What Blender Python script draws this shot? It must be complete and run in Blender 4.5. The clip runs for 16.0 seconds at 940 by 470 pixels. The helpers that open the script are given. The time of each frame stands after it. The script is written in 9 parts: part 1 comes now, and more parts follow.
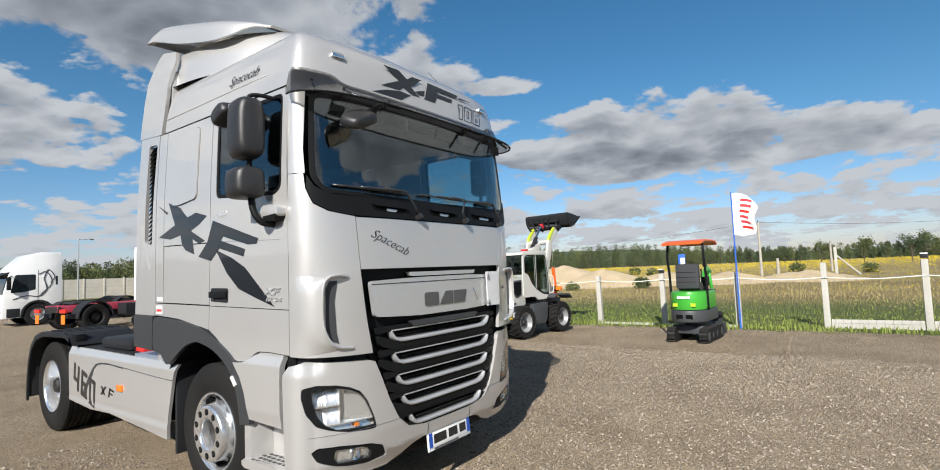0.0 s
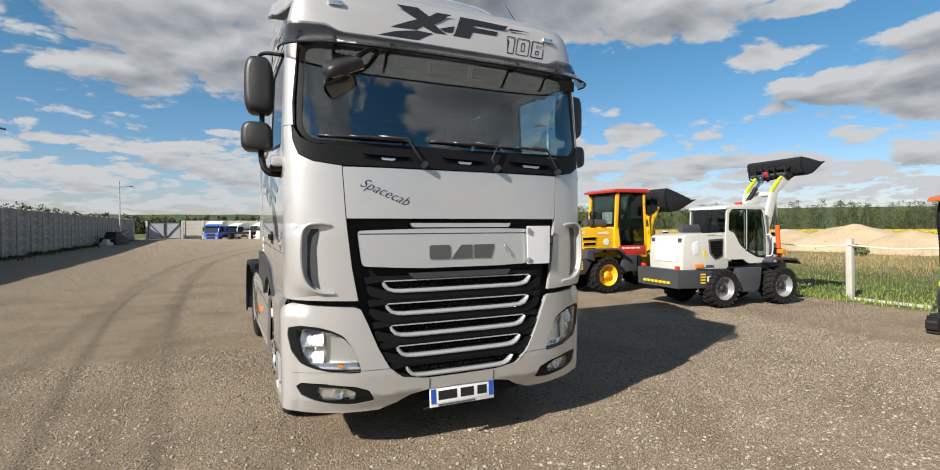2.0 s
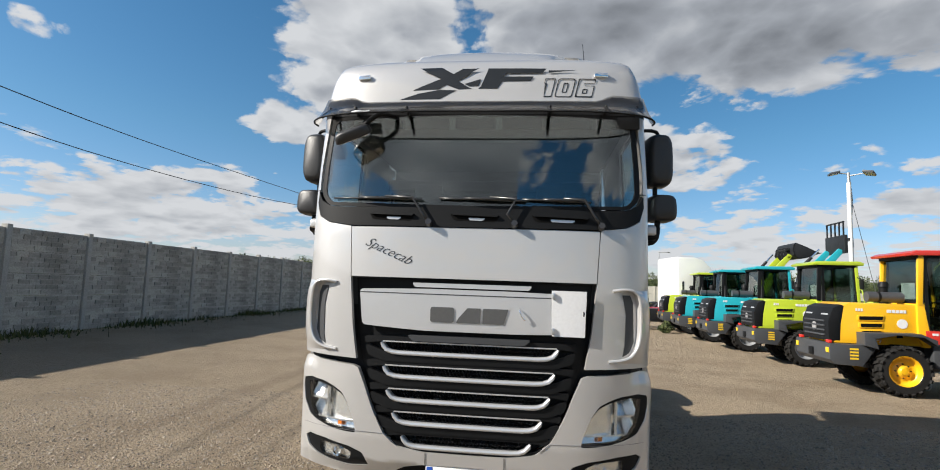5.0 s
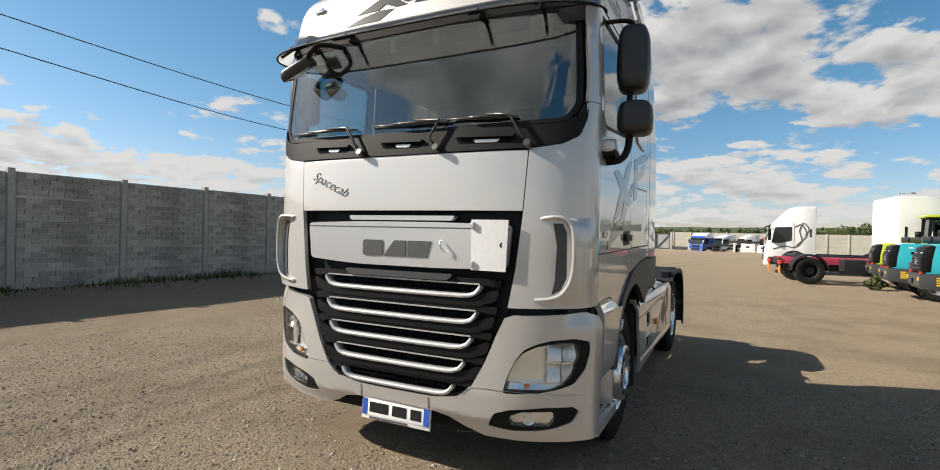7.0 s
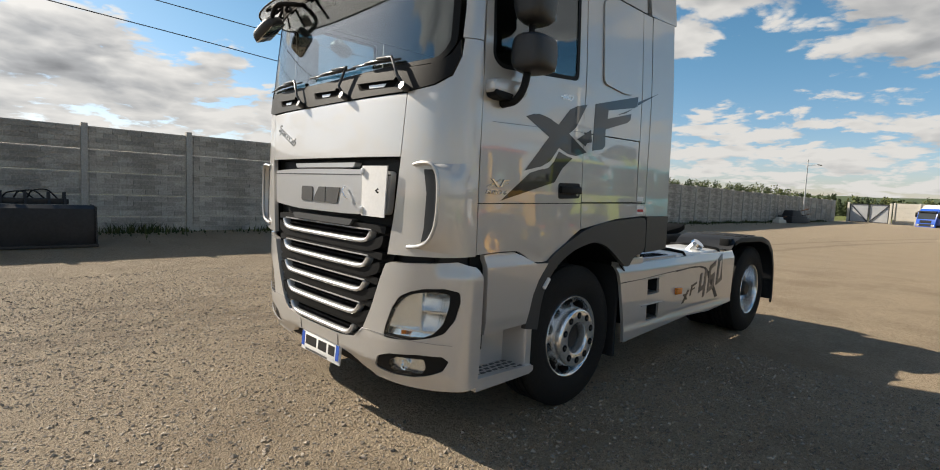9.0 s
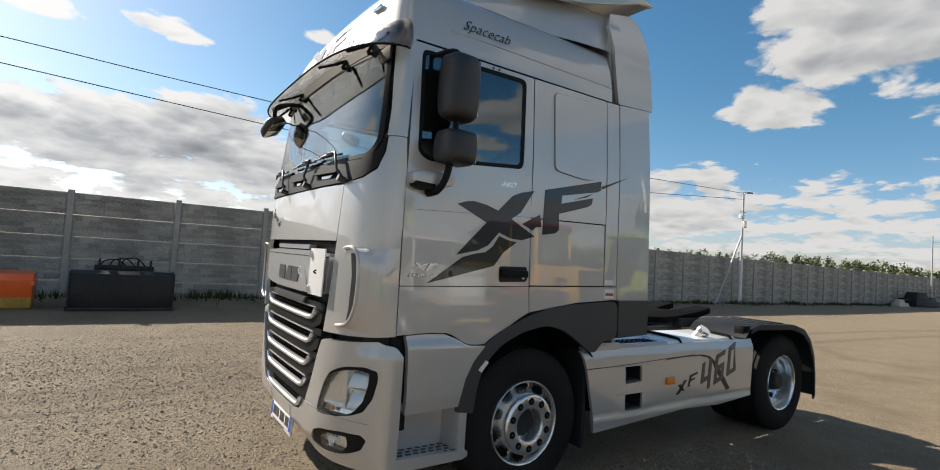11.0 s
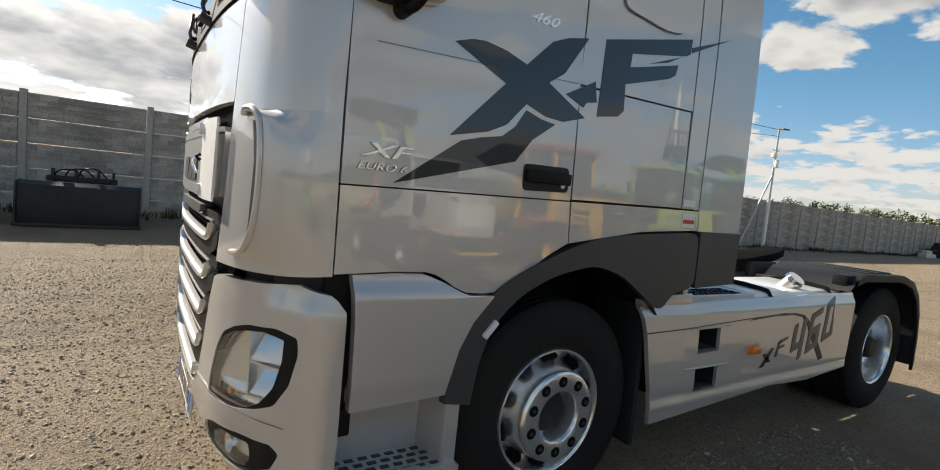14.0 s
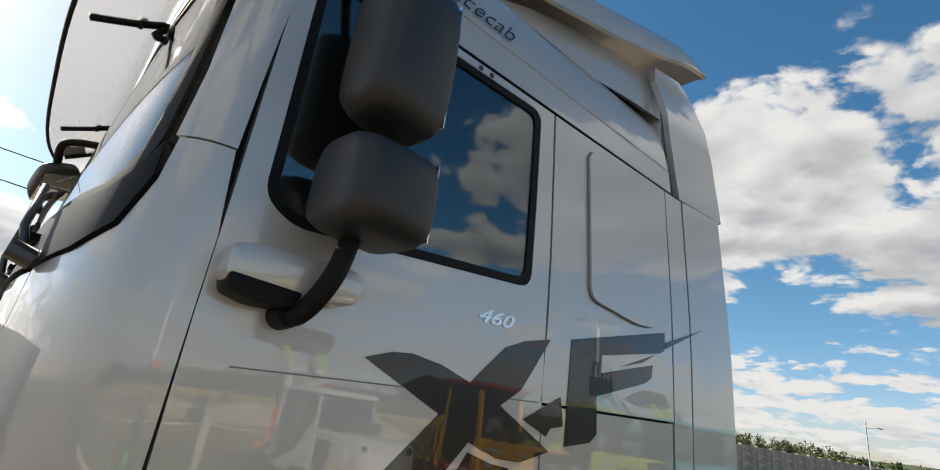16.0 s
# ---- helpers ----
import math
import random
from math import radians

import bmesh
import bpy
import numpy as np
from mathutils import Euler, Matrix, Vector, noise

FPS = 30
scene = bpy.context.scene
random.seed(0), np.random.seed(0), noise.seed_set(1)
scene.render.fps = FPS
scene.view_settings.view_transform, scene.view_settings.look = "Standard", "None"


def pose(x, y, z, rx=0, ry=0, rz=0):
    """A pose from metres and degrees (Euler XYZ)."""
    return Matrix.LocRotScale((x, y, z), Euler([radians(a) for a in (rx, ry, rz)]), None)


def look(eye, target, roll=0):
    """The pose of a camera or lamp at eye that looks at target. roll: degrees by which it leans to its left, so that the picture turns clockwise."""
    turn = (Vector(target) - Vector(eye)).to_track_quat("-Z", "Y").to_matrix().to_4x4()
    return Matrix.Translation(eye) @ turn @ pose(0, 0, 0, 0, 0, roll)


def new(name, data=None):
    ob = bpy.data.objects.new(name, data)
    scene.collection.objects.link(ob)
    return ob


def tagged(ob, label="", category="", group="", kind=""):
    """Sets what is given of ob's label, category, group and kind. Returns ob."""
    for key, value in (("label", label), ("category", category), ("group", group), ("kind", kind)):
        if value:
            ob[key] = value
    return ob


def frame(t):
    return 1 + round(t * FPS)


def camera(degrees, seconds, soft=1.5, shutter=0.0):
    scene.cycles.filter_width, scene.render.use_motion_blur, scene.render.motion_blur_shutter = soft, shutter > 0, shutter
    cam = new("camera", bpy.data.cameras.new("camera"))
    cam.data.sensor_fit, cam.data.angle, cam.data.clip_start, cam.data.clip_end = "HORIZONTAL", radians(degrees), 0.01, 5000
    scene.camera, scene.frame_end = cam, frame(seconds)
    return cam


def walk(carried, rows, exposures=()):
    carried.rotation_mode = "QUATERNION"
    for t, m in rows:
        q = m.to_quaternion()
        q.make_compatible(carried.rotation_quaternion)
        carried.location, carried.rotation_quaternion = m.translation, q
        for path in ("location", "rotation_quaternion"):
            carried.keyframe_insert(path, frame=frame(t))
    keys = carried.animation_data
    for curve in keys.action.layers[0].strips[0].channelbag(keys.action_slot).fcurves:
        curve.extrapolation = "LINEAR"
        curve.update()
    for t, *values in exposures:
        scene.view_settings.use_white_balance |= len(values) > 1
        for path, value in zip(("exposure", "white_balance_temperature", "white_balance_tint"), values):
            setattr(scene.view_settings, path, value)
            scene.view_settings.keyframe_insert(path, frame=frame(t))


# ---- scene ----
cam = camera(84.1, 16.0, 1.0)
PATH = [
    (0, (-3.251, -2.636, 1.662), (-1.636, -1.464, 1.797), -2.4),
    (0.5, (-2.867, -2.954, 1.624), (-1.436, -1.561, 1.737), -2.3),
    (1, (-2.505, -3.185, 1.6), (-1.209, -1.663, 1.66), -2.2),
    (1.5, (-2.034, -3.34, 1.618), (-0.913, -1.683, 1.607), 0.5),
    (2, (-1.625, -3.528, 1.641), (-0.759, -1.726, 1.609), -0.2),
    (2.5, (-1.209, -3.527, 1.617), (-0.474, -1.668, 1.564), 0.7),
    (3, (-0.828, -3.571, 1.611), (-0.277, -1.649, 1.56), 0.7),
    (3.5, (-0.513, -3.657, 1.689), (-0.257, -1.673, 1.711), 0.4),
    (4, (-0.266, -3.601, 1.76), (-0.145, -1.635, 2.111), 1.7),
    (4.5, (0.039, -3.543, 1.715), (0.031, -1.586, 2.125), 1.7),
    (5, (0.397, -3.545, 1.655), (0.168, -1.567, 1.851), 2.0),
    (5.2, (0.52, -3.505, 1.626), (0.226, -1.532, 1.777), 1.6),
    (7.3, (2.181, -2.645, 1.542), (1.011, -1.025, 1.47), 1.7),
    (7.5, (2.318, -2.556, 1.524), (0.975, -1.078, 1.426), 2.1),
    (8, (2.62, -2.288, 1.46), (1.18, -0.905, 1.342), 2.4),
    (8.5, (2.904, -1.947, 1.503), (1.473, -0.556, 1.376), 3.1),
    (8.7, (3.067, -1.871, 1.51), (1.64, -0.477, 1.362), 2.7),
    (10.8, (3.927, -1.069, 1.584), (2.293, 0.081, 1.505), 2.3),
    (11, (3.985, -1.089, 1.64), (2.326, 0.023, 1.732), 3.7),
    (11.5, (4.027, -1.112, 1.748), (2.367, -0.059, 2.119), 7.6),
    (12, (3.971, -1.045, 1.704), (2.313, -0.004, 2.114), 7.3),
    (12.5, (3.795, -0.963, 1.553), (2.118, 0.121, 1.669), 4.5),
    (13, (3.505, -0.819, 1.538), (1.841, 0.291, 1.514), 4.2),
    (13.5, (3.207, -0.494, 1.49), (1.537, 0.603, 1.39), 4.2),
    (14, (2.827, -0.264, 1.468), (1.163, 0.834, 1.309), 5.8),
    (14.5, (2.506, -0.115, 1.501), (0.904, 1.059, 1.275), 7.5),
    (15, (2.367, 0.079, 1.572), (0.76, 1.256, 1.387), 7.3),
    (15.5, (2.322, 0.076, 1.755), (0.744, 1.272, 2.032), 8.3),
    (16, (2.284, 0.047, 1.878), (0.82, 1.235, 2.545), 7.8),
]
EXPOSURES = [(0.0, 0.56, 6150, 10), (3.0, 0.72, 6480, 10), (5.2, 0.80, 6350, 10), (8.0, 0.86, 6950, 10), (10.8, 0.90, 6800, 10), (12.0, 0.50, 6450, 10), (13.5, 0.88, 7000, 10), (15.0, 1.08, 6950, 10), (15.5, 1.12, 6930, 10), (16.0, 1.04, 6780, 10)]
walk(cam, [(t, look(eye, target, roll)) for t, eye, target, roll in PATH], EXPOSURES)

# ---- sun and sky ----
SUN = Vector((-0.928 * 0.845, -0.373 * 0.845, 0.535))
sun_data = bpy.data.lights.new("sun", "SUN")
sun_data.energy, sun_data.angle, sun_data.color = 5.0, radians(0.6), (1.0, 0.93, 0.82)
sun = new("sun", sun_data)
sun.rotation_euler = SUN.to_track_quat("Z", "Y").to_euler()

world = bpy.data.worlds.new("sky")
scene.world = world
world.use_nodes = True
wn, wl = world.node_tree.nodes, world.node_tree.links
wn.clear()


def wnode(kind, **values):
    n = wn.new(kind)
    for k, v in values.items():
        n.inputs[k].default_value = v
    return n


def wmath(op, a, b=None, clamp=False):
    n = wn.new("ShaderNodeMath")
    n.operation, n.use_clamp = op, clamp
    for i, v in enumerate((a, b)):
        if v is None:
            continue
        if isinstance(v, (int, float)):
            n.inputs[i].default_value = v
        else:
            wl.new(v, n.inputs[i])
    return n.outputs[0]


w_out, w_bg = wn.new("ShaderNodeOutputWorld"), wn.new("ShaderNodeBackground")
sky = wn.new("ShaderNodeTexSky")
sky.sky_type, sky.sun_disc = "NISHITA", False
sky.sun_elevation, sky.sun_rotation = math.asin(SUN.z), math.atan2(SUN.x, SUN.y)
sky.altitude, sky.air_density, sky.dust_density, sky.ozone_density = 150, 1.0, 0.62, 2.2
w_co = wn.new("ShaderNodeTexCoord")
w_sep = wn.new("ShaderNodeSeparateXYZ")
wl.new(w_co.outputs["Generated"], w_sep.inputs[0])


def wvec(op, a, b, out=0):
    n = wn.new("ShaderNodeVectorMath")
    n.operation = op
    for i, v in enumerate((a, b)):
        if isinstance(v, tuple):
            n.inputs[i].default_value = v
        elif v is not None:
            wl.new(v, n.inputs[i])
    return n.outputs[out]


# azimuth clockwise from the y axis and elevation, in degrees
w_az = wmath("MULTIPLY", wmath("ARCTAN2", w_sep.outputs[0], w_sep.outputs[1]), 57.2958)
w_el = wmath("MULTIPLY", wmath("ARCSINE", w_sep.outputs[2]), 57.2958)
# cloud banks: azimuth, elevation, half width, height above and below that line, how full, how grey
BANKS = (
    (19, 29, 41, 22, 13, 1.2, 0.82), (-2, 17, 22, 9, 9.0, 0.95, 0.75), (-17, 24, 15, 17, 12, 1.05, 0.3), (12, 13, 14, 7, 5, 0.85, 0.6), (40, 20, 22, 10, 4, 1.0, 0.9),
    (58, 19.4, 7, 1.8, 1.2, 0.8, 0.1), (72, 11, 22, 8.5, 3.6, 1.15, 0.75), (88, 10, 16, 5, 2.5, 1.0, 0.5), (91, 5, 10, 2.4, 1.3, 0.9, 0.3),
    (66, 5.3, 16, 1.7, 1.2, 1.0, 0.3), (43, 9.2, 5, 2.4, 1.6, 1.05, 0.2), (35, 8.2, 10, 1.9, 1.5, 1.05, 0.5), (52, 6.2, 15, 1.5, 1.2, 1.0, 0.45), (56, 15.5, 7, 2.8, 2.0, 0.95, 0.3),
    (-26, 15.5, 7, 4.5, 3.0, 0.9, 0.2), (-38, 6.5, 16, 5.2, 3.2, 1.0, 0.5), (-48, 20, 4, 2.4, 1.6, 0.75, 0.0),
    (-88, 9, 27, 7.0, 6.0, 1.1, 0.85), (-70, 6, 14, 5, 4, 0.9, 0.5), (-97, 18.6, 5, 2.4, 1.4, 0.78, 0.0), (-88, 19, 6, 2.2, 1.2, 0.78, 0.0), (-74, 21.5, 3, 1.6, 1.0, 0.7, 0.0),
    (-10, 7.4, 9, 2.0, 1.4, 0.85, 0.4), (-2, 5.2, 16, 3.2, 2.0, 0.85, 0.35), (-33, 9, 7, 3.4, 2.4, 0.85, 0.2),
    (110, 48, 34, 20, 14, 1.0, 0.5), (140, 28, 34, 18, 12, 1.15, 0.6), (178, 42, 34, 22, 20, 1.15, 0.7), (-176, 28, 30, 18, 16, 1.1, 0.7), (-150, 16, 26, 9, 7, 0.9, 0.4), (-149, 31, 21, 14, 10, 1.2, 0.75),
)
bank = wmath("SUBTRACT", 0.74, wmath("MULTIPLY", wmath("ABSOLUTE", wmath("SUBTRACT", w_el, 4.6)), 0.06))
grey = 0.0
for az, elev, ra, up, down, full, dull in BANKS:
    de = wmath("SUBTRACT", w_el, elev)
    v = wmath("MAXIMUM", wmath("MULTIPLY", de, 1 / up), wmath("MULTIPLY", de, -1 / down))
    u = wmath("MULTIPLY", wmath("SUBTRACT", w_az, az), 1 / ra)
    f = wmath("MULTIPLY", wmath("SUBTRACT", 1.0, wmath("ADD", wmath("MULTIPLY", u, u), wmath("MULTIPLY", v, v))), full)
    bank = wmath("MAXIMUM", bank, f)
    if dull:
        g = wmath("MULTIPLY", wmath("MULTIPLY", wmath("MAXIMUM", f, 0.0), dull), wmath("SUBTRACT", 0.75, wmath("MULTIPLY", de, 0.55 / up)))
        grey = wmath("MAXIMUM", grey, g)

# the clouds' own layer: a flat sheet overhead, so that they crowd towards the horizon
lift = wmath("ADD", wmath("MAXIMUM", w_sep.outputs[2], 0.0), 0.2)
w_flat = wn.new("ShaderNodeCombineXYZ")
wl.new(wmath("DIVIDE", w_sep.outputs[0], lift), w_flat.inputs[0])
wl.new(wmath("DIVIDE", w_sep.outputs[1], lift), w_flat.inputs[1])


def billow(nearer, detail):
    """Cloud density: soft masses with rounded heads."""
    at = wvec("MULTIPLY", w_flat.outputs[0], (nearer, nearer, 1.0))
    soft = wnode("ShaderNodeTexNoise", Scale=2.3, Detail=detail, Roughness=0.6, Distortion=0.25)
    puff = wnode("ShaderNodeTexVoronoi", Scale=5.5, Detail=min(detail, 3.0), Roughness=0.55)
    wl.new(at, soft.inputs["Vector"])
    wl.new(wvec("ADD", at, wvec("MULTIPLY", soft.outputs["Color"], (0.25, 0.25, 0.0))), puff.inputs["Vector"])
    return wmath("SUBTRACT", wmath("MULTIPLY", soft.outputs["Fac"], 1.5), wmath("MULTIPLY", puff.outputs["Distance"], 0.34))


here, low_here, above = billow(1.0, 12.0), billow(1.0, 2.5), billow(0.95, 2.5)
amount = wmath("ADD", wmath("MULTIPLY", here, 1.25), bank)
cover = wn.new("ShaderNodeValToRGB")
cover.color_ramp.elements[0].position, cover.color_ramp.elements[1].position = 0.0, 1.0
cover.color_ramp.interpolation = "EASE"
wl.new(wmath("MULTIPLY", wmath("SUBTRACT", amount, 0.985), 5.0, True), cover.inputs[0])
# lit heads are white, thick middles and bases grey
thick = wmath("MULTIPLY", wmath("MINIMUM", wmath("MAXIMUM", wmath("SUBTRACT", amount, 1.18), 0.0), 0.8), 0.35)
shade = wmath("ADD", wmath("ADD", thick, wmath("MULTIPLY", grey, 0.62)), wmath("MULTIPLY", wmath("SUBTRACT", above, low_here), 1.1))
shade = wmath("ADD", shade, wmath("MULTIPLY", wmath("SUBTRACT", low_here, 0.55), 0.5))
# far clouds pale into the haze
shade = wmath("MULTIPLY", shade, wmath("MINIMUM", wmath("MAXIMUM", wmath("MULTIPLY", w_el, 0.09), 0.65), 1.0), True)
body = wn.new("ShaderNodeValToRGB")
el = body.color_ramp.elements
el[0].position, el[0].color = 0.0, (0.97, 0.985, 1.0, 1)
el[1].position, el[1].color = 1.0, (0.165, 0.18, 0.205, 1)
el.new(0.45).color = (0.53, 0.56, 0.605, 1)
wl.new(shade, body.inputs[0])
w_gain = wn.new("ShaderNodeVectorMath")
w_gain.operation = "SCALE"
wl.new(body.outputs[0], w_gain.inputs[0])
# clouds near the sun glow brighter
near_sun = wmath("POWER", wmath("MAXIMUM", wvec("DOT_PRODUCT", w_co.outputs["Generated"], tuple(SUN.normalized()), 1), 0.0), 5.0)
wl.new(wmath("MULTIPLY", wmath("ADD", wmath("MULTIPLY", near_sun, 0.5), 1.0), 8.7), w_gain.inputs[3])
w_blue = wn.new("ShaderNodeHueSaturation")
w_blue.inputs["Saturation"].default_value, w_blue.inputs["Value"].default_value = 1.27, 1.54
w_blue.inputs["Hue"].default_value = 0.491
wl.new(sky.outputs[0], w_blue.inputs["Color"])
# the haze low down is a pale clean blue
w_low = wmath("MULTIPLY", wmath("SUBTRACT", 15.0, w_el), 1 / 15.0, True)
w_haze = wn.new("ShaderNodeMix")
w_haze.data_type, w_haze.blend_type = "RGBA", "MULTIPLY"
w_haze.inputs["B"].default_value = (0.94, 0.89, 1.10, 1)
wl.new(w_low, w_haze.inputs["Factor"])
wl.new(w_blue.outputs[0], w_haze.inputs["A"])
w_mix = wn.new("ShaderNodeMix")
w_mix.data_type = "RGBA"
wl.new(cover.outputs[0], w_mix.inputs["Factor"])
wl.new(w_haze.outputs["Result"], w_mix.inputs["A"])
wl.new(w_gain.outputs[0], w_mix.inputs["B"])
wl.new(w_mix.outputs["Result"], w_bg.inputs[0])
w_bg.inputs[1].default_value = 0.046
wl.new(w_bg.outputs[0], w_out.inputs[0])

# ---- materials ----
def material(name, colour, rough=0.5, metal=0.0, vary=0.12, grain=40.0, bump=0.0, coat=0.0, alpha_mix=0.0, second=None, big=1.5, specular=0.5, coat_ior=1.5):
    """A surface whose colour varies at two scales, with fine relief."""
    m = bpy.data.materials.new(name)
    m.use_nodes = True
    n, l = m.node_tree.nodes, m.node_tree.links
    p = n["Principled BSDF"]
    p.inputs["Roughness"].default_value, p.inputs["Metallic"].default_value = rough, metal
    p.inputs["Coat Weight"].default_value, p.inputs["Coat Roughness"].default_value = coat, 0.018
    p.inputs["Specular IOR Level"].default_value, p.inputs["Coat IOR"].default_value = specular, coat_ior
    co = n.new("ShaderNodeTexCoord")
    fine, wide = n.new("ShaderNodeTexNoise"), n.new("ShaderNodeTexNoise")
    fine.inputs["Scale"].default_value, fine.inputs["Detail"].default_value = grain, 4
    wide.inputs["Scale"].default_value, wide.inputs["Detail"].default_value = big, 5
    for t in (fine, wide):
        l.new(co.outputs["Object"], t.inputs["Vector"])
    mix = n.new("ShaderNodeMath")
    mix.operation = "ADD"
    l.new(fine.outputs["Fac"], mix.inputs[0])
    l.new(wide.outputs["Fac"], mix.inputs[1])
    ramp = n.new("ShaderNodeValToRGB")
    a, b = ramp.color_ramp.elements
    a.position, b.position = 0.35, 0.65
    half = n.new("ShaderNodeMath")
    half.operation = "MULTIPLY"
    half.inputs[1].default_value = 0.5
    l.new(mix.outputs[0], half.inputs[0])
    l.new(half.outputs[0], ramp.inputs[0])
    a.color = (*[c * (1 - vary) for c in colour], 1)
    b.color = (*(second or [min(1, c * (1 + vary)) for c in colour]), 1)
    l.new(ramp.outputs[0], p.inputs["Base Color"])
    if bump:
        bp = n.new("ShaderNodeBump")
        bp.inputs["Strength"].default_value, bp.inputs["Distance"].default_value = bump, 0.01
        l.new(fine.outputs["Fac"], bp.inputs["Height"])
        l.new(bp.outputs[0], p.inputs["Normal"])
    return m


def glass(name, tint, rough=0.0, base=0.045):
    """A thin pane: it lets light through and mirrors more at a flat angle."""
    m = bpy.data.materials.new(name)
    m.use_nodes = True
    n, l = m.node_tree.nodes, m.node_tree.links
    n.clear()
    out, tr, gl, mix, lw, power, scale = (n.new("ShaderNode" + k) for k in ("OutputMaterial", "BsdfTransparent", "BsdfGlossy", "MixShader", "LayerWeight", "Math", "Math"))
    tr.inputs[0].default_value = (*tint, 1)
    gl.inputs["Roughness"].default_value = rough
    lw.inputs["Blend"].default_value = 0.5
    power.operation, power.inputs[1].default_value = "POWER", 4.5
    scale.operation, scale.inputs[1].default_value, scale.inputs[2].default_value = "MULTIPLY_ADD", 0.95 - base, base
    l.new(lw.outputs["Facing"], power.inputs[0])
    l.new(power.outputs[0], scale.inputs[0])
    l.new(scale.outputs[0], mix.inputs[0])
    l.new(tr.outputs[0], mix.inputs[1])
    l.new(gl.outputs[0], mix.inputs[2])
    l.new(mix.outputs[0], out.inputs[0])
    return m


SILVER = material("silver_paint", (0.488, 0.478, 0.466), 0.40, 0.36, 0.03, 900, 0.0, 1.0, coat_ior=1.78)
SILVER_TRIM = material("silver_trim", (0.58, 0.585, 0.595), 0.3, 0.55, 0.04, 300, 0.0, 0.3)
DARK_GREY = material("dark_grey_plastic", (0.036, 0.038, 0.041), 0.5, 0, 0.12, 300, 0.05)
BLACK = material("black_plastic", (0.008, 0.0085, 0.0092), 0.5, 0, 0.2, 400, 0.06, specular=0.14)
GLOSS_BLACK = material("gloss_black_metal", (0.02, 0.02, 0.021), 0.3, 0, 0.2, 200, 0.03, specular=0.7)
SOFT_BLACK = material("soft_black_plastic", (0.017, 0.018, 0.02), 0.55, 0, 0.2, 350, 0.08, specular=0.25)
RUBBER = material("tyre_rubber", (0.013, 0.013, 0.014), 0.75, 0, 0.25, 90, 0.2, second=(0.02, 0.019, 0.0175), specular=0.16)
RIM = material("steel_rim", (0.80, 0.81, 0.82), 0.22, 0.85, 0.08, 60, 0.0)
# near black puts shade into solid faces drawn as openings; also for grease
RIM_HOLE = material("rim_hole", (0.006, 0.006, 0.006), 0.9, specular=0.05)
DECAL = material("decal_black", (0.011, 0.013, 0.016), 0.3, 0, 0.1, 60, coat=0.7, coat_ior=1.5, specular=0.3)
# grey of seams, and of shade painted along creases, embossed edges and badges
SEAM_SHADE_GREY = material("seam_shade_grey", (0.17, 0.17, 0.18), 0.45, 0.2, 0.05, 60)
DECAL_GREY = material("decal_grey", (0.075, 0.075, 0.075), 0.35, 0, 0.1, 60)
CHROME = material("chrome", (0.85, 0.86, 0.88), 0.08, 1.0, 0.03)
WHITE = material("white_paint", (0.78, 0.78, 0.77), 0.3, 0, 0.05, 60, coat=0.5)
WHITE_PLASTIC = material("white_plastic", (0.7, 0.7, 0.7), 0.4, 0, 0.05, 60)
GLASS = glass("windscreen_glass", (0.80, 0.87, 0.86), 0.0, 0.125)
SIDE_GLASS = glass("side_glass", (0.66, 0.74, 0.76), 0.0, 0.13)
LENS = glass("lamp_glass", (0.95, 0.96, 0.96), 0.0, 0.04)
VISOR = glass("smoked_visor", (0.70, 0.69, 0.68), 0.03, 0.05)
vn, vl = VISOR.node_tree.nodes, VISOR.node_tree.links
v_thin, v_mix = vn.new("ShaderNodeBsdfTranslucent"), vn.new("ShaderNodeMixShader")
v_thin.inputs[0].default_value, v_mix.inputs[0].default_value = (0.80, 0.79, 0.77, 1), 0.28
vl.new(vn["Transparent BSDF"].outputs[0], v_mix.inputs[1])
vl.new(v_thin.outputs[0], v_mix.inputs[2])
vl.new(v_mix.outputs[0], vn["Mix Shader"].inputs[1])
REFLECTOR = material("reflector", (0.93, 0.925, 0.91), 0.2, 0.8, 0.05, 45, 0.16)
AMBER = material("amber_lens", (0.75, 0.2, 0.02), 0.2, 0, 0.1, 80, coat=0.5)
RED_LENS = material("red_lens", (0.6, 0.03, 0.02), 0.2, 0, 0.1, 80, coat=0.5)
INTERIOR = material("cab_interior", (0.045, 0.047, 0.05), 0.7, 0, 0.2, 80, 0.1)
SEAT_CLOTH = material("seat_cloth", (0.035, 0.036, 0.04), 0.85, 0, 0.25, 200, 0.2)
STEEL_DARK = material("greasy_steel", (0.022, 0.021, 0.02), 0.62, 0.2, 0.4, 30, 0.2)
ALU = material("aluminium", (0.6, 0.61, 0.62), 0.35, 0.9, 0.1, 60)
TREAD_PLATE = material("tread_plate", (0.45, 0.5, 0.6), 0.4, 0.7, 0.1, 60)
BADGE = material("badge_chrome", (0.8, 0.8, 0.79), 0.22, 0.7, 0.03)
PLATE_BLUE = material("plate_blue", (0.02, 0.08, 0.4), 0.4)
PLATE_WHITE = material("plate_white", (0.78, 0.78, 0.76), 0.4, 0, 0.03)
RED = material("red_plastic", (0.55, 0.03, 0.03), 0.4)

# ---- shapes ----
def thing(name, label, category, group="", m=None):
    ob = new(name)
    ob.empty_display_size = 0.2
    if m is not None:
        ob.matrix_world = m
    return tagged(ob, label, category, group)


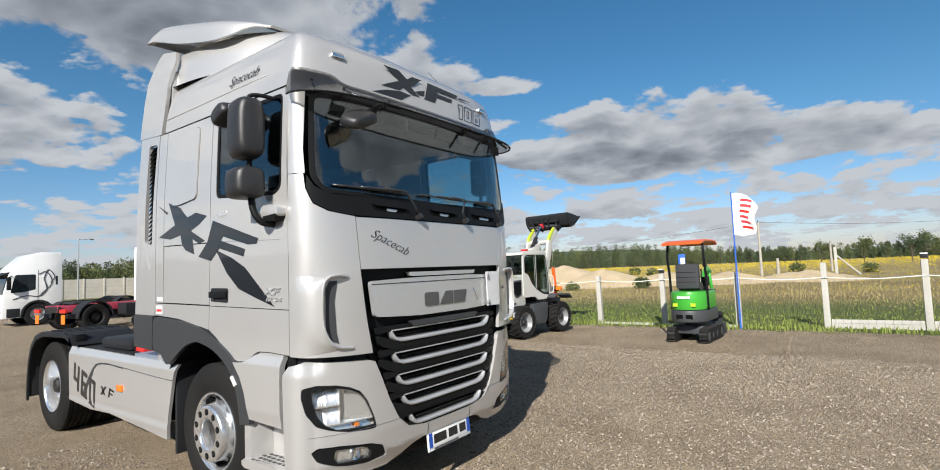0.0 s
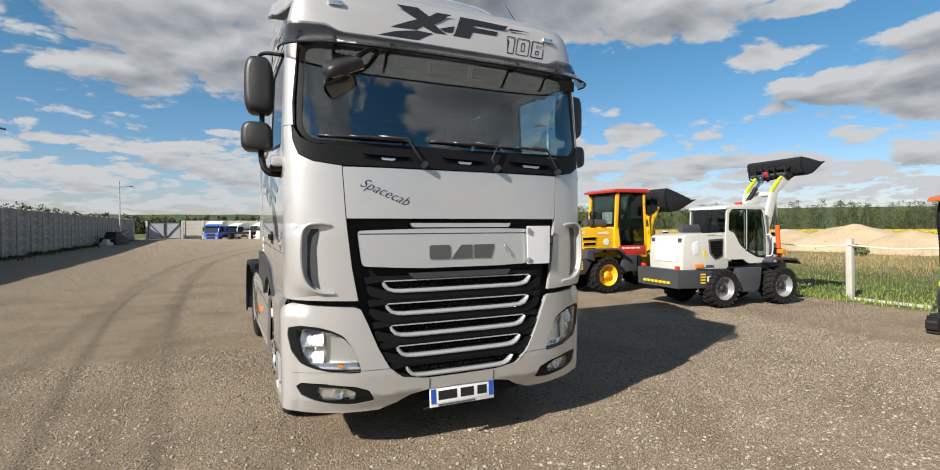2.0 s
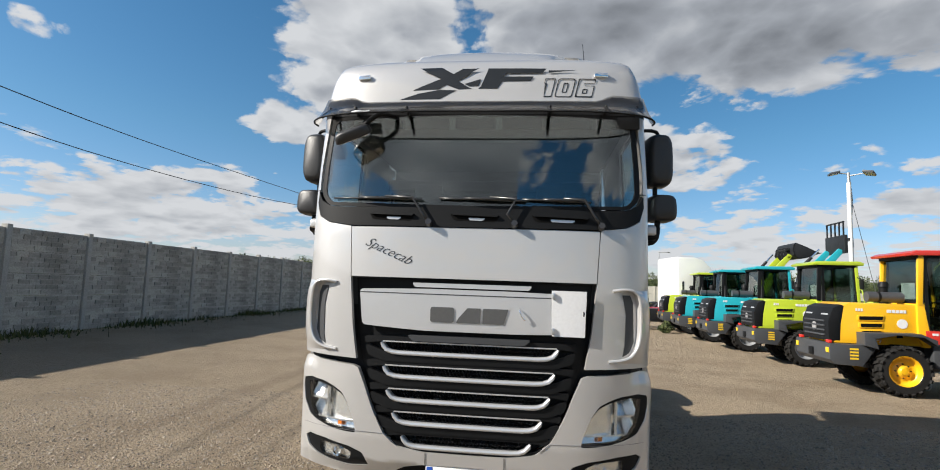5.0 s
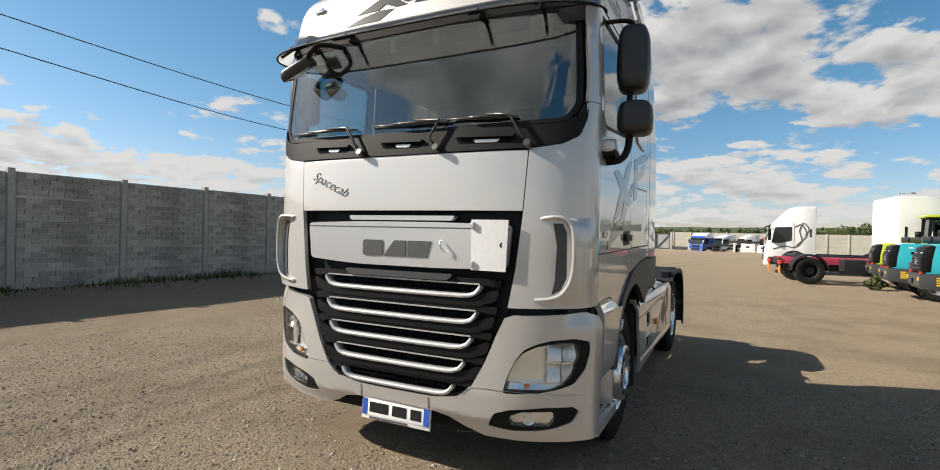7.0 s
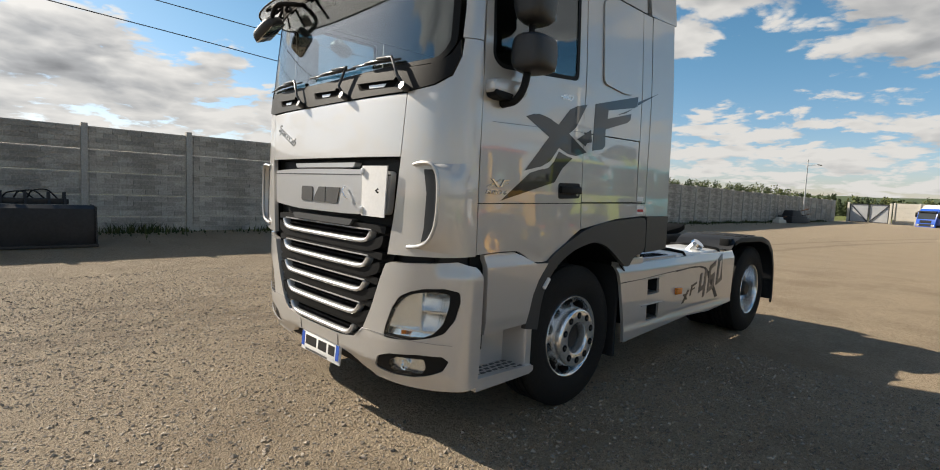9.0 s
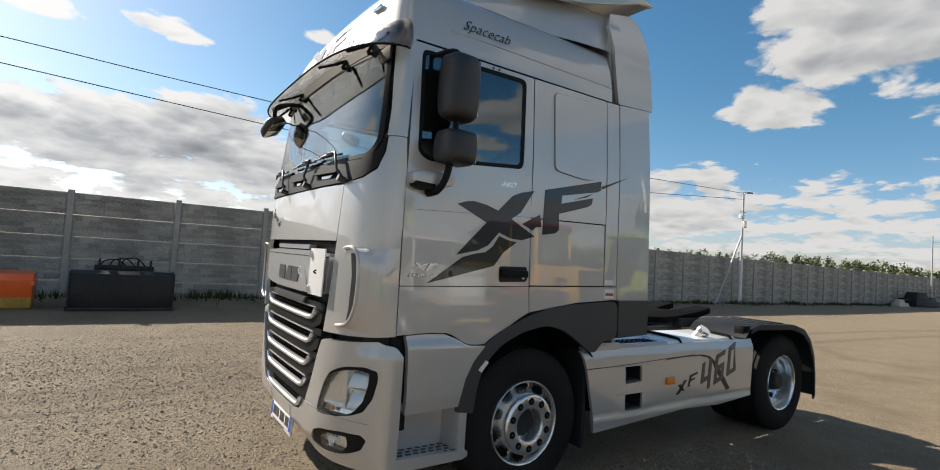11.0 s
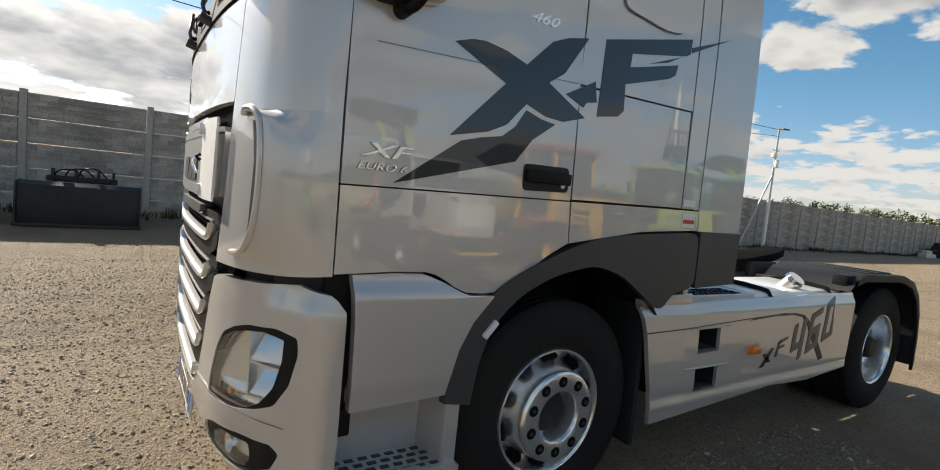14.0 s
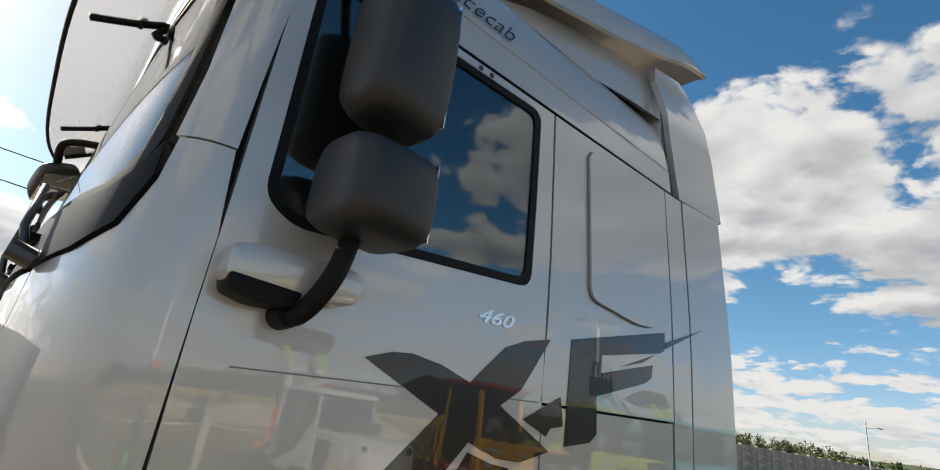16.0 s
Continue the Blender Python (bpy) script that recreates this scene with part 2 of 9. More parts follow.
def part(name, bm, mat, parent=None, label="", sharp=32.0):
    """Links a bmesh as one mesh object."""
    for e in bm.edges:
        e.smooth = len(e.link_faces) == 2 and e.calc_face_angle(3.0) < radians(sharp)
    for f in bm.faces:
        f.smooth = True
    me = bpy.data.meshes.new(name)
    bm.to_mesh(me)
    bm.free()
    for one in mat if isinstance(mat, (list, tuple)) else (mat,):
        me.materials.append(one)
    ob = new(name, me)
    ob.parent = parent
    return tagged(ob, label)


def bevelled(bm, edges, width, segments=2):
    if width > 0:
        bmesh.ops.bevel(bm, geom=list(edges), offset=width, segments=segments, affect="EDGES", profile=0.6, clamp_overlap=True)


def box(lo, hi, bevel=0.0, bm=None, m=None, taper=None):
    """A box between two corners; taper: factors for x and y of the top."""
    out = bm or bmesh.new()
    made = bmesh.ops.create_cube(out, size=1.0)["verts"]
    for v in made:
        k = [lo[i] + (v.co[i] + 0.5) * (hi[i] - lo[i]) for i in range(3)]
        if taper and v.co.z > 0:
            for i in range(2):
                c = (lo[i] + hi[i]) / 2
                k[i] = c + (k[i] - c) * taper[i]
        v.co = (m @ Vector(k)) if m else Vector(k)
    if bevel:
        bevelled(out, {e for v in made for e in v.link_edges}, bevel)
    return out


def prism(poly, axis, a, b, bevel=0.0, bm=None, m=None):
    """A polygon in the two other axes (in x, y, z order), pulled along an axis from a to b."""
    out = bm or bmesh.new()
    others = [i for i in range(3) if i != axis]

    def at(p, d):
        k = [0.0, 0.0, 0.0]
        k[axis], k[others[0]], k[others[1]] = d, p[0], p[1]
        return (m @ Vector(k)) if m else Vector(k)

    one, two = [out.verts.new(at(p, a)) for p in poly], [out.verts.new(at(p, b)) for p in poly]
    n = len(poly)
    faces = [out.faces.new(one), out.faces.new(two[::-1])]
    faces += [out.faces.new((one[i], two[i], two[(i + 1) % n], one[(i + 1) % n])) for i in range(n)]
    bmesh.ops.recalc_face_normals(out, faces=faces)
    if bevel:
        bevelled(out, {e for f in faces[:2] for e in f.edges}, bevel)
    return out


def rod(p, q, r, r2=None, n=12, bm=None, caps=True):
    """A round bar from p to q."""
    out = bm or bmesh.new()
    p, q = Vector(p), Vector(q)
    m = Matrix.Translation((p + q) / 2) @ (q - p).to_track_quat("Z", "Y").to_matrix().to_4x4()
    bmesh.ops.create_cone(out, cap_ends=caps, segments=n, radius1=r, radius2=r if r2 is None else r2, depth=(q - p).length, matrix=m)
    return out


def pipe(points, r, n=8, bm=None, flat=1.0, closed=False):
    """A bent bar through points; flat squeezes it along the local second axis."""
    out = bm or bmesh.new()
    pts = [Vector(p) for p in points]
    rings, k = [], len(pts)
    up = None
    for i, p in enumerate(pts):
        a, b = pts[i - 1 if i or closed else i], pts[(i + 1) % k if i < k - 1 or closed else i]
        d = (b - a).normalized()
        if up is None:
            up = d.orthogonal().normalized()
        up = (up - up.dot(d) * d).normalized()
        side = d.cross(up)
        rings.append([out.verts.new(p + r * (math.cos(t) * up + math.sin(t) * side * flat)) for t in (2 * math.pi * j / n for j in range(n))])
    for i in range(k if closed else k - 1):
        one, two = rings[i], rings[(i + 1) % k]
        for j in range(n):
            out.faces.new((one[j], one[(j + 1) % n], two[(j + 1) % n], two[j]))
    if not closed:
        out.faces.new(rings[0][::-1])
        out.faces.new(rings[-1])
    return out


def smooth_path(points, steps=6):
    """A rounded line through points."""
    pts = [Vector(p) for p in points]
    pts = [2 * pts[0] - pts[1], *pts, 2 * pts[-1] - pts[-2]]
    out = []
    for i in range(1, len(pts) - 2):
        a, b, c, d = pts[i - 1 : i + 3]
        for s in range(steps):
            t = s / steps
            out.append(0.5 * ((2 * b) + (c - a) * t + (2 * a - 5 * b + 4 * c - d) * t * t + (3 * b - a - 3 * c + d) * t**3))
    out.append(pts[-2])
    return out


def lathe(profile, n=32, bm=None, m=None, closed=False):
    """(radius, along) pairs turned about the x axis."""
    out = bm or bmesh.new()
    rings = []
    for r, x in profile:
        ring = []
        for j in range(n):
            t = 2 * math.pi * j / n
            v = Vector((x, r * math.cos(t), r * math.sin(t)))
            ring.append(out.verts.new(m @ v if m else v))
        rings.append(ring)
    pairs = list(zip(rings, rings[1:]))
    if closed:
        pairs.append((rings[-1], rings[0]))
    faces = []
    for one, two in pairs:
        for j in range(n):
            faces.append(out.faces.new((one[j], one[(j + 1) % n], two[(j + 1) % n], two[j])))
    bmesh.ops.recalc_face_normals(out, faces=faces)
    return out


def rounded(points, r, steps=4):
    """A 2D polygon with its corners rounded."""
    out, n = [], len(points)
    for i in range(n):
        p, a, b = Vector(points[i]), Vector(points[i - 1]), Vector(points[(i + 1) % n])
        da, db = a - p, b - p
        k = min(r, da.length * 0.45, db.length * 0.45)
        s, e = p + da.normalized() * k, p + db.normalized() * k
        for j in range(steps + 1):
            t = j / steps
            q = s * (1 - t) ** 2 + p * 2 * t * (1 - t) + e * t * t
            out.append((q.x, q.y))
    return out


def filled(outline, holes=(), cuts_u=(), cuts_v=()):
    """A flat polygon with holes, cut along lines: its 2D points and faces."""
    bm = bmesh.new()
    for loop in (outline, *holes):
        vs = [bm.verts.new((p[0], p[1], 0)) for p in loop]
        for i in range(len(vs)):
            bm.edges.new((vs[i - 1], vs[i]))
    bmesh.ops.triangle_fill(bm, use_beauty=True, use_dissolve=False, edges=bm.edges[:], normal=(0, 0, 1))
    for axis, cuts in ((0, cuts_u), (1, cuts_v)):
        for c in cuts:
            co, no = [0, 0, 0], [0, 0, 0]
            co[axis], no[axis] = c, 1
            bmesh.ops.bisect_plane(bm, geom=bm.verts[:] + bm.edges[:] + bm.faces[:], dist=1e-5, plane_co=co, plane_no=no)
    for f in bm.faces:
        if f.normal.z < 0:
            f.normal_flip()
    bm.verts.index_update()
    pts = [(v.co.x, v.co.y) for v in bm.verts]
    faces = [[v.index for v in f.verts] for f in bm.faces]
    bm.free()
    return pts, faces


def skin(name, pts, faces, where, off, thick, mat, parent, label=""):
    """Lays a flat mesh on a surface where(u, v, off) and gives it a thickness inwards."""
    near, far = [where(u, v, off) for u, v in pts], [where(u, v, off - thick) for u, v in pts]
    e = 2e-3
    normals = []
    for u, v in pts:
        a, b = where(u + e, v, off) - where(u - e, v, off), where(u, v + e, off) - where(u, v - e, off)
        normals.append(a.cross(b).normalized())
    n = len(pts)
    f0 = max(faces, key=lambda f: (near[f[1]] - near[f[0]]).cross(near[f[2]] - near[f[0]]).length)
    if (near[f0[1]] - near[f0[0]]).cross(near[f0[2]] - near[f0[0]]).dot(normals[f0[0]]) < 0:
        normals = [-v for v in normals]
    count = {}
    for f in faces:
        for i in range(len(f)):
            k = (f[i], f[(i + 1) % len(f)])
            count[k] = 1
    rim = [k for k in count if (k[1], k[0]) not in count]
    allf = [list(f) for f in faces] + [[i + n for i in f[::-1]] for f in faces] + [[b, a, a + n, b + n] for a, b in rim]
    me = bpy.data.meshes.new(name)
    me.from_pydata(near + far, [], allf)
    split = []
    me.update()
    flat = [p.normal.copy() for p in me.polygons]
    for p in me.polygons:
        for i in p.vertices:
            if p.index < len(faces):
                split.append(normals[i])
            elif p.index < 2 * len(faces):
                split.append(-normals[i - n])
            else:
                split.append(flat[p.index])
        p.use_smooth = True
    me.normals_split_custom_set(split)
    me.materials.append(mat)
    ob = new(name, me)
    ob.parent = parent
    return tagged(ob, label)


def lettering(text, size=1.0, shear=0.0, bold=0.0, outline=0.0):
    """Flat outline of words in the built-in font: points and faces."""
    cu = bpy.data.curves.new("words", "FONT")
    cu.body, cu.size, cu.shear, cu.offset, cu.resolution_u = text, size, shear, bold, 3
    if outline:
        cu.fill_mode, cu.bevel_depth, cu.bevel_resolution = "NONE", outline, 0
    ob = bpy.data.objects.new("words", cu)
    me = ob.to_mesh()
    pts, faces = [(v.co.x, v.co.y) for v in me.vertices], [list(p.vertices) for p in me.polygons]
    ob.to_mesh_clear()
    bpy.data.objects.remove(ob)
    return pts, faces


def steps_between(a, b, d):
    k = math.ceil(a / d)
    out = []
    while k * d < b:
        out.append(k * d)
        k += 1
    return out

# ---- ground and yard wall ----
def ease(a, b, x):
    t = min(1, max(0, (x - a) / (b - a)))
    return t * t * (3 - 2 * t)


def ground_z(x, y):
    """The yard is level and rises a little towards its wall."""
    z = 0.27 * ease(-5.0, -9.5, x) if x < 0 else 0.0
    far = ease(25, 60, y)
    z = z * (1 - far) + 0.27 * far
    return z + 0.012 * noise.noise(Vector((x * 0.25, y * 0.25, 0.3))) * ease(3.0, 9.0, abs(x - 1) + abs(y - 2) * 0.6)


def ground_material():
    m = bpy.data.materials.new("gravel_and_field")
    m.use_nodes = True
    n, l = m.node_tree.nodes, m.node_tree.links
    p = n["Principled BSDF"]
    p.inputs["Specular IOR Level"].default_value = 0.3
    p.inputs["Roughness"].default_value, p.inputs["Diffuse Roughness"].default_value = 0.8, 0.35
    geo = n.new("ShaderNodeNewGeometry")

    def tex(kind, scale, detail=4, rough=0.55):
        t = n.new(kind)
        t.inputs["Scale"].default_value = scale
        if "Detail" in t.inputs:
            t.inputs["Detail"].default_value, t.inputs["Roughness"].default_value = detail, rough
        l.new(geo.outputs["Position"], t.inputs["Vector"])
        return t

    def ramp(src, *stops):
        r = n.new("ShaderNodeValToRGB")
        e = r.color_ramp.elements
        e[0].position, e[0].color = stops[0][0], (*stops[0][1], 1)
        e[1].position, e[1].color = stops[-1][0], (*stops[-1][1], 1)
        for pos, col in stops[1:-1]:
            e.new(pos).color = (*col, 1)
        l.new(src, r.inputs[0])
        return r.outputs[0]

    def mixed(fac, a, b, kind="MIX"):
        k = n.new("ShaderNodeMix")
        k.data_type, k.blend_type = "RGBA", kind
        for s, v in (("Factor", fac), ("A", a), ("B", b)):
            if isinstance(v, (int, float)):
                k.inputs[s].default_value = v
            elif isinstance(v, tuple):
                k.inputs[s].default_value = (*v, 1)
            else:
                l.new(v, k.inputs[s])
        return k.outputs["Result"]

    def calc(op, a, b, clamp=False):
        k = n.new("ShaderNodeMath")
        k.operation, k.use_clamp = op, clamp
        for i, v in enumerate((a, b)):
            if isinstance(v, (int, float)):
                k.inputs[i].default_value = v
            else:
                l.new(v, k.inputs[i])
        return k.outputs[0]

    sep = n.new("ShaderNodeSeparateXYZ")
    l.new(geo.outputs["Position"], sep.inputs[0])
    wide, mid, fine = tex("ShaderNodeTexNoise", 0.22, 5), tex("ShaderNodeTexNoise", 2.2, 6, 0.65), tex("ShaderNodeTexNoise", 30, 5, 0.7)
    stones = tex("ShaderNodeTexVoronoi", 58)
    stones2 = tex("ShaderNodeTexVoronoi", 120)

    def one(t):
        """One even random number for each stone."""
        k = n.new("ShaderNodeSeparateColor")
        l.new(t.outputs["Color"], k.inputs[0])
        return k.outputs[0]

    patch = tex("ShaderNodeTexNoise", 0.75, 6, 0.6)
    # sandy dust and grey chippings
    base = ramp(wide.outputs["Fac"], (0.36, (0.244, 0.186, 0.124)), (0.5, (0.291, 0.220, 0.143)), (0.66, (0.362, 0.269, 0.170)))
    base = mixed(0.5, base, ramp(mid.outputs["Fac"], (0.3, (0.173, 0.134, 0.094)), (0.5, (0.255, 0.199, 0.137)), (0.72, (0.337, 0.263, 0.181))))
    grey = ramp(one(stones), (0.02, (0.065, 0.049, 0.033)), (0.35, (0.197, 0.149, 0.099)), (0.75, (0.344, 0.263, 0.172)), (1.0, (0.640, 0.513, 0.365)))
    base = mixed(calc("MULTIPLY", ramp(patch.outputs["Fac"], (0.38, (1, 1, 1)), (0.62, (0.533, 0.513, 0.483))), 0.72), base, grey)
    base = mixed(0.34, base, ramp(one(stones2), (0.0, (0.062, 0.045, 0.030)), (0.5, (0.244, 0.184, 0.122)), (1.0, (0.558, 0.439, 0.300))))
    # brown patches where fine dirt has gathered
    base = mixed(calc("MULTIPLY", ramp(patch.outputs["Fac"], (0.50, (0, 0, 0)), (0.66, (1, 1, 1))), 0.55), base, mixed(0.5, base, (0.232, 0.159, 0.095)))
    # beyond the gravel the yard is paler sand
    ragged = calc("ADD", sep.outputs[1], calc("MULTIPLY", calc("SUBTRACT", mid.outputs["Fac"], 0.5), 2.5))
    pale = calc("ADD", calc("MULTIPLY", calc("MULTIPLY", calc("SUBTRACT", ragged, 13.6), 0.9, True), 0.5), calc("MULTIPLY", calc("MULTIPLY", calc("SUBTRACT", sep.outputs[1], 7.0), 0.05, True), 0.3))
    # also paler left of x -3.6, varied by the patch noise
    pale = calc("ADD", pale, calc("MULTIPLY", calc("MULTIPLY", calc("SUBTRACT", -3.6, sep.outputs[0]), 0.4, True), calc("MULTIPLY", patch.outputs["Fac"], 0.5)), True)
    base = mixed(pale, base, (0.47, 0.375, 0.262))
    # two wheel tracks that swing off across the yard
    swing = calc("MAXIMUM", calc("SUBTRACT", sep.outputs[1], 14.0), 0.0)
    along = calc("SUBTRACT", sep.outputs[0], calc("MULTIPLY", calc("MULTIPLY", swing, swing), 0.0066))
    wobble = calc("MULTIPLY", calc("SUBTRACT", patch.outputs["Fac"], 0.5), 0.5)
    for lane_x in (-3.72, -2.5):
        gap = n.new("ShaderNodeMath")
        gap.operation = "ABSOLUTE"
        l.new(calc("ADD", calc("SUBTRACT", along, lane_x), wobble), gap.inputs[0])
        lane = calc("MULTIPLY", calc("SUBTRACT", 0.24, gap.outputs[0]), 6.0, True)
        base = mixed(calc("MULTIPLY", lane, 0.42), base, mixed(1.0, base, (0.58, 0.56, 0.55), "MULTIPLY"))
    # field beyond the post fence
    fx = calc("ADD", sep.outputs[0], calc("MULTIPLY", calc("SUBTRACT", mid.outputs["Fac"], 0.5), 2.2))
    grass = ramp(mid.outputs["Fac"], (0.35, (0.10, 0.13, 0.032)), (0.6, (0.19, 0.205, 0.06)))
    dry = ramp(wide.outputs["Fac"], (0.35, (0.28, 0.22, 0.10)), (0.5, (0.36, 0.28, 0.14)), (0.62, (0.40, 0.34, 0.11)))
    far_field = mixed(ramp(calc("MULTIPLY", calc("SUBTRACT", fx, 16.0), 0.14, True), (0.15, (0, 0, 0)), (1.0, (1, 1, 1))), grass, dry)
    edge = calc("MULTIPLY", calc("SUBTRACT", fx, 10.35), 3.0, True)
    out_y = calc("MULTIPLY", calc("SUBTRACT", sep.outputs[1], 78.0), 0.4, True)
    out_x = calc("MULTIPLY", calc("SUBTRACT", -10.3, fx), 1.5, True)
    colour = mixed(calc("MAXIMUM", calc("MAXIMUM", edge, out_y), out_x), base, far_field)
    l.new(colour, p.inputs["Base Color"])
    bump, bump2 = n.new("ShaderNodeBump"), n.new("ShaderNodeBump")
    bump.inputs["Strength"].default_value, bump.inputs["Distance"].default_value = 1.0, 0.033
    bump2.inputs["Strength"].default_value, bump2.inputs["Distance"].default_value = 0.6, 0.035
    h = calc("ADD", calc("ADD", calc("MULTIPLY", calc("SUBTRACT", 0.6, stones.outputs["Distance"]), calc("ADD", one(stones), 0.5)), calc("MULTIPLY", stones2.outputs["Distance"], -0.35)), calc("MULTIPLY", fine.outputs["Fac"], 0.5))
    l.new(h, bump.inputs["Height"])
    l.new(mid.outputs["Fac"], bump2.inputs["Height"])
    l.new(bump2.outputs[0], bump.inputs["Normal"])
    l.new(bump.outputs[0], p.inputs["Normal"])
    return m


def build_ground():
    xs = sorted({*[-12 + 0.75 * i for i in range(33)], -3000, -900, -300, -120, -60, -35, -22, -16, 15, 20, 30, 45, 70, 120, 250, 500, 1200, 3000})
    ys = sorted({*[-9 + 0.9 * i for i in range(40)], *range(30, 100, 6), -3000, -900, -300, -120, -60, -30, -18, 120, 180, 300, 600, 1200, 3000})
    bm = bmesh.new()
    grid = [[bm.verts.new((x, y, ground_z(x, y))) for x in xs] for y in ys]
    for j in range(len(ys) - 1):
        for i in range(len(xs) - 1):
            bm.faces.new((grid[j][i], grid[j][i + 1], grid[j + 1][i + 1], grid[j + 1][i]))
    ob = part("ground", bm, ground_material(), None, "sandy grey gravel yard with worn wheel tracks and a field")
    tagged(ob, category="ground", kind="structure")


build_ground()

CONCRETE = material("precast_concrete", (0.25, 0.24, 0.222), 0.9, 0, 0.22, 25, 0.35, second=(0.37, 0.355, 0.325), big=0.8)
CONCRETE_POST = material("concrete_post", (0.3, 0.29, 0.27), 0.9, 0, 0.12, 40, 0.25, second=(0.38, 0.37, 0.34), big=1.2)
cn, cl = CONCRETE.node_tree.nodes, CONCRETE.node_tree.links
c_geo, c_fac, c_mul, c_tex, c_map = (cn.new("ShaderNode" + k) for k in ("NewGeometry", "ValToRGB", "Mix", "TexNoise", "Mapping"))
c_map.inputs["Scale"].default_value = (1.0, 0.7, 5.0)
c_tex.inputs["Scale"].default_value, c_tex.inputs["Detail"].default_value = 1.6, 6
cl.new(c_geo.outputs["Position"], c_map.inputs[0])
cl.new(c_map.outputs[0], c_tex.inputs["Vector"])
c_add = cn.new("ShaderNodeMath")
c_add.operation = "MULTIPLY_ADD"
c_add.inputs[1].default_value = 0.5
cl.new(c_geo.outputs["Random Per Island"], c_add.inputs[0])
cl.new(c_tex.outputs["Fac"], c_add.inputs[2])
c_fac.color_ramp.elements[0].position, c_fac.color_ramp.elements[0].color = 0.42, (0.72, 0.715, 0.70, 1)
c_fac.color_ramp.elements[1].position, c_fac.color_ramp.elements[1].color = 1.02, (1.22, 1.21, 1.19, 1)
cl.new(c_add.outputs[0], c_fac.inputs[0])
c_mul.data_type, c_mul.blend_type = "RGBA", "MULTIPLY"
c_mul.inputs["Factor"].default_value = 1.0
c_base = cn["Principled BSDF"].inputs["Base Color"]
cl.new(c_base.links[0].from_socket, c_mul.inputs["A"])
cl.new(c_fac.outputs[0], c_mul.inputs["B"])
cl.new(c_mul.outputs["Result"], c_base)
WALL_X, BAY, WALL_BASE, SLAB_H = -10.55, 2.06, 0.16, 0.486


def slab_mesh(seed):
    """One precast slab with a raised brick pattern on its yard face."""
    rnd = random.Random(seed)
    bm = box((-0.025, -BAY / 2 + 0.05, 0.0), (0.02, BAY / 2 - 0.05, SLAB_H - 0.005))
    rows, h = 4, (SLAB_H - 0.05) / 4
    for r in range(rows):
        y = -BAY / 2 + 0.09 - (0.14 if r % 2 else 0.0)
        while y < BAY / 2 - 0.1:
            w = 0.27 + rnd.uniform(-0.02, 0.02)
            a, b = max(y, -BAY / 2 + 0.09), min(y + w, BAY / 2 - 0.09)
            if b - a > 0.05:
                d = rnd.uniform(0.009, 0.022)
                box((0.02, a + 0.006, 0.025 + r * h + 0.006), (0.02 + d, b - 0.006, 0.025 + (r + 1) * h - 0.006), bm=bm, taper=None)
            y += w
    return bm


def build_wall():
    wall = tagged(new("wall_west"), "grey precast concrete slab wall with posts along the yard", "wall", kind="structure")
    slabs = []
    for s in range(4):
        ob = part("slab", slab_mesh(s), CONCRETE, wall)
        slabs.append(ob.data)
        bpy.data.objects.remove(ob)
    bm = box((-0.075, -0.06, -0.3), (0.085, 0.06, 5 * SLAB_H + 0.035), 0.012)
    ob = part("wall_post", bm, CONCRETE_POST, wall)
    post = ob.data
    bpy.data.objects.remove(ob)
    rest = bmesh.new()
    rnd = random.Random(5)
    for k in range(-7, 33):
        y = 0.03 + BAY * k
        z = WALL_BASE + 0.02 * rnd.uniform(-1, 1)
        p = new("wall_post", post)
        p.parent, p.location = wall, (WALL_X, y, z)
        p.rotation_euler = (radians(rnd.uniform(-0.4, 0.4)), 0, 0)
        for r in range(5):
            place = (WALL_X + rnd.uniform(-0.006, 0.006), y + BAY / 2, z - 0.02 + r * SLAB_H)
            if -5 <= k < 28:
                s = new("slab", slabs[rnd.randrange(4)])
                s.parent, s.location = wall, place
                s.rotation_euler = (0, radians(rnd.uniform(-0.25, 0.25)), 0)
            else:
                box((place[0] - 0.025, y + 0.05, place[2]), (place[0] + 0.03, y + BAY - 0.05, place[2] + SLAB_H - 0.005), bm=rest)
    tagged(part("slab_run", rest, CONCRETE, wall), kind="stuff")


build_wall()

# ---- tractor unit ----
CAB_W, CAB_SIDE = 1.225, 0.30
FRONT = [(0.2, 0.10), (0.36, 0.06), (0.46, 0.0), (0.6, -0.015), (1.0, -0.02), (1.7, -0.012), (2.05, 0.0), (2.2, 0.02), (2.55, 0.065), (2.9, 0.115), (3.1, 0.135), (3.25, 0.15), (3.6, 0.2)]


def cab_front(z):
    for (a, p), (b, q) in zip(FRONT, FRONT[1:]):
        if z <= b:
            return p + (q - p) * max(0, (z - a) / (b - a))
    return FRONT[-1][1]


def cab_half(z):
    return CAB_W - 0.035 * ease(2.2, 3.2, z) - 0.07 * ease(2.95, 3.5, z) - 0.012 * ease(1.2, 0.4, z)


def cab_raw(u, z):
    s, k = (1 if u >= 0 else -1), abs(u)
    f = cab_front(z)
    a = min(k, 1.0) * math.pi / 2
    x = cab_half(z) * math.sin(a) ** (2 / 3)
    y = f + (CAB_SIDE - f) * (1 - max(0.0, math.cos(a)) ** (2 / 3))
    if k > 1:
        y = CAB_SIDE + k - 1
    return Vector((s * x, y, z))


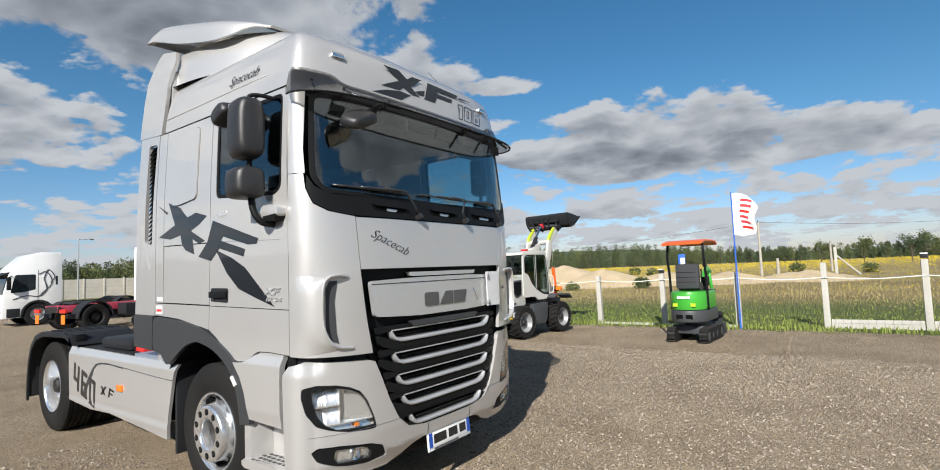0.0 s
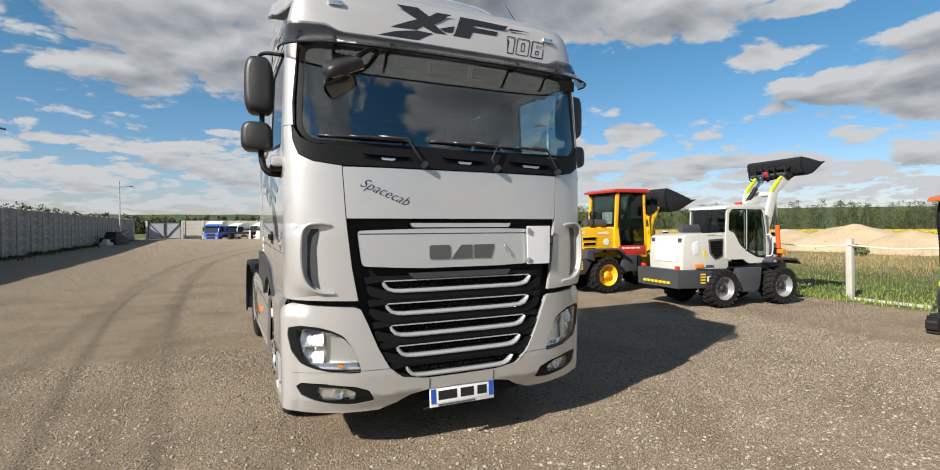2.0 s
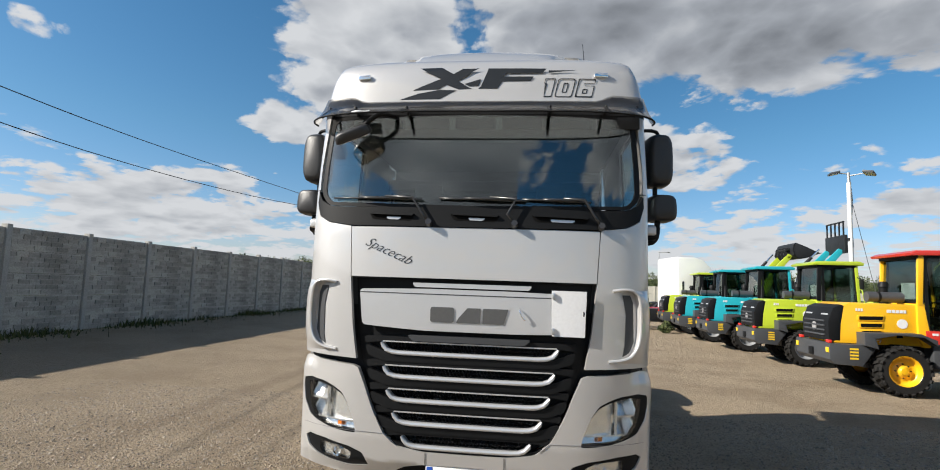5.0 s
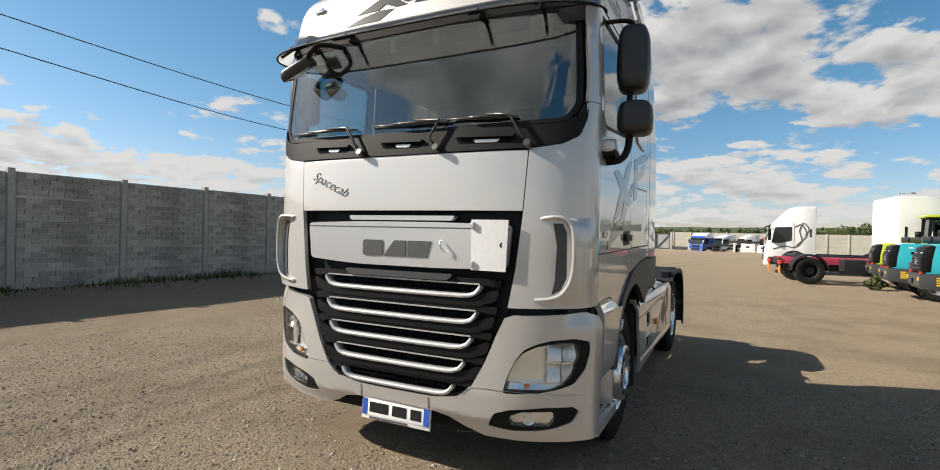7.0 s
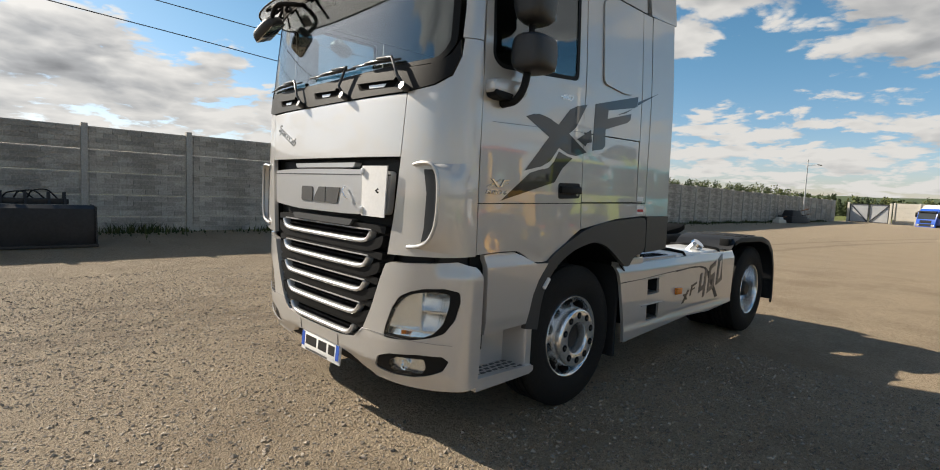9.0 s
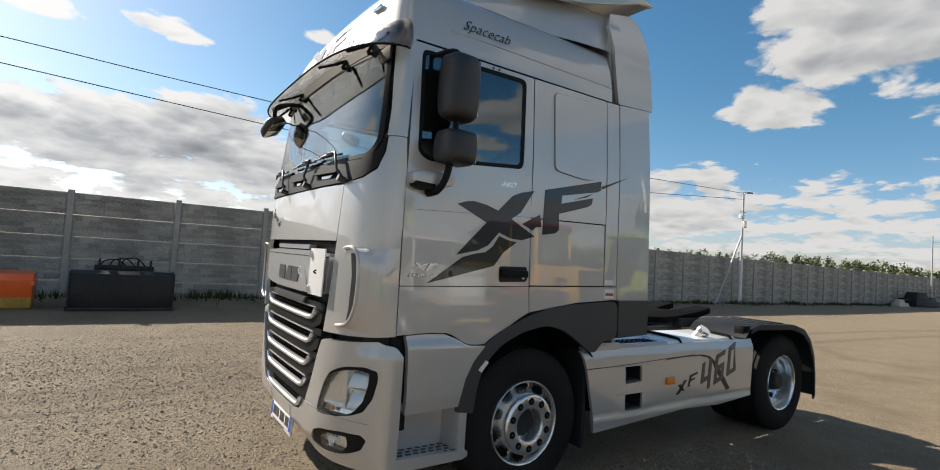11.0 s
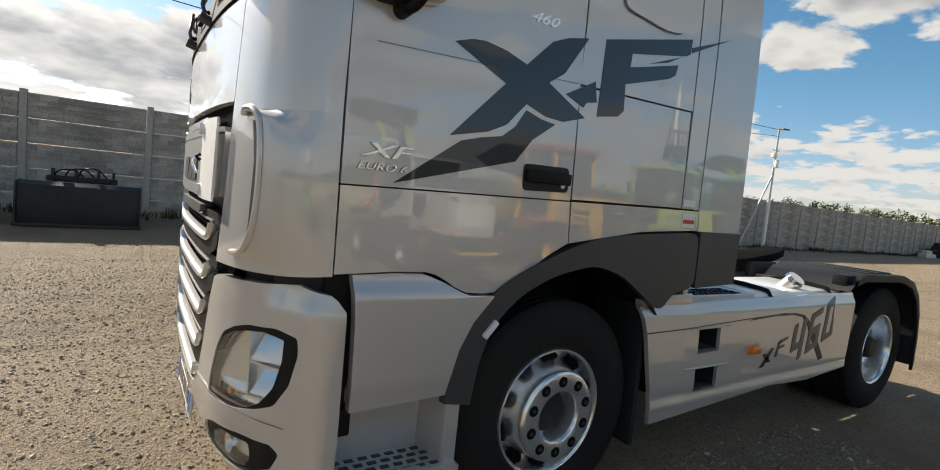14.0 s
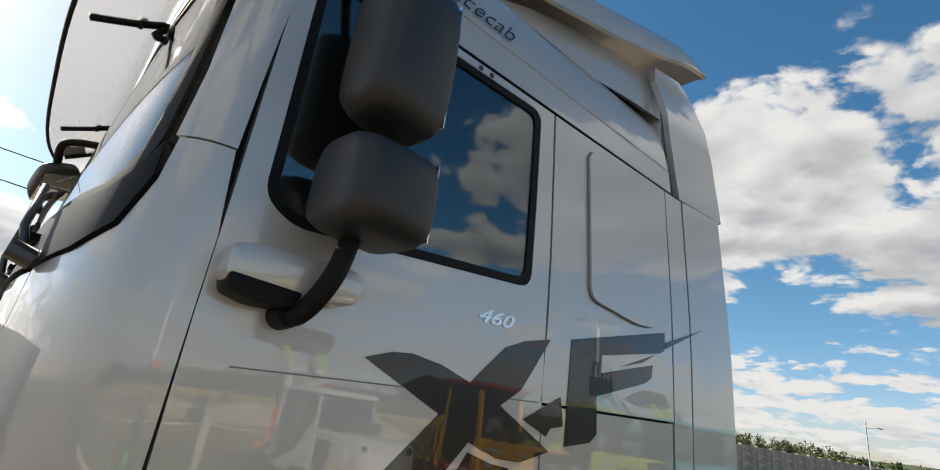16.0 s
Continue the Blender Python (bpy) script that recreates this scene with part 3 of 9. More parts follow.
def cab(u, z, off=0.0):
    """A place on the cab's skin: u runs -1..1 round the front, and past that back along the side in metres."""
    p = cab_raw(u, z)
    if not off:
        return p
    e = 4e-3
    if abs(u) > 1.02:
        side = Vector((1 if u > 0 else -1, 0, 0))
    else:
        d = cab_raw(u + e, z) - cab_raw(u - e, z)
        side = Vector((d.y, -d.x, 0)).normalized()
    return p + off * side


def ux(x, z=1.5):
    """u of a place on the front, from its x."""
    k = min(1.0, abs(x) / cab_half(z))
    return math.copysign(math.asin(k**1.5) / (math.pi / 2), x)


def uy(y, z=1.5):
    """u of a place on the right-hand corner or side, from its y."""
    if y >= CAB_SIDE:
        return 1 + y - CAB_SIDE
    f = cab_front(z)
    return math.acos(max(0.0, 1 - (y - f) / (CAB_SIDE - f)) ** 1.5) / (math.pi / 2)


def front_poly(pts):
    return [(ux(x, z), z) for x, z in pts]


def side_poly(pts):
    return [(uy(y, z), z) for y, z in pts]


def flip(poly):
    return [(-u, z) for u, z in poly[::-1]]


def panel(name, outline, mat, parent, holes=(), off=0.0, thick=0.03, label="", du=0.05, dv=0.12, where=cab):
    us, vs = [p[0] for p in outline], [p[1] for p in outline]
    cu = [c for c in steps_between(min(us), max(us), du) if abs(c) < 1.06]
    pts, faces = filled(outline, holes, cu, steps_between(min(vs), max(vs), dv))
    return skin(name, pts, faces, where, off, thick, mat, parent, label)


def both(name, outline, mat, parent, holes=(), **more):
    """A panel on each side of the cab."""
    panel(name, outline, mat, parent, holes, **more)
    panel(name, flip(outline), mat, parent, [flip(h) for h in holes], **more)


def words_on(name, text, where, mat, parent, size, shear=0.0, bold=0.0, off=0.003, thick=0.003, outline=0.0):
    pts, faces = lettering(text, size, shear, bold, outline)
    return skin(name, pts, faces, where, off, thick, mat, parent)


truck = thing("tractor_unit", "silver-grey four-wheel tractor unit with black decals, parked on gravel", "truck")

# --- inner cab shell: dark, behind the panel gaps
def cab_shell():
    bm = bmesh.new()
    us = [(-1 - 2.0), -2.2, -1.4, -1.0, *[i / 12 for i in range(-11, 12)], 1.0, 1.4, 2.2, 3.0]
    zs = [0.95, 1.2, 1.45, 1.7, 2.05, 2.17]
    rows = [[bm.verts.new(cab(u, z, -0.11 if abs(u) < 0.6 and z < 1.75 else -0.045)) for u in us] for z in zs]
    for a, b in zip(rows, rows[1:]):
        for i in range(len(us) - 1):
            # open above the wheels
            if a is rows[0] and max(abs(us[i]), abs(us[i + 1])) > 1.3:
                continue
            bm.faces.new((a[i], a[i + 1], b[i + 1], b[i]))
    bmesh.ops.delete(bm, geom=[v for v in bm.verts if not v.link_faces], context="VERTS")
    part("shell", bm, SOFT_BLACK, truck)
    bm = box((-1.17, 2.22, 0.95), (1.17, 2.27, 3.2), 0.02)
    part("rear_wall", bm, SILVER, truck)
    bm = box((-1.15, 0.35, 1.3), (1.15, 2.22, 1.36))
    part("cab_floor", bm, INTERIOR, truck)


cab_shell()

# --- front
panel("front_panel", front_poly([(-0.868, 2.052), (0.868, 2.052), (0.846, 1.70), (-0.846, 1.70)]), SILVER, truck, off=0.004, dv=0.07)
cowl = front_poly([(-1.07, 2.215), (-1.0, 2.20), (0, 2.192), (1.0, 2.20), (1.07, 2.215), (1.13, 2.25), (1.165, 2.32), (1.172, 2.24), (1.14, 2.14), (1.05, 2.09), (0.88, 2.064), (0, 2.058), (-0.88, 2.064), (-1.05, 2.09), (-1.14, 2.14), (-1.172, 2.24), (-1.165, 2.32), (-1.13, 2.25)])
panel("wiper_cowl", cowl, BLACK, truck, off=0.012)
# grille hood recess
grille = [(-0.838, 1.69), (0.838, 1.69), (0.80, 1.30), (0.765, 1.13), (0.70, 0.97), (0.63, 0.8), (0.55, 0.66), (0.45, 0.58), (0.3, 0.555), (-0.3, 0.555), (-0.45, 0.58), (-0.55, 0.66), (-0.63, 0.8), (-0.70, 0.97), (-0.765, 1.13), (-0.80, 1.30)]
panel("grille_frame", front_poly(grille), BLACK, truck, off=-0.07, thick=0.02)
silver_band = rounded([(-0.775, 1.615), (-0.3, 1.628), (0.3, 1.628), (0.785, 1.615), (0.765, 1.36), (0.3, 1.345), (-0.3, 1.345), (-0.745, 1.37)], 0.03)
badge_bar = panel("badge_bar", front_poly(silver_band), SILVER_TRIM, truck, off=0.006, thick=0.04)
panel("badge_bar_lip", front_poly([(-0.77, 1.596), (0.78, 1.596), (0.779, 1.589), (-0.769, 1.589)]), DARK_GREY, badge_bar, off=0.0075, thick=0.002)
panel("intake_lip", front_poly(rounded([(-0.40, 1.668), (0.42, 1.668), (0.40, 1.638), (-0.38, 1.638)], 0.012)), SILVER_TRIM, truck, off=0.0, thick=0.05)
panel("lower_lip", front_poly(rounded([(-0.42, 1.312), (0.42, 1.312), (0.38, 1.272), (-0.38, 1.272)], 0.018)), DARK_GREY, truck, off=0.004, thick=0.05)
# maker's badge as three plain grey blocks
for pts in (
    rounded([(-0.263, 1.508), (-0.10, 1.508), (-0.10, 1.406), (-0.263, 1.406)], 0.02),
    [(-0.088, 1.406), (-0.01, 1.508), (0.078, 1.508), (0.078, 1.406)],
    [(0.094, 1.508), (0.265, 1.508), (0.236, 1.406), (0.094, 1.406)],
):
    panel("badge_block", front_poly(pts), DECAL_GREY, badge_bar, off=0.012, thick=0.008)
flap = panel("hinged_plate", front_poly([(0.548, 1.645), (0.775, 1.645), (0.765, 1.345), (0.553, 1.347)]), WHITE_PLASTIC, truck, off=0.034, thick=0.008, label="pale hinged sheet-metal plate")
for z in (1.61, 1.38):
    part("hinge", box((0.552, -0.052, z - 0.02), (0.572, -0.02, z + 0.02), 0.003), ALU, flap)
part("latch", pipe([(0.757, -0.06, 1.51), (0.757, -0.075, 1.50), (0.757, -0.06, 1.488)], 0.006, 6), BLACK, flap)
part("badge_key", pipe(smooth_path([(0.34, -0.03, 1.515), (0.345, -0.05, 1.49), (0.36, -0.045, 1.46), (0.38, -0.035, 1.44)], 3), 0.006, 6), CHROME, badge_bar)

MESH_BLACK = material("grille_mesh", (0.10, 0.10, 0.104), 0.5, 0, 0.2, 300)


def grille_row(z, half):
    """One step of the grille: dark louvre, open mesh strip and bright blade."""
    panel("louvre", front_poly(rounded([(-half - 0.12, z - 0.005), (-half + 0.05, z - 0.062), (half - 0.05, z - 0.062), (half + 0.12, z - 0.005), (half + 0.10, z - 0.08), (half - 0.02, z - 0.118), (-half + 0.02, z - 0.118), (-half - 0.10, z - 0.08)], 0.03)), BLACK, truck, off=-0.012, thick=0.05)
    top = [(-half - 0.13, z + 0.045), (-half - 0.02, z + 0.05), (half + 0.02, z + 0.05), (half + 0.13, z + 0.045), (half + 0.12, z + 0.0), (half + 0.01, z + 0.012), (half - 0.06, z + 0.014), (-half + 0.06, z + 0.014), (-half - 0.01, z + 0.012), (-half - 0.12, z)]
    panel("louvre_top", front_poly(rounded(top, 0.012)), BLACK, truck, off=-0.018, thick=0.04)
    line = [(-half, z + 0.008), (-half + 0.012, z - 0.014), (-half + 0.035, z - 0.04), (-half + 0.075, z - 0.054), (-half + 0.13, z - 0.058), (-half * 0.4, z - 0.059), (0.0, z - 0.059)]
    line += [(-a, b) for a, b in line[-2::-1]]
    bm, rows = bmesh.new(), []
    for k, (x, zz) in enumerate(line):
        a, b = line[max(k - 1, 0)], line[min(k + 1, len(line) - 1)]
        t = Vector((b[0] - a[0], b[1] - a[1])).normalized()
        nx, nz = -t.y, t.x
        big = 0.55 if k in (0, len(line) - 1) else 1.0
        rows.append([bm.verts.new(cab(ux(x + nx * h * big, zz), zz + nz * h * big, o)) for h, o in ((0.013, -0.05), (0.014, -0.016), (0.011, -0.004), (0.002, 0.003), (-0.009, 0.002), (-0.014, -0.005), (-0.013, -0.05))])
    for p, q in zip(rows, rows[1:]):
        for i in range(7):
            bm.faces.new((p[i], p[(i + 1) % 7], q[(i + 1) % 7], q[i]))
    bm.faces.new(rows[0])
    bm.faces.new(rows[-1][::-1])
    bmesh.ops.recalc_face_normals(bm, faces=bm.faces[:])
    part("blade", bm, SILVER_TRIM, truck, "bright silver grille blade", sharp=50)
    if z > 0.7:
        panel("blade_edge", front_poly([(-half + 0.01, z + 0.020), (half - 0.01, z + 0.020), (half - 0.005, z + 0.012), (-half + 0.005, z + 0.012)]), SILVER_TRIM, truck, off=-0.013, thick=0.012)
    # honeycomb strip
    bm = bmesh.new()
    n = int((2 * half - 0.1) / 0.024)
    for k in range(n):
        x = -half + 0.05 + (k + 0.5) * 0.024
        for r, (za, zb) in enumerate(((z - 0.04, z - 0.018), (z - 0.014, z + 0.008))):
            xx = x + (0.012 if r else 0)
            p = cab(ux(xx, z), (za + zb) / 2, -0.032)
            m = Matrix.Translation(p)
            bmesh.ops.create_circle(bm, cap_ends=False, segments=6, radius=0.0125, matrix=m @ pose(0, 0, 0, 90))
    ret = bmesh.ops.extrude_edge_only(bm, edges=bm.edges[:])
    for v in [g for g in ret["geom"] if isinstance(g, bmesh.types.BMVert)]:
        v.co.y += 0.022
    bmesh.ops.solidify(bm, geom=bm.faces[:], thickness=0.003)
    part("mesh_strip", bm, MESH_BLACK, truck)


for z, half in ((1.245, 0.60), (1.085, 0.578), (0.93, 0.548), (0.78, 0.50), (0.632, 0.43)):
    grille_row(z, half)

# --- corner panels, pillars
corner = front_poly([(0.874, 2.06), (0.852, 1.70), (0.815, 1.36), (0.775, 1.135)]) + side_poly([(0.10, 1.15), (0.285, 1.16), (0.278, 1.7), (0.284, 2.15)]) + [(uy(0.27, 2.33), 2.33)] + front_poly([(1.180, 2.33), (1.176, 2.235), (1.144, 2.134), (1.052, 2.084)])
both("corner_panel", corner, SILVER, truck, off=0.004, dv=0.1, du=0.03)
pillar = front_poly([(1.172, 2.335), (1.172, 2.5), (1.135, 2.9), (1.125, 2.945)]) + side_poly([(0.30, 2.945), (0.294, 2.7), (0.28, 2.5), (0.272, 2.335)])
both("pillar", pillar, SILVER, truck, off=0.004, dv=0.1, du=0.03)
# air vanes on the corner panels
def vane(s):
    path = [(0.955, 1.655, 0.010), (1.02, 1.665, 0.034), (1.08, 1.655, 0.046), (1.112, 1.60, 0.050), (1.12, 1.45, 0.050), (1.11, 1.32, 0.047), (1.075, 1.24, 0.038), (1.02, 1.205, 0.024), (0.93, 1.19, 0.008)]
    pts = [cab(ux(x, z), z, o) for x, z, o in path]
    bm = pipe(smooth_path(pts, 5), 0.011, 8)
    # its body swells out of the panel and runs back flush to the door gap
    front = smooth_path([(ux(x, z), z, o) for x, z, o in path], 5)
    rows = []
    for k, (u, z, o) in enumerate(front):
        zb = 1.672 - 0.512 * k / (len(front) - 1)
        row = [bm.verts.new(cab(u, z, -0.004)), bm.verts.new(cab(u, z, o))]
        for i in range(1, 9):
            t = i / 8
            row.append(bm.verts.new(cab(u + (0.985 - u) * t, z + (zb - z) * t, 0.006 + (o - 0.006) * (1 - ease(0.0, 1.0, t)))))
        rows.append(row)
    for p, q in zip(rows, rows[1:]):
        for i in range(9):
            bm.faces.new((p[i], p[i + 1], q[i + 1], q[i]))
    for v in bm.verts:
        v.co.x *= s
    bmesh.ops.recalc_face_normals(bm, faces=bm.faces[:])
    part("air_vane", bm, SILVER, truck)
    # flat dark panel paints in the shade of the deep slot
    dark = [(1.02, 1.63), (1.07, 1.63), (1.092, 1.58), (1.096, 1.32), (1.065, 1.25), (1.02, 1.225), (1.035, 1.3), (1.042, 1.5)]
    poly = front_poly(dark)
    panel("vane_slot_shade", poly if s > 0 else flip(poly), DARK_GREY, truck, off=0.009, thick=0.004)


vane(1)
vane(-1)

# --- bumper, rounder in plan than the cab above it
def nose(u, z, off=0.0):
    k = abs(u)
    return cab(u, z, off - (0.028 + 0.026 * ease(0.3, 0.65, k)) * (1 - ease(0.75, 1.0, k)))


bump = [(0.0, 0.545), (0.28, 0.548), (0.46, 0.575), (0.56, 0.655), (0.64, 0.8), (0.71, 0.97), (0.758, 1.075), (0.80, 1.09)]
bump_r = front_poly(bump) + side_poly([(0.06, 1.105), (0.19, 1.125), (0.285, 1.10), (0.335, 1.045), (0.34, 0.66), (0.338, 0.47), (0.325, 0.40)]) + front_poly([(1.12, 0.372), (0.85, 0.35), (0.62, 0.345), (0.5, 0.385), (0.40, 0.44), (0.28, 0.462), (0.0, 0.465)])
outline = bump_r + flip(bump_r)[1:-1]
lamp_hole = rounded(front_poly([(0.727, 0.615), (0.748, 0.70), (0.803, 0.83), (0.865, 0.915), (0.95, 0.958), (1.04, 0.985)]) + side_poly([(0.135, 1.0), (0.225, 0.985), (0.232, 0.92), (0.205, 0.80), (0.15, 0.71)]) + front_poly([(1.08, 0.665), (0.95, 0.632), (0.82, 0.618)]), 0.02, 3)
lamp_cu, lamp_cz = ux(0.95, 0.8), 0.79
lamp_hole = [(lamp_cu + (u - lamp_cu) * 0.9, lamp_cz + (z - lamp_cz) * 0.88) for u, z in lamp_hole]
fog_hole = rounded(front_poly([(0.655, 0.425), (0.70, 0.51), (0.80, 0.545), (1.0, 0.575)]) + side_poly([(0.13, 0.585), (0.165, 0.56), (0.14, 0.50), (0.09, 0.455)]) + front_poly([(0.95, 0.43), (0.8, 0.412)]), 0.015, 3)
bumper = panel("bumper", outline, SILVER, truck, [lamp_hole, flip(lamp_hole), fog_hole, flip(fog_hole)], off=0.03, thick=0.04, du=0.03, dv=0.035, where=lambda u, z, off: nose(u, z, off - 0.022 * ease(1.02, 1.13, z) * ease(0.60, 0.72, abs(u))))
panel("bumper_seam", front_poly([(-0.5, 0.60), (-0.56, 0.652), (-1.19, 0.655), (-1.19, 0.653), (-0.55, 0.650), (-0.49, 0.597)]), SEAM_SHADE_GREY, bumper, off=0.0335, thick=0.002, where=nose)
panel("bumper_seam", flip(front_poly([(-0.5, 0.60), (-0.56, 0.652), (-1.19, 0.655), (-1.19, 0.653), (-0.55, 0.650), (-0.49, 0.597)])), SEAM_SHADE_GREY, bumper, off=0.0335, thick=0.002, where=nose)
for x in (-0.262, 0.262):
    panel("bumper_joint", front_poly([(x - 0.002, 0.543), (x + 0.002, 0.543), (x + 0.002, 0.467), (x - 0.002, 0.467)]), DARK_GREY, bumper, off=0.0335, thick=0.002, where=nose)


def inset(poly, k):
    cx, cz = sum(p[0] for p in poly) / len(poly), sum(p[1] for p in poly) / len(poly)
    return [(cx + (u - cx) * k, cz + (z - cz) * k) for u, z in poly]


def headlight(s):
    turn = (lambda p: p) if s > 0 else flip
    lamp = new("headlight")
    lamp.parent = truck
    tagged(lamp, "clear headlight with black surround")
    lens = rounded(front_poly([(0.744, 0.630), (0.766, 0.70), (0.818, 0.825), (0.878, 0.900), (0.955, 0.942), (1.045, 0.968)]) + side_poly([(0.11, 0.983), (0.178, 0.970), (0.175, 0.89), (0.147, 0.77), (0.105, 0.688)]) + front_poly([(1.04, 0.650), (0.93, 0.640), (0.82, 0.634)]), 0.012, 3)
    lens = [(lamp_cu + (u - lamp_cu) * 0.89 - 0.012, lamp_cz + (z - lamp_cz) * 0.84) for u, z in lens]
    panel("bezel", turn(inset(lamp_hole, 0.995)), BLACK, lamp, [turn(lens)], off=0.026, thick=0.03, du=0.03, where=nose)
    panel("lens", turn(lens), LENS, lamp, off=0.027, thick=0.004, du=0.03, where=nose).visible_shadow = False
    us, zs = [p[0] for p in lens], [p[1] for p in lens]
    u0, u1, z0, z1 = min(us) - 0.012, max(us) + 0.012, min(zs) - 0.012, max(zs) + 0.012
    ua, za, zm = u0 + (u1 - u0) * 0.46, z0 + (z1 - z0) * 0.20, z0 + (z1 - z0) * 0.58

    def mirror(nu, nz, box_uz, depth, mat, name):
        """A bright sheet over a stretch of the lamp, as deep at each place as depth says."""
        a0, a1, b0, b1 = box_uz
        bm = bmesh.new()
        grid = [[bm.verts.new(nose((a0 + (a1 - a0) * i / nu) * s, b0 + (b1 - b0) * j / nz, depth(i / nu, j / nz))) for j in range(nz + 1)] for i in range(nu + 1)]
        for p, q in zip(grid, grid[1:]):
            for j in range(nz):
                bm.faces.new((p[j], q[j], q[j + 1], p[j + 1]) if s > 0 else (p[j], p[j + 1], q[j + 1], q[j]))
        part(name, bm, mat, lamp, sharp=24)
    # plain inner flank, two leaning bowls with fluted outer halves, cut strip below
    mirror(8, 4, (u0, ua, za, z1), lambda p, q: 0.012 - 0.05 * p - 0.012 * q, REFLECTOR, "inner_flank")
    for low, high in ((za, zm - 0.004), (zm + 0.004, z1)):
        mirror(32, 8, (ua, u1, low, high), lambda p, q: 0.004 - 0.062 * q**0.8 - 0.022 * math.sin(math.pi * p) - 0.010 * abs(math.sin(math.pi * p * 8)) * ease(0.35, 0.5, p), REFLECTOR, "bowl")
    mirror(24, 2, (u0, u1, z0, za - 0.004), lambda p, q: -0.008 - 0.02 * q - 0.007 * abs(math.sin(math.pi * p * 12)), REFLECTOR, "indicator_strip")
    for z in (za, zm):
        panel("housing_bar", turn([(u0 if z == za else ua, z + 0.004), (u1, z + 0.004), (u1, z - 0.004), (u0 if z == za else ua, z - 0.004)]), REFLECTOR, lamp, off=0.008, thick=0.03, du=0.03, where=nose)
    panel("housing_bar", turn([(ua - 0.004, z1), (ua + 0.004, z1), (ua + 0.004, za), (ua - 0.004, za)]), REFLECTOR, lamp, off=0.006, thick=0.03, where=nose)
    amber = front_poly([(0.875, 0.672), (0.875, 0.695), (0.905, 0.697), (0.905, 0.674)])
    panel("indicator_bulb", turn(amber), AMBER, lamp, off=0.006, thick=0.012, where=nose)


def fog_lamp(s):
    turn = (lambda p: p) if s > 0 else flip
    lamp = new("fog_lamp")
    lamp.parent = truck
    tagged(lamp, "clear fog lamp in black bezel")
    lens = rounded(front_poly([(0.80, 0.445), (0.785, 0.50), (0.86, 0.535), (1.04, 0.55), (1.05, 0.50), (1.02, 0.46)]), 0.015, 3)
    panel("bezel", turn(inset(fog_hole, 0.995)), BLACK, lamp, [turn(lens)], off=0.02, thick=0.03, where=nose)
    panel("lens", turn(lens), LENS, lamp, off=0.022, thick=0.004, where=nose).visible_shadow = False
    panel("reflector", turn(inset(lens, 1.05)), REFLECTOR, lamp, off=-0.004, thick=0.01, where=nose)
    for x in (0.90,):
        c = nose(ux(x, 0.49) * s, 0.495, -0.016)
        out = (nose(ux(x, 0.49) * s, 0.495, 0.05) - c).normalized()
        m = Matrix.Translation(c) @ out.to_track_quat("X", "Z").to_matrix().to_4x4()
        part("bowl", lathe([(0.01, -0.01), (0.03, 0.005), (0.036, 0.03), (0.03, 0.028), (0.01, -0.005)], 14, m=m), CHROME, lamp)


for s in (1, -1):
    headlight(s)
    fog_lamp(s)

# underside valance and number plate
part("valance", box((-0.75, 0.1, 0.34), (0.75, 0.16, 0.52), 0.02), BLACK, truck)
plate = new("number_plate")
plate.parent = truck
tagged(plate, "white number plate with blue ends in a black holder")
pm = Matrix.Translation((0.008, 0.004, 0.40)) @ pose(0, 0, 0, -4, 0, 0.6)
part("plate_holder", box((-0.265, 0.0, -0.078), (0.265, 0.012, 0.06), 0.004, m=pm), WHITE_PLASTIC, plate)
part("plate_face", box((-0.26, -0.004, -0.052), (0.26, 0.0, 0.056), 0.002, m=pm), PLATE_WHITE, plate)
for a, b in ((-0.258, -0.218), (0.218, 0.258)):
    part("blue_end", box((a, -0.006, -0.05), (b, -0.004, 0.054), 0.0, m=pm), PLATE_BLUE, plate)
for a, b in ((-0.20, -0.05), (-0.02, 0.09), (0.12, 0.20)):
    part("plate_bar", box((a, -0.0062, -0.03), (b, -0.004, 0.036), 0.0, m=pm), DECAL, plate)
part("holder_bar", box((-0.2, -0.003, -0.072), (0.1, 0.0, -0.06), 0.0, m=pm), DECAL_GREY, plate)

# --- windscreen and interior
ws = rounded([(-1.075, 2.21), (0.0, 2.188), (1.075, 2.21), (1.15, 2.30), (1.145, 2.5), (1.115, 2.89), (0.0, 2.93), (-1.115, 2.89), (-1.145, 2.5), (-1.15, 2.30)], 0.06)
ws_in = rounded([(-1.055, 2.235), (0.0, 2.212), (1.055, 2.235), (1.115, 2.31), (1.11, 2.5), (1.085, 2.865), (0.0, 2.9), (-1.085, 2.865), (-1.11, 2.5), (-1.115, 2.31)], 0.06)
panel("windscreen_seal", front_poly(ws), BLACK, truck, [front_poly(ws_in)], off=0.003, thick=0.012, du=0.03)
panel("windscreen", front_poly(ws_in), GLASS, truck, off=-0.001, thick=0.004, du=0.03).visible_shadow = False
panel("header", front_poly([(-1.13, 2.94), (1.13, 2.94), (1.13, 2.86), (0, 2.89), (-1.13, 2.86)]), BLACK, truck, off=-0.006, thick=0.02)

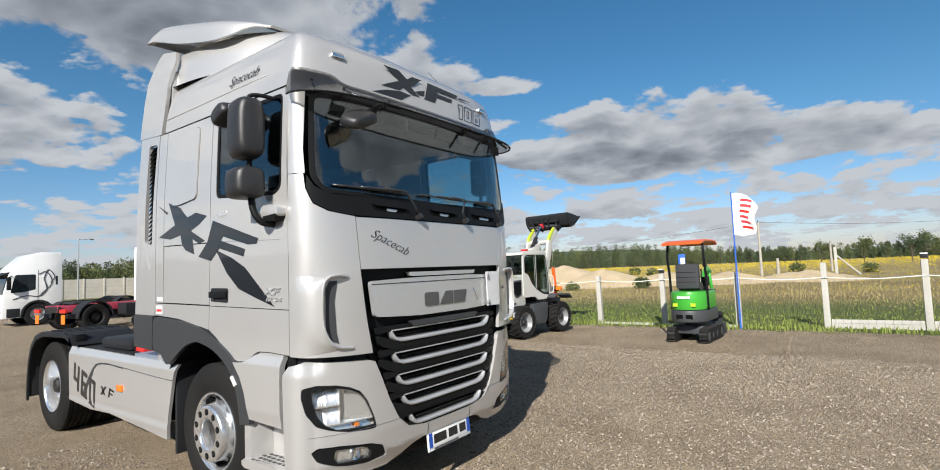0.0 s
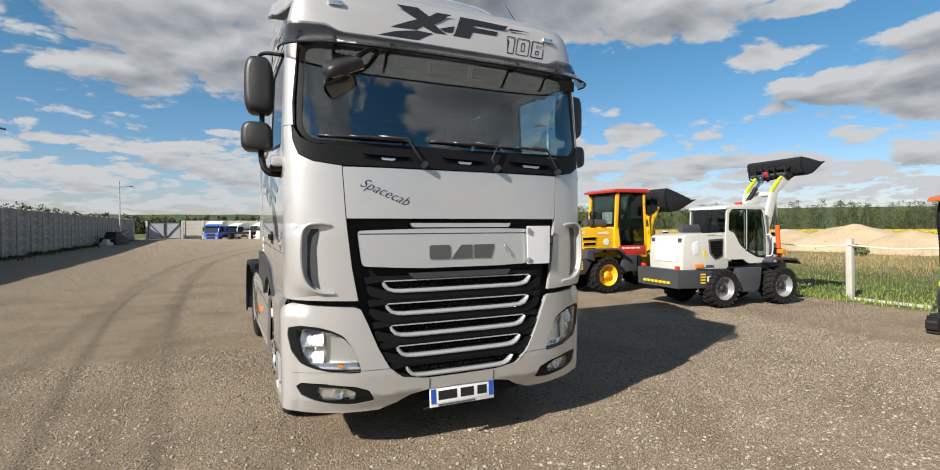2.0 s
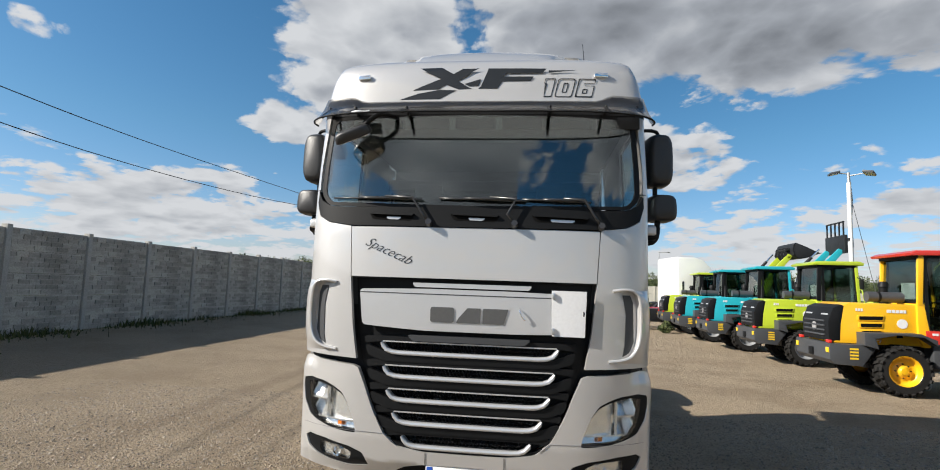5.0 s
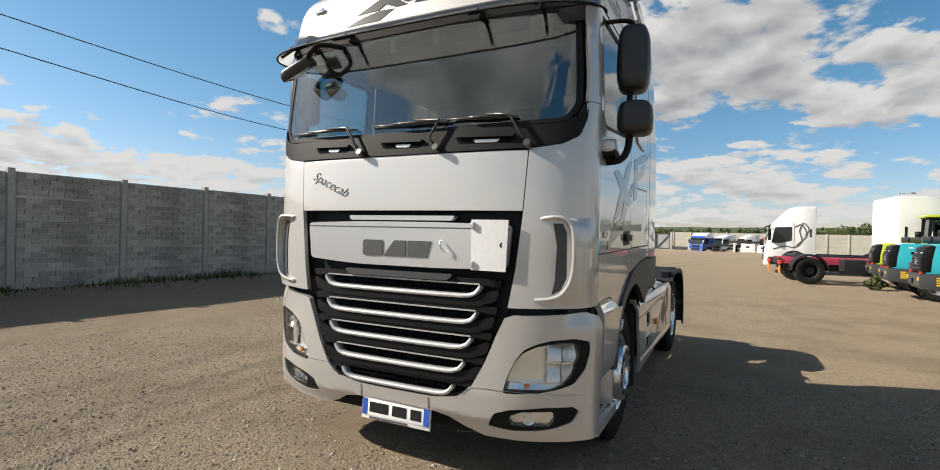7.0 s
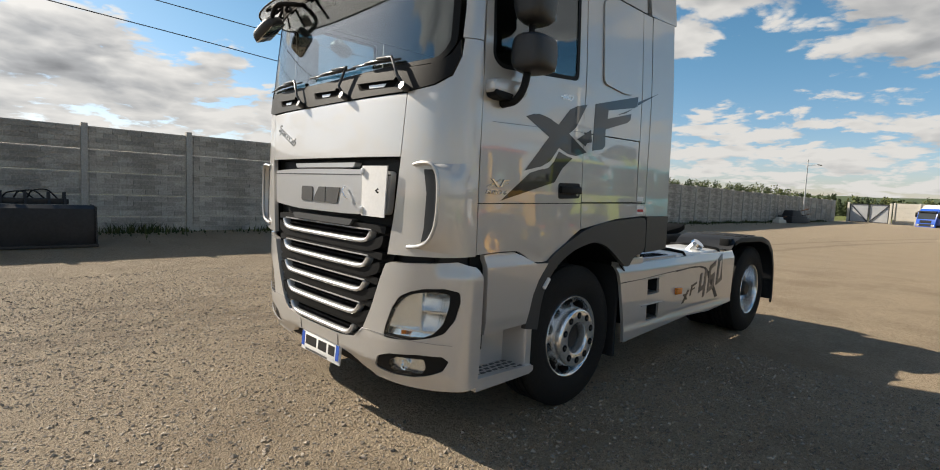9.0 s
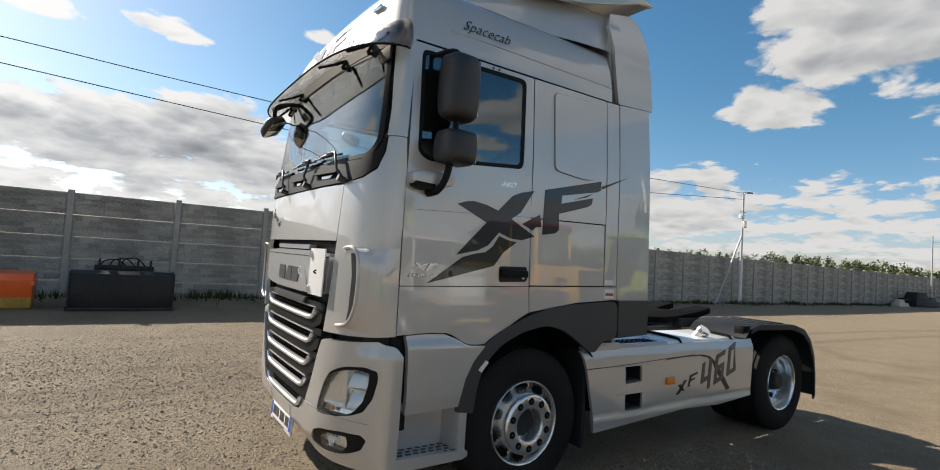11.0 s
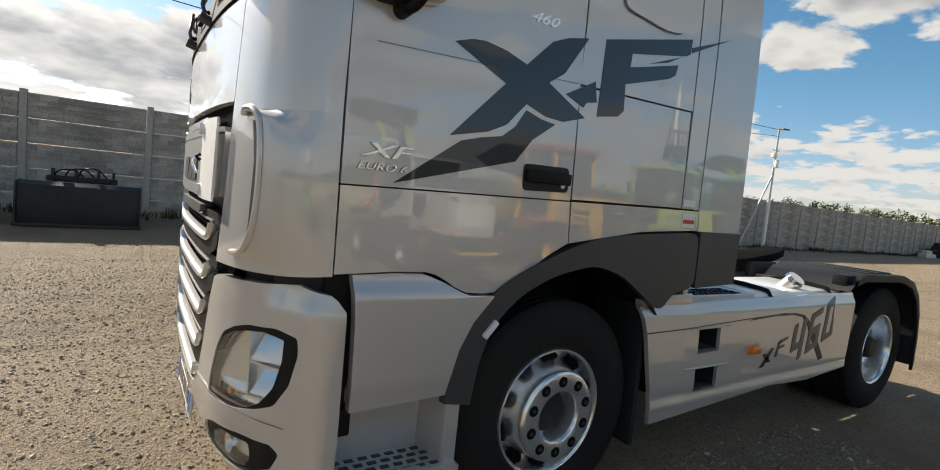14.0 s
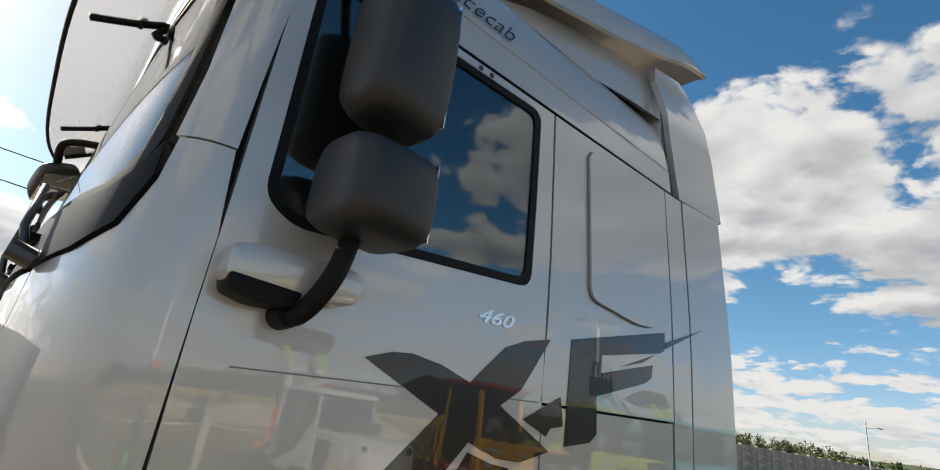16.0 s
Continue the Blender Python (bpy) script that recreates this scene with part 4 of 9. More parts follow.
interior = new("cab_interior")
interior.parent = truck
tagged(interior, "dark cab interior with two seats and a dashboard")
part("dashboard", prism([(0.09, 2.14), (0.34, 2.20), (0.62, 2.17), (0.68, 2.05), (0.55, 1.5), (0.12, 1.5)], 0, -0.95, 0.95, 0.03), INTERIOR, interior)
part("roof_lining", box((-1.13, 0.2, 2.93), (1.13, 2.2, 2.96)), INTERIOR, interior)
part("back_lining", box((-1.14, 2.16, 1.36), (1.14, 2.2, 2.94), 0.02), INTERIOR, interior)
part("bunk", box((-1.1, 1.55, 1.75), (1.1, 2.15, 1.95), 0.05), SEAT_CLOTH, interior)
part("upper_bunk", box((-1.1, 1.7, 2.62), (1.1, 2.15, 2.74), 0.04), SEAT_CLOTH, interior)
part("shelf_front", prism([(0.17, 2.93), (0.17, 2.80), (0.30, 2.74), (0.42, 2.78), (0.45, 2.93)], 0, -0.95, 0.95, 0.015), INTERIOR, interior)
for i in range(6):
    x = -0.85 + 0.34 * i
    part("shelf_box", box((x, 0.155, 2.80), (x + 0.30, 0.172, 2.89), 0.008), SOFT_BLACK, interior)
for x in (-0.58, 0.58):
    part("seat_cushion", box((x - 0.26, 0.85, 1.72), (x + 0.26, 1.35, 1.88), 0.05), SEAT_CLOTH, interior)
    part("seat_back", box((x - 0.25, 1.28, 1.82), (x + 0.25, 1.42, 2.42), 0.06, taper=(0.85, 1)), SEAT_CLOTH, interior)
    part("headrest", box((x - 0.14, 1.31, 2.44), (x + 0.14, 1.41, 2.62), 0.04), SEAT_CLOTH, interior)
    part("seat_base", box((x - 0.2, 0.95, 1.36), (x + 0.2, 1.3, 1.72), 0.02), SOFT_BLACK, interior)
wheel_m = Matrix.Translation((0.58, 0.62, 2.13)) @ pose(0, 0, 0, -38)
ring = [wheel_m @ Vector((0.22 * math.cos(a), 0.22 * math.sin(a), 0)) for a in (2 * math.pi * k / 28 for k in range(28))]
part("steering_wheel", pipe(ring, 0.016, 8, closed=True), BLACK, interior)
part("wheel_hub", box((-0.19, -0.03, -0.03), (0.19, 0.05, 0.02), 0.015, m=wheel_m), SOFT_BLACK, interior)
part("steering_column", rod(wheel_m @ Vector((0, 0, -0.02)), wheel_m @ Vector((0, 0, -0.35)), 0.05), SOFT_BLACK, interior)

# --- sides
def side_fittings(s):
    turn = (lambda p: p) if s > 0 else flip

    def put(name, pts, mat, parent=truck, holes=(), **more):
        return panel(name, turn(side_poly(pts)), mat, parent, [turn(side_poly(h)) for h in holes], **more)

    def on_side(y0, z0, slant=0.0):
        """A flat place on the side: letters run rearwards on the right, forwards on the left."""
        def where(a, b, off):
            y = y0 + (a if s > 0 else -a)
            return cab(s * (1 + y - CAB_SIDE), z0 + b + slant * a, off)
        return where

    window = rounded([(0.345, 2.90), (1.17, 2.905), (1.165, 2.275), (0.42, 2.215), (0.345, 2.26)], 0.05)
    pane = rounded([(0.37, 2.875), (1.145, 2.88), (1.14, 2.30), (0.43, 2.242), (0.37, 2.275)], 0.04)
    door = new("door")
    door.parent = truck
    tagged(door, "silver cab door with dark decal")
    put("door_skin", [(0.300, 2.932), (1.235, 2.932), (1.245, 2.2), (1.27, 1.479), (0.288, 1.459), (0.284, 2.0), (0.29, 2.5)], SILVER, door, [window], off=0.004, dv=0.2)
    put("door_skin", [(0.288, 1.4535), (1.27, 1.4735), (1.285, 1.30), (1.18, 1.245), (1.11, 1.2), (1.05, 1.15), (1.0, 1.118), (0.95, 1.10), (0.88, 1.094), (0.80, 1.098), (0.75, 1.118), (0.70, 1.148), (0.66, 1.167), (0.62, 1.176), (0.5, 1.178), (0.29, 1.168)], SILVER, door, off=0.004, thick=0.025)
    put("window_seal", window, BLACK, door, [pane], off=0.001, thick=0.015)
    put("window_pane", pane, SIDE_GLASS, door, off=-0.004, thick=0.004)
    handle = rounded([(1.005, 1.605), (1.245, 1.61), (1.25, 1.51), (1.01, 1.50)], 0.022)
    put("handle_cup", handle, SOFT_BLACK, door, off=0.006, thick=0.02)
    hy, hz = 1.13, 1.555
    hb = box((-0.115, -0.018, 0.0), (0.115, 0.03, 0.022), 0.008)
    for v in hb.verts:
        v.co = Vector((s * (CAB_W + 0.006 + v.co.z), hy + v.co.x, hz + v.co.y))
    bmesh.ops.recalc_face_normals(hb, faces=hb.faces[:])
    part("handle", hb, BLACK, door)
    part("lock", rod((s * 1.228, 1.215, 1.535), (s * 1.236, 1.215, 1.535), 0.011), ALU, door)
    # flat grey line paints in the shade of the embossed crease
    put("door_crease_shade", [(0.37, 1.917), (1.24, 1.955), (1.24, 1.952), (0.37, 1.914)], SEAM_SHADE_GREY, door, off=0.0055, thick=0.002)
    for y in (0.878, 0.926):
        part("frame_screw", rod((s * 1.19, y, 2.915), (s * 1.204, y, 2.915), 0.009, n=10), DARK_GREY, door)
    # black strip added behind the door gap to stop light showing through
    put("pillar_gap_backing", [(0.235, 2.94), (0.335, 2.94), (0.335, 2.15), (0.235, 2.15)], BLACK, off=-0.03, thick=0.008)
    # rear quarter
    put("quarter_panel", [(1.245, 2.932), (1.985, 2.935), (2.0, 2.2), (2.01, 1.972), (1.25, 1.955), (1.255, 2.2)], SILVER, off=0.004, dv=0.3)
    put("quarter_panel", [(1.258, 1.947), (2.0, 1.963), (2.02, 1.50), (1.28, 1.485)], SILVER, off=0.004, dv=0.3)
    put("quarter_panel", [(1.28, 1.475), (2.025, 1.49), (2.175, 1.492), (2.18, 1.395), (1.75, 1.37), (1.29, 1.30)], SILVER, off=0.004)
    put("side_hatch", rounded([(1.43, 2.88), (1.84, 2.885), (1.865, 2.30), (1.74, 2.285), (1.45, 2.315)], 0.05), SILVER, off=0.016, thick=0.02)
    hatch = rounded([(1.43, 2.88), (1.84, 2.885), (1.865, 2.30), (1.74, 2.285), (1.45, 2.315)], 0.05)
    # grey ring paints in the shade round the embossed hatch
    put("hatch_edge_shade", inset(hatch, 1.018), SEAM_SHADE_GREY, holes=[inset(hatch, 1.0)], off=0.0065, thick=0.003)
    put("rear_strip", [(1.992, 2.935), (2.13, 2.938), (2.165, 1.50), (2.028, 1.498), (2.018, 1.97), (2.01, 2.2)], SILVER, off=0.004)
    collar_holes = [rounded([(2.175, 2.87), (2.335, 2.88), (2.37, 2.02), (2.23, 1.99)], 0.03)] if s < 0 else []
    put("side_collar", [(2.14, 2.94), (2.50, 2.965), (2.56, 1.395), (2.185, 1.39), (2.17, 1.5)], SILVER, holes=collar_holes, off=0.006)
    if s < 0:
        put("intake_back", [(2.16, 2.89), (2.35, 2.89), (2.385, 2.0), (2.21, 1.97)], RIM_HOLE, off=-0.07, thick=0.01)
        for k in range(22):
            z = 2.03 + k * 0.038
            y = 2.30 - (z - 2.0) * 0.045
            slat = box((-0.022, -0.075, -0.004), (0.022, 0.075, 0.004), 0.0, m=Matrix.Translation((-1.195, y, z)) @ pose(0, 0, 0, -18, -35))
            part("intake_slat", slat, BLACK, truck)
    # wheel arch trim in dark plastic
    arch = [(0.742, 0.68), (0.752, 0.78), (0.783, 0.90), (0.835, 1.0), (0.94, 1.115), (1.07, 1.185), (1.19, 1.24), (1.30, 1.285), (1.5, 1.335), (1.74, 1.36), (2.175, 1.385), (2.185, 1.095), (2.03, 1.08), (1.955, 1.0), (1.9, 1.0), (1.78, 1.075), (1.63, 1.165), (1.45, 1.212), (1.22, 1.165), (1.05, 1.085), (0.94, 0.98), (0.885, 0.85), (0.862, 0.66)]
    put("wheel_arch", [arch[0], *rounded(arch, 0.07, 3)[4:-4], arch[-1]], DARK_GREY, off=0.022, thick=0.035)
    put("arch_extension", [(2.19, 1.386), (2.555, 1.39), (2.555, 1.115), (2.2, 1.097)], DARK_GREY, off=0.02, thick=0.06)
    # lower step fairing: bulges below the door
    put("step_fairing", [(0.352, 1.166), (0.50, 1.172), (0.61, 1.170), (0.69, 1.142), (0.75, 1.112), (0.80, 1.092), (0.915, 1.088), (0.83, 0.99), (0.78, 0.89), (0.753, 0.78), (0.745, 0.715), (0.375, 0.70), (0.365, 1.0)], SILVER, off=0.004, thick=0.04, dv=0.02, where=lambda u, z, off: cab(u, z, off + 0.028 * ease(1.165, 1.085, z) - 0.012 * ease(0.80, 0.70, z)))
    put("fairing_gap", [(0.27, 1.17), (0.37, 1.165), (0.375, 0.68), (0.31, 0.66)], BLACK, off=-0.03, thick=0.02)
    # step well
    st = new("step_well")
    st.parent = truck
    tagged(st, "silver entry step with drained tread")
    put("step_back", [(0.34, 0.71), (0.86, 0.72), (0.86, 0.36), (0.34, 0.40)], SILVER, st, off=-0.16, thick=0.02)
    edge = [(0.33, 0.45), (0.60, 0.445), (0.80, 0.44), (0.835, 0.43), (0.835, 0.40), (0.80, 0.385), (0.32, 0.375)]
    put("step_lip", edge, SILVER, st, off=0.03, thick=0.035)
    part("step_tread", prism([(0.33, 0.425), (0.82, 0.425), (0.82, 0.44), (0.33, 0.44)], 0, s * 1.03, s * 1.24, 0.003), SILVER, st)
    cheek = [(s * 1.05, 0.74), (s * 1.05, 0.835), (s * 1.21, 0.835), (s * 1.222, 0.825), (s * 1.222, 0.775), (s * 1.205, 0.765)]
    part("step_cheek", prism(cheek, 2, 0.43, 0.70, 0.006), SILVER, st)
    # dark solid bars put the shade of drain holes into colour
    for i in range(7):
        for j in range(4):
            y, x = 0.38 + i * 0.054 + (0.02 if j % 2 else 0), s * (1.075 + 0.042 * j)
            part("drain", box((min(x, x + s * 0.02), y, 0.4405), (max(x, x + s * 0.02), y + 0.034, 0.443), 0.0), DARK_GREY, st)
    part("step_hinge", box((s * 1.10 if s > 0 else -1.2, 0.335, 0.60), (1.2 if s > 0 else s * 1.10, 0.40, 0.70), 0.01), BLACK, st)
    part("side_marker", box((-0.018, -0.012, -0.04), (0.018, 0.012, 0.04), 0.004, m=Matrix.Translation((s * 1.24, 0.915, 0.957)) @ pose(0, 0, 0, -41)), WHITE_PLASTIC, truck)
    # decals
    deco = new("side_decal")
    deco.parent = door
    tagged(deco, "large slanted black stripe decal")
    mark = [
        [(0.649, 1.982), (0.72, 2.006), (0.777, 2.012), (0.87, 2.0), (0.969, 1.971), (1.084, 2.083), (1.162, 2.116), (1.272, 2.141), (1.162, 1.978), (1.086, 1.927), (1.299, 1.824), (1.181, 1.79), (1.09, 1.795), (0.987, 1.827), (0.903, 1.736), (0.825, 1.699), (0.662, 1.662), (0.881, 1.884)],
        [(0.463, 1.476), (0.712, 1.651), (0.80, 1.675), (0.887, 1.691), (0.945, 1.735), (0.989, 1.804), (1.069, 1.782), (1.142, 1.773), (1.034, 1.698), (0.961, 1.605)],
        [(1.179, 1.901), (1.336, 1.981), (1.355, 1.898), (1.298, 1.887), (1.281, 1.864)],
        [(1.371, 2.161), (1.94, 2.298), (1.936, 2.226), (1.9, 2.21), (1.537, 2.14), (1.533, 2.081), (1.855, 2.159), (1.845, 2.11), (1.80, 2.085), (1.515, 2.005), (1.524, 1.89), (1.49, 1.862), (1.366, 1.842)],
        [(1.944, 2.259), (2.266, 2.375), (1.947, 2.236)],
        [(1.646, 2.12), (1.874, 2.201), (1.781, 2.155)],
    ]
    if s < 0:
        # laid out anew on this side, so that it leans the other way
        mark_l = [
            [(1.92, 2.325), (1.72, 2.265), (1.66, 2.215), (1.60, 2.176), (1.463, 2.201), (1.299, 2.161), (1.409, 2.106), (1.541, 2.066), (1.496, 1.875), (1.63, 1.914), (1.69, 1.96), (1.718, 2.041), (1.893, 2.019), (2.10, 2.047), (1.809, 2.131)],
            [(1.541, 2.06), (1.329, 1.971), (1.42, 1.955), (1.523, 1.997)],
            [(1.21, 2.115), (0.614, 1.94), (0.637, 1.904), (0.74, 1.905), (1.069, 1.985), (1.095, 1.955), (0.778, 1.876), (0.80, 1.825), (1.121, 1.90), (1.243, 1.812), (1.43, 1.852), (1.293, 1.959)],
            [(1.175, 1.893), (0.959, 1.825), (0.781, 1.745), (0.44, 1.476), (0.639, 1.53), (0.87, 1.60), (1.02, 1.714)],
            [(2.10, 2.315), (1.93, 2.245), (1.95, 2.23)],
        ]
        mark = [[(y, z) for y, z in p] for p in mark_l]
    for poly in mark:
        put("decal_stroke", poly, DECAL, deco, off=0.0062, thick=0.002)
    def broad(a, b, off):
        return on_side(0.965 if s > 0 else 1.16, 2.135, 0.02 if s > 0 else 0.0)(a * 1.7, b, off)
    words_on("power_badge", "460", broad, BADGE, door, 0.052, 0.3, 0.001, 0.008, 0.006)
    for text, y0, z0, size, wide, fat in (("XF", 0.348, 1.555, 0.062, 2.15, 0.0008), ("EURO 6", 0.332, 1.512, 0.034, 1.5, 0.0002)):
        def stretched(a, b, off, y0=y0, z0=z0, wide=wide):
            y = y0 + a * wide if s > 0 else y0 + 0.2 - a * wide
            return cab(s * (1 + y - CAB_SIDE), z0 + b, off)
        # grey outline of the letters, painted in as the badge's shadow
        words_on("badge_shadow", text, stretched, SEAM_SHADE_GREY, door, size, 0.3, fat + 0.0009, 0.0068, 0.003)
        words_on("model_badge", text, stretched, BADGE, door, size, 0.3, fat, 0.0125, 0.006)
    put("sticker", [(2.035, 1.545), (2.13, 1.545), (2.13, 1.51), (2.035, 1.51)], WHITE_PLASTIC, off=0.006, thick=0.002)
    st2 = put("sticker", [(2.04, 1.475), (2.145, 1.475), (2.145, 1.405), (2.04, 1.405)], WHITE_PLASTIC, off=0.006, thick=0.002)
    put("sticker_band", [(2.048, 1.445), (2.137, 1.445), (2.137, 1.425), (2.048, 1.425)], RED, st2, off=0.0075, thick=0.001)
    # script on the roof flank
    words_on("script", "Spacecab", on_side(0.63 if s > 0 else 1.06, 3.115), DECAL, truck, 0.105, 0.55, -0.0012, 0.006, 0.002)


side_fittings(1)
side_fittings(-1)

# --- roof
def build_roof():
    us = [-2.75, -2.2, -1.6, -1.15, -1.0, *[i / 16 for i in range(-15, 16)], 1.0, 1.15, 1.6, 2.2, 2.75]
    rings = [(2.945, 0.0), (3.0, 0.0), (3.08, 0.0), (3.16, 0.002), (3.22, 0.006), (3.275, 0.016), (3.325, 0.036), (3.365, 0.075), (3.39, 0.13), (3.405, 0.21)]
    bm = bmesh.new()
    rows = []
    for z, d in rings:
        row = []
        for u in us:
            q = cab(u, min(z, 3.28))
            q.x *= 1 - d / 1.2
            q.y += d * 1.3 * max(0.0, 1 - max(0.0, q.y - 0.2) / 1.2)
            row.append(bm.verts.new((q.x, q.y, z)))
        rows.append(row)
    for a, b in zip(rows, rows[1:]):
        for i in range(len(us) - 1):
            bm.faces.new((a[i], a[i + 1], b[i + 1], b[i]))
    n = len(us)
    for i in range(n // 2):
        quad = (rows[-1][i], rows[-1][i + 1], rows[-1][n - 2 - i], rows[-1][n - 1 - i])
        bm.faces.new(quad if len(set(quad)) == 4 else quad[:2] + quad[3:])
    for a, b in zip(rows, rows[1:]):
        bm.faces.new((a[-1], a[0], b[0], b[-1]))
    bmesh.ops.recalc_face_normals(bm, faces=bm.faces[:])
    part("roof", bm, SILVER, truck)
    # crease line along the flank
    for s in (1, -1):
        pts = [cab(s * (1 + y - CAB_SIDE), 3.08 - 0.012 * (y - 0.5), 0.0005) for y in (0.55, 0.9, 1.3, 1.7, 2.04)]
        part("roof_crease", pipe(pts, 0.004, 5), SILVER, truck)
        part("roof_seam", pipe([cab(s * (1 + y - CAB_SIDE), 2.941, 0.002) for y in (0.31, 0.8, 1.4, 2.1)], 0.005, 5), BLACK, truck)
    # raised middle of the roof
    secs = [(0.42, 0.56, 3.40), (0.52, 0.60, 3.50), (0.64, 0.63, 3.59), (0.80, 0.70, 3.665), (1.1, 0.84, 3.74), (1.4, 0.97, 3.78), (1.75, 1.05, 3.80), (2.1, 1.09, 3.81)]
    bm = bmesh.new()
    rows = []
    for y, w, h in smooth_path(secs, 4):
        prof = [(-w - 0.03, 3.385), (-w, 3.40), (-w * 0.985, 3.40 + (h - 3.40) * 0.35), (-w * 0.95, 3.40 + (h - 3.40) * 0.72), (-w * 0.87, 3.40 + (h - 3.40) * 0.93), (-w * 0.7, h), (-w * 0.35, h + 0.012), (0, h + 0.016)]
        prof += [(-x, z) for x, z in prof[-2::-1]]
        rows.append([bm.verts.new((x, y, z)) for x, z in prof])
    for a, b in zip(rows, rows[1:]):
        for i in range(len(a) - 1):
            bm.faces.new((a[i], a[i + 1], b[i + 1], b[i]))
    bm.faces.new(rows[0])
    bm.faces.new(rows[-1][::-1])
    bmesh.ops.recalc_face_normals(bm, faces=bm.faces[:])
    part("roof_fairing", bm, SILVER, truck, sharp=50)
    # adjustable air deflector
    secs = [(1.08, 0.80, 3.755, 0.02), (1.20, 0.91, 3.79, 0.055), (1.36, 1.0, 3.83, 0.15), (1.55, 1.05, 3.875, 0.20), (1.85, 1.08, 3.945, 0.215), (2.1, 1.10, 4.0, 0.205), (2.3, 1.12, 4.035, 0.175), (2.42, 1.125, 4.03, 0.135), (2.52, 1.13, 3.985, 0.075), (2.575, 1.13, 3.93, 0.015)]
    bm = bmesh.new()
    rows = []
    for y, w, h, d in smooth_path(secs, 3):
        prof = [(-w, h - d), (-w * 0.998, h - d * 0.7), (-w * 0.99, h - d * 0.42), (-w * 0.972, h - d * 0.2), (-w * 0.94, h - d * 0.06), (-w * 0.88, h), (-w * 0.6, h + 0.008), (-w * 0.3, h + 0.013), (0, h + 0.015)]
        prof += [(-x, z) for x, z in prof[-2::-1]]
        rows.append([bm.verts.new((x, y, z)) for x, z in prof])
    for a, b in zip(rows, rows[1:]):
        for i in range(len(a) - 1):
            bm.faces.new((a[i], a[i + 1], b[i + 1], b[i]))
    bmesh.ops.recalc_face_normals(bm, faces=bm.faces[:])
    bmesh.ops.solidify(bm, geom=bm.faces[:], thickness=0.022)
    part("air_deflector", bm, SILVER, truck, sharp=50)
    # side collars above the roof seam
    for s in (1, -1):
        prof = [(2.13, 2.95), (2.55, 2.975), (2.545, 3.25), (2.52, 3.55), (2.495, 3.66), (2.44, 3.74), (2.36, 3.78), (2.1, 3.72), (2.05, 3.60), (2.09, 3.40), (2.11, 3.1)]
        pts, faces = filled(prof, (), (), [3.1, 3.3, 3.5, 3.65])

        def where(y, z, off, s=s):
            x = 1.195 - 0.03 * ease(2.95, 3.3, z) - 0.09 * ease(3.25, 3.8, z) ** 1.5 + off
            return Vector((s * x, y, z))
        if s < 0:
            faces = [f[::-1] for f in faces]
        skin("roof_collar", pts, faces, where, 0.0, 0.03 if s > 0 else 0.03, SILVER, truck)
        part("collar_inner", box((s * 0.95 if s > 0 else -1.13, 2.08, 2.95), (1.13 if s > 0 else -0.95, 2.4, 3.55), 0.05), SILVER, truck)
    # marker lamps
    for x in (-0.88, 0.88):
        c = cab(ux(x, 3.205), 3.205, 0.004)
        m = Matrix.Translation(c) @ pose(0, 0, 0, 0, 0, 8 * (1 if x > 0 else -1))
        part("roof_marker", box((-0.05, -0.012, -0.016), (0.05, 0.012, 0.016), 0.006, m=m), CHROME, truck)
        part("roof_marker_lens", box((-0.04, -0.018, -0.010), (0.04, -0.010, 0.010), 0.004, m=m), LENS, truck)
    part("aerial", rod((0.79, 0.45, 3.38), (0.80, 0.75, 3.72), 0.004, 0.002, 6), BLACK, truck)
    part("aerial_foot", rod((0.79, 0.44, 3.36), (0.79, 0.455, 3.40), 0.015, 0.01, 10), BLACK, truck)
    # decal across the roof front
    deco = new("roof_decal")
    deco.parent = truck
    tagged(deco, "slanted black stripe decal on the roof front")
    for poly in (
        [(-0.445, 3.267), (-0.281, 3.27), (-0.193, 3.218), (-0.127, 3.258), (-0.002, 3.261), (-0.098, 3.198), (-0.155, 3.162), (-0.055, 3.101), (-0.153, 3.097), (-0.244, 3.135), (-0.297, 3.099), (-0.492, 3.091), (-0.282, 3.182)],
        [(-0.109, 3.138), (0.014, 3.174), (-0.006, 3.123), (-0.069, 3.119)],
        [(0.065, 3.26), (0.49, 3.254), (0.46, 3.222), (0.198, 3.221), (0.168, 3.194), (0.396, 3.192), (0.375, 3.16), (0.169, 3.158), (0.136, 3.099), (-0.006, 3.101)],
        [(0.503, 3.24), (0.705, 3.242), (0.504, 3.222)],
        [(-0.589, 3.018), (-0.45, 3.065), (-0.288, 3.094), (-0.166, 3.088), (-0.285, 3.021)],
    ):
        panel("decal_stroke", front_poly(poly), DECAL, deco, off=0.0025, thick=0.002)

    # outlined model number: three slanted block digits
    def rim_of(loop, w):
        cx, cz = sum(p[0] for p in loop) / len(loop), sum(p[1] for p in loop) / len(loop)
        hx, hz = max(p[0] for p in loop) - cx, max(p[1] for p in loop) - cz
        return [(cx + (x - cx) * (1 - w / hx), cz + (z - cz) * (1 - w / hz)) for x, z in loop]

    def slanted(loop, x0):
        return front_poly([(x0 + a + 0.22 * b, 3.032 + b) for a, b in loop])
    one = [(0.02, 0.0), (0.075, 0.0), (0.075, 0.145), (0.0, 0.145), (0.0, 0.108), (0.02, 0.108)]
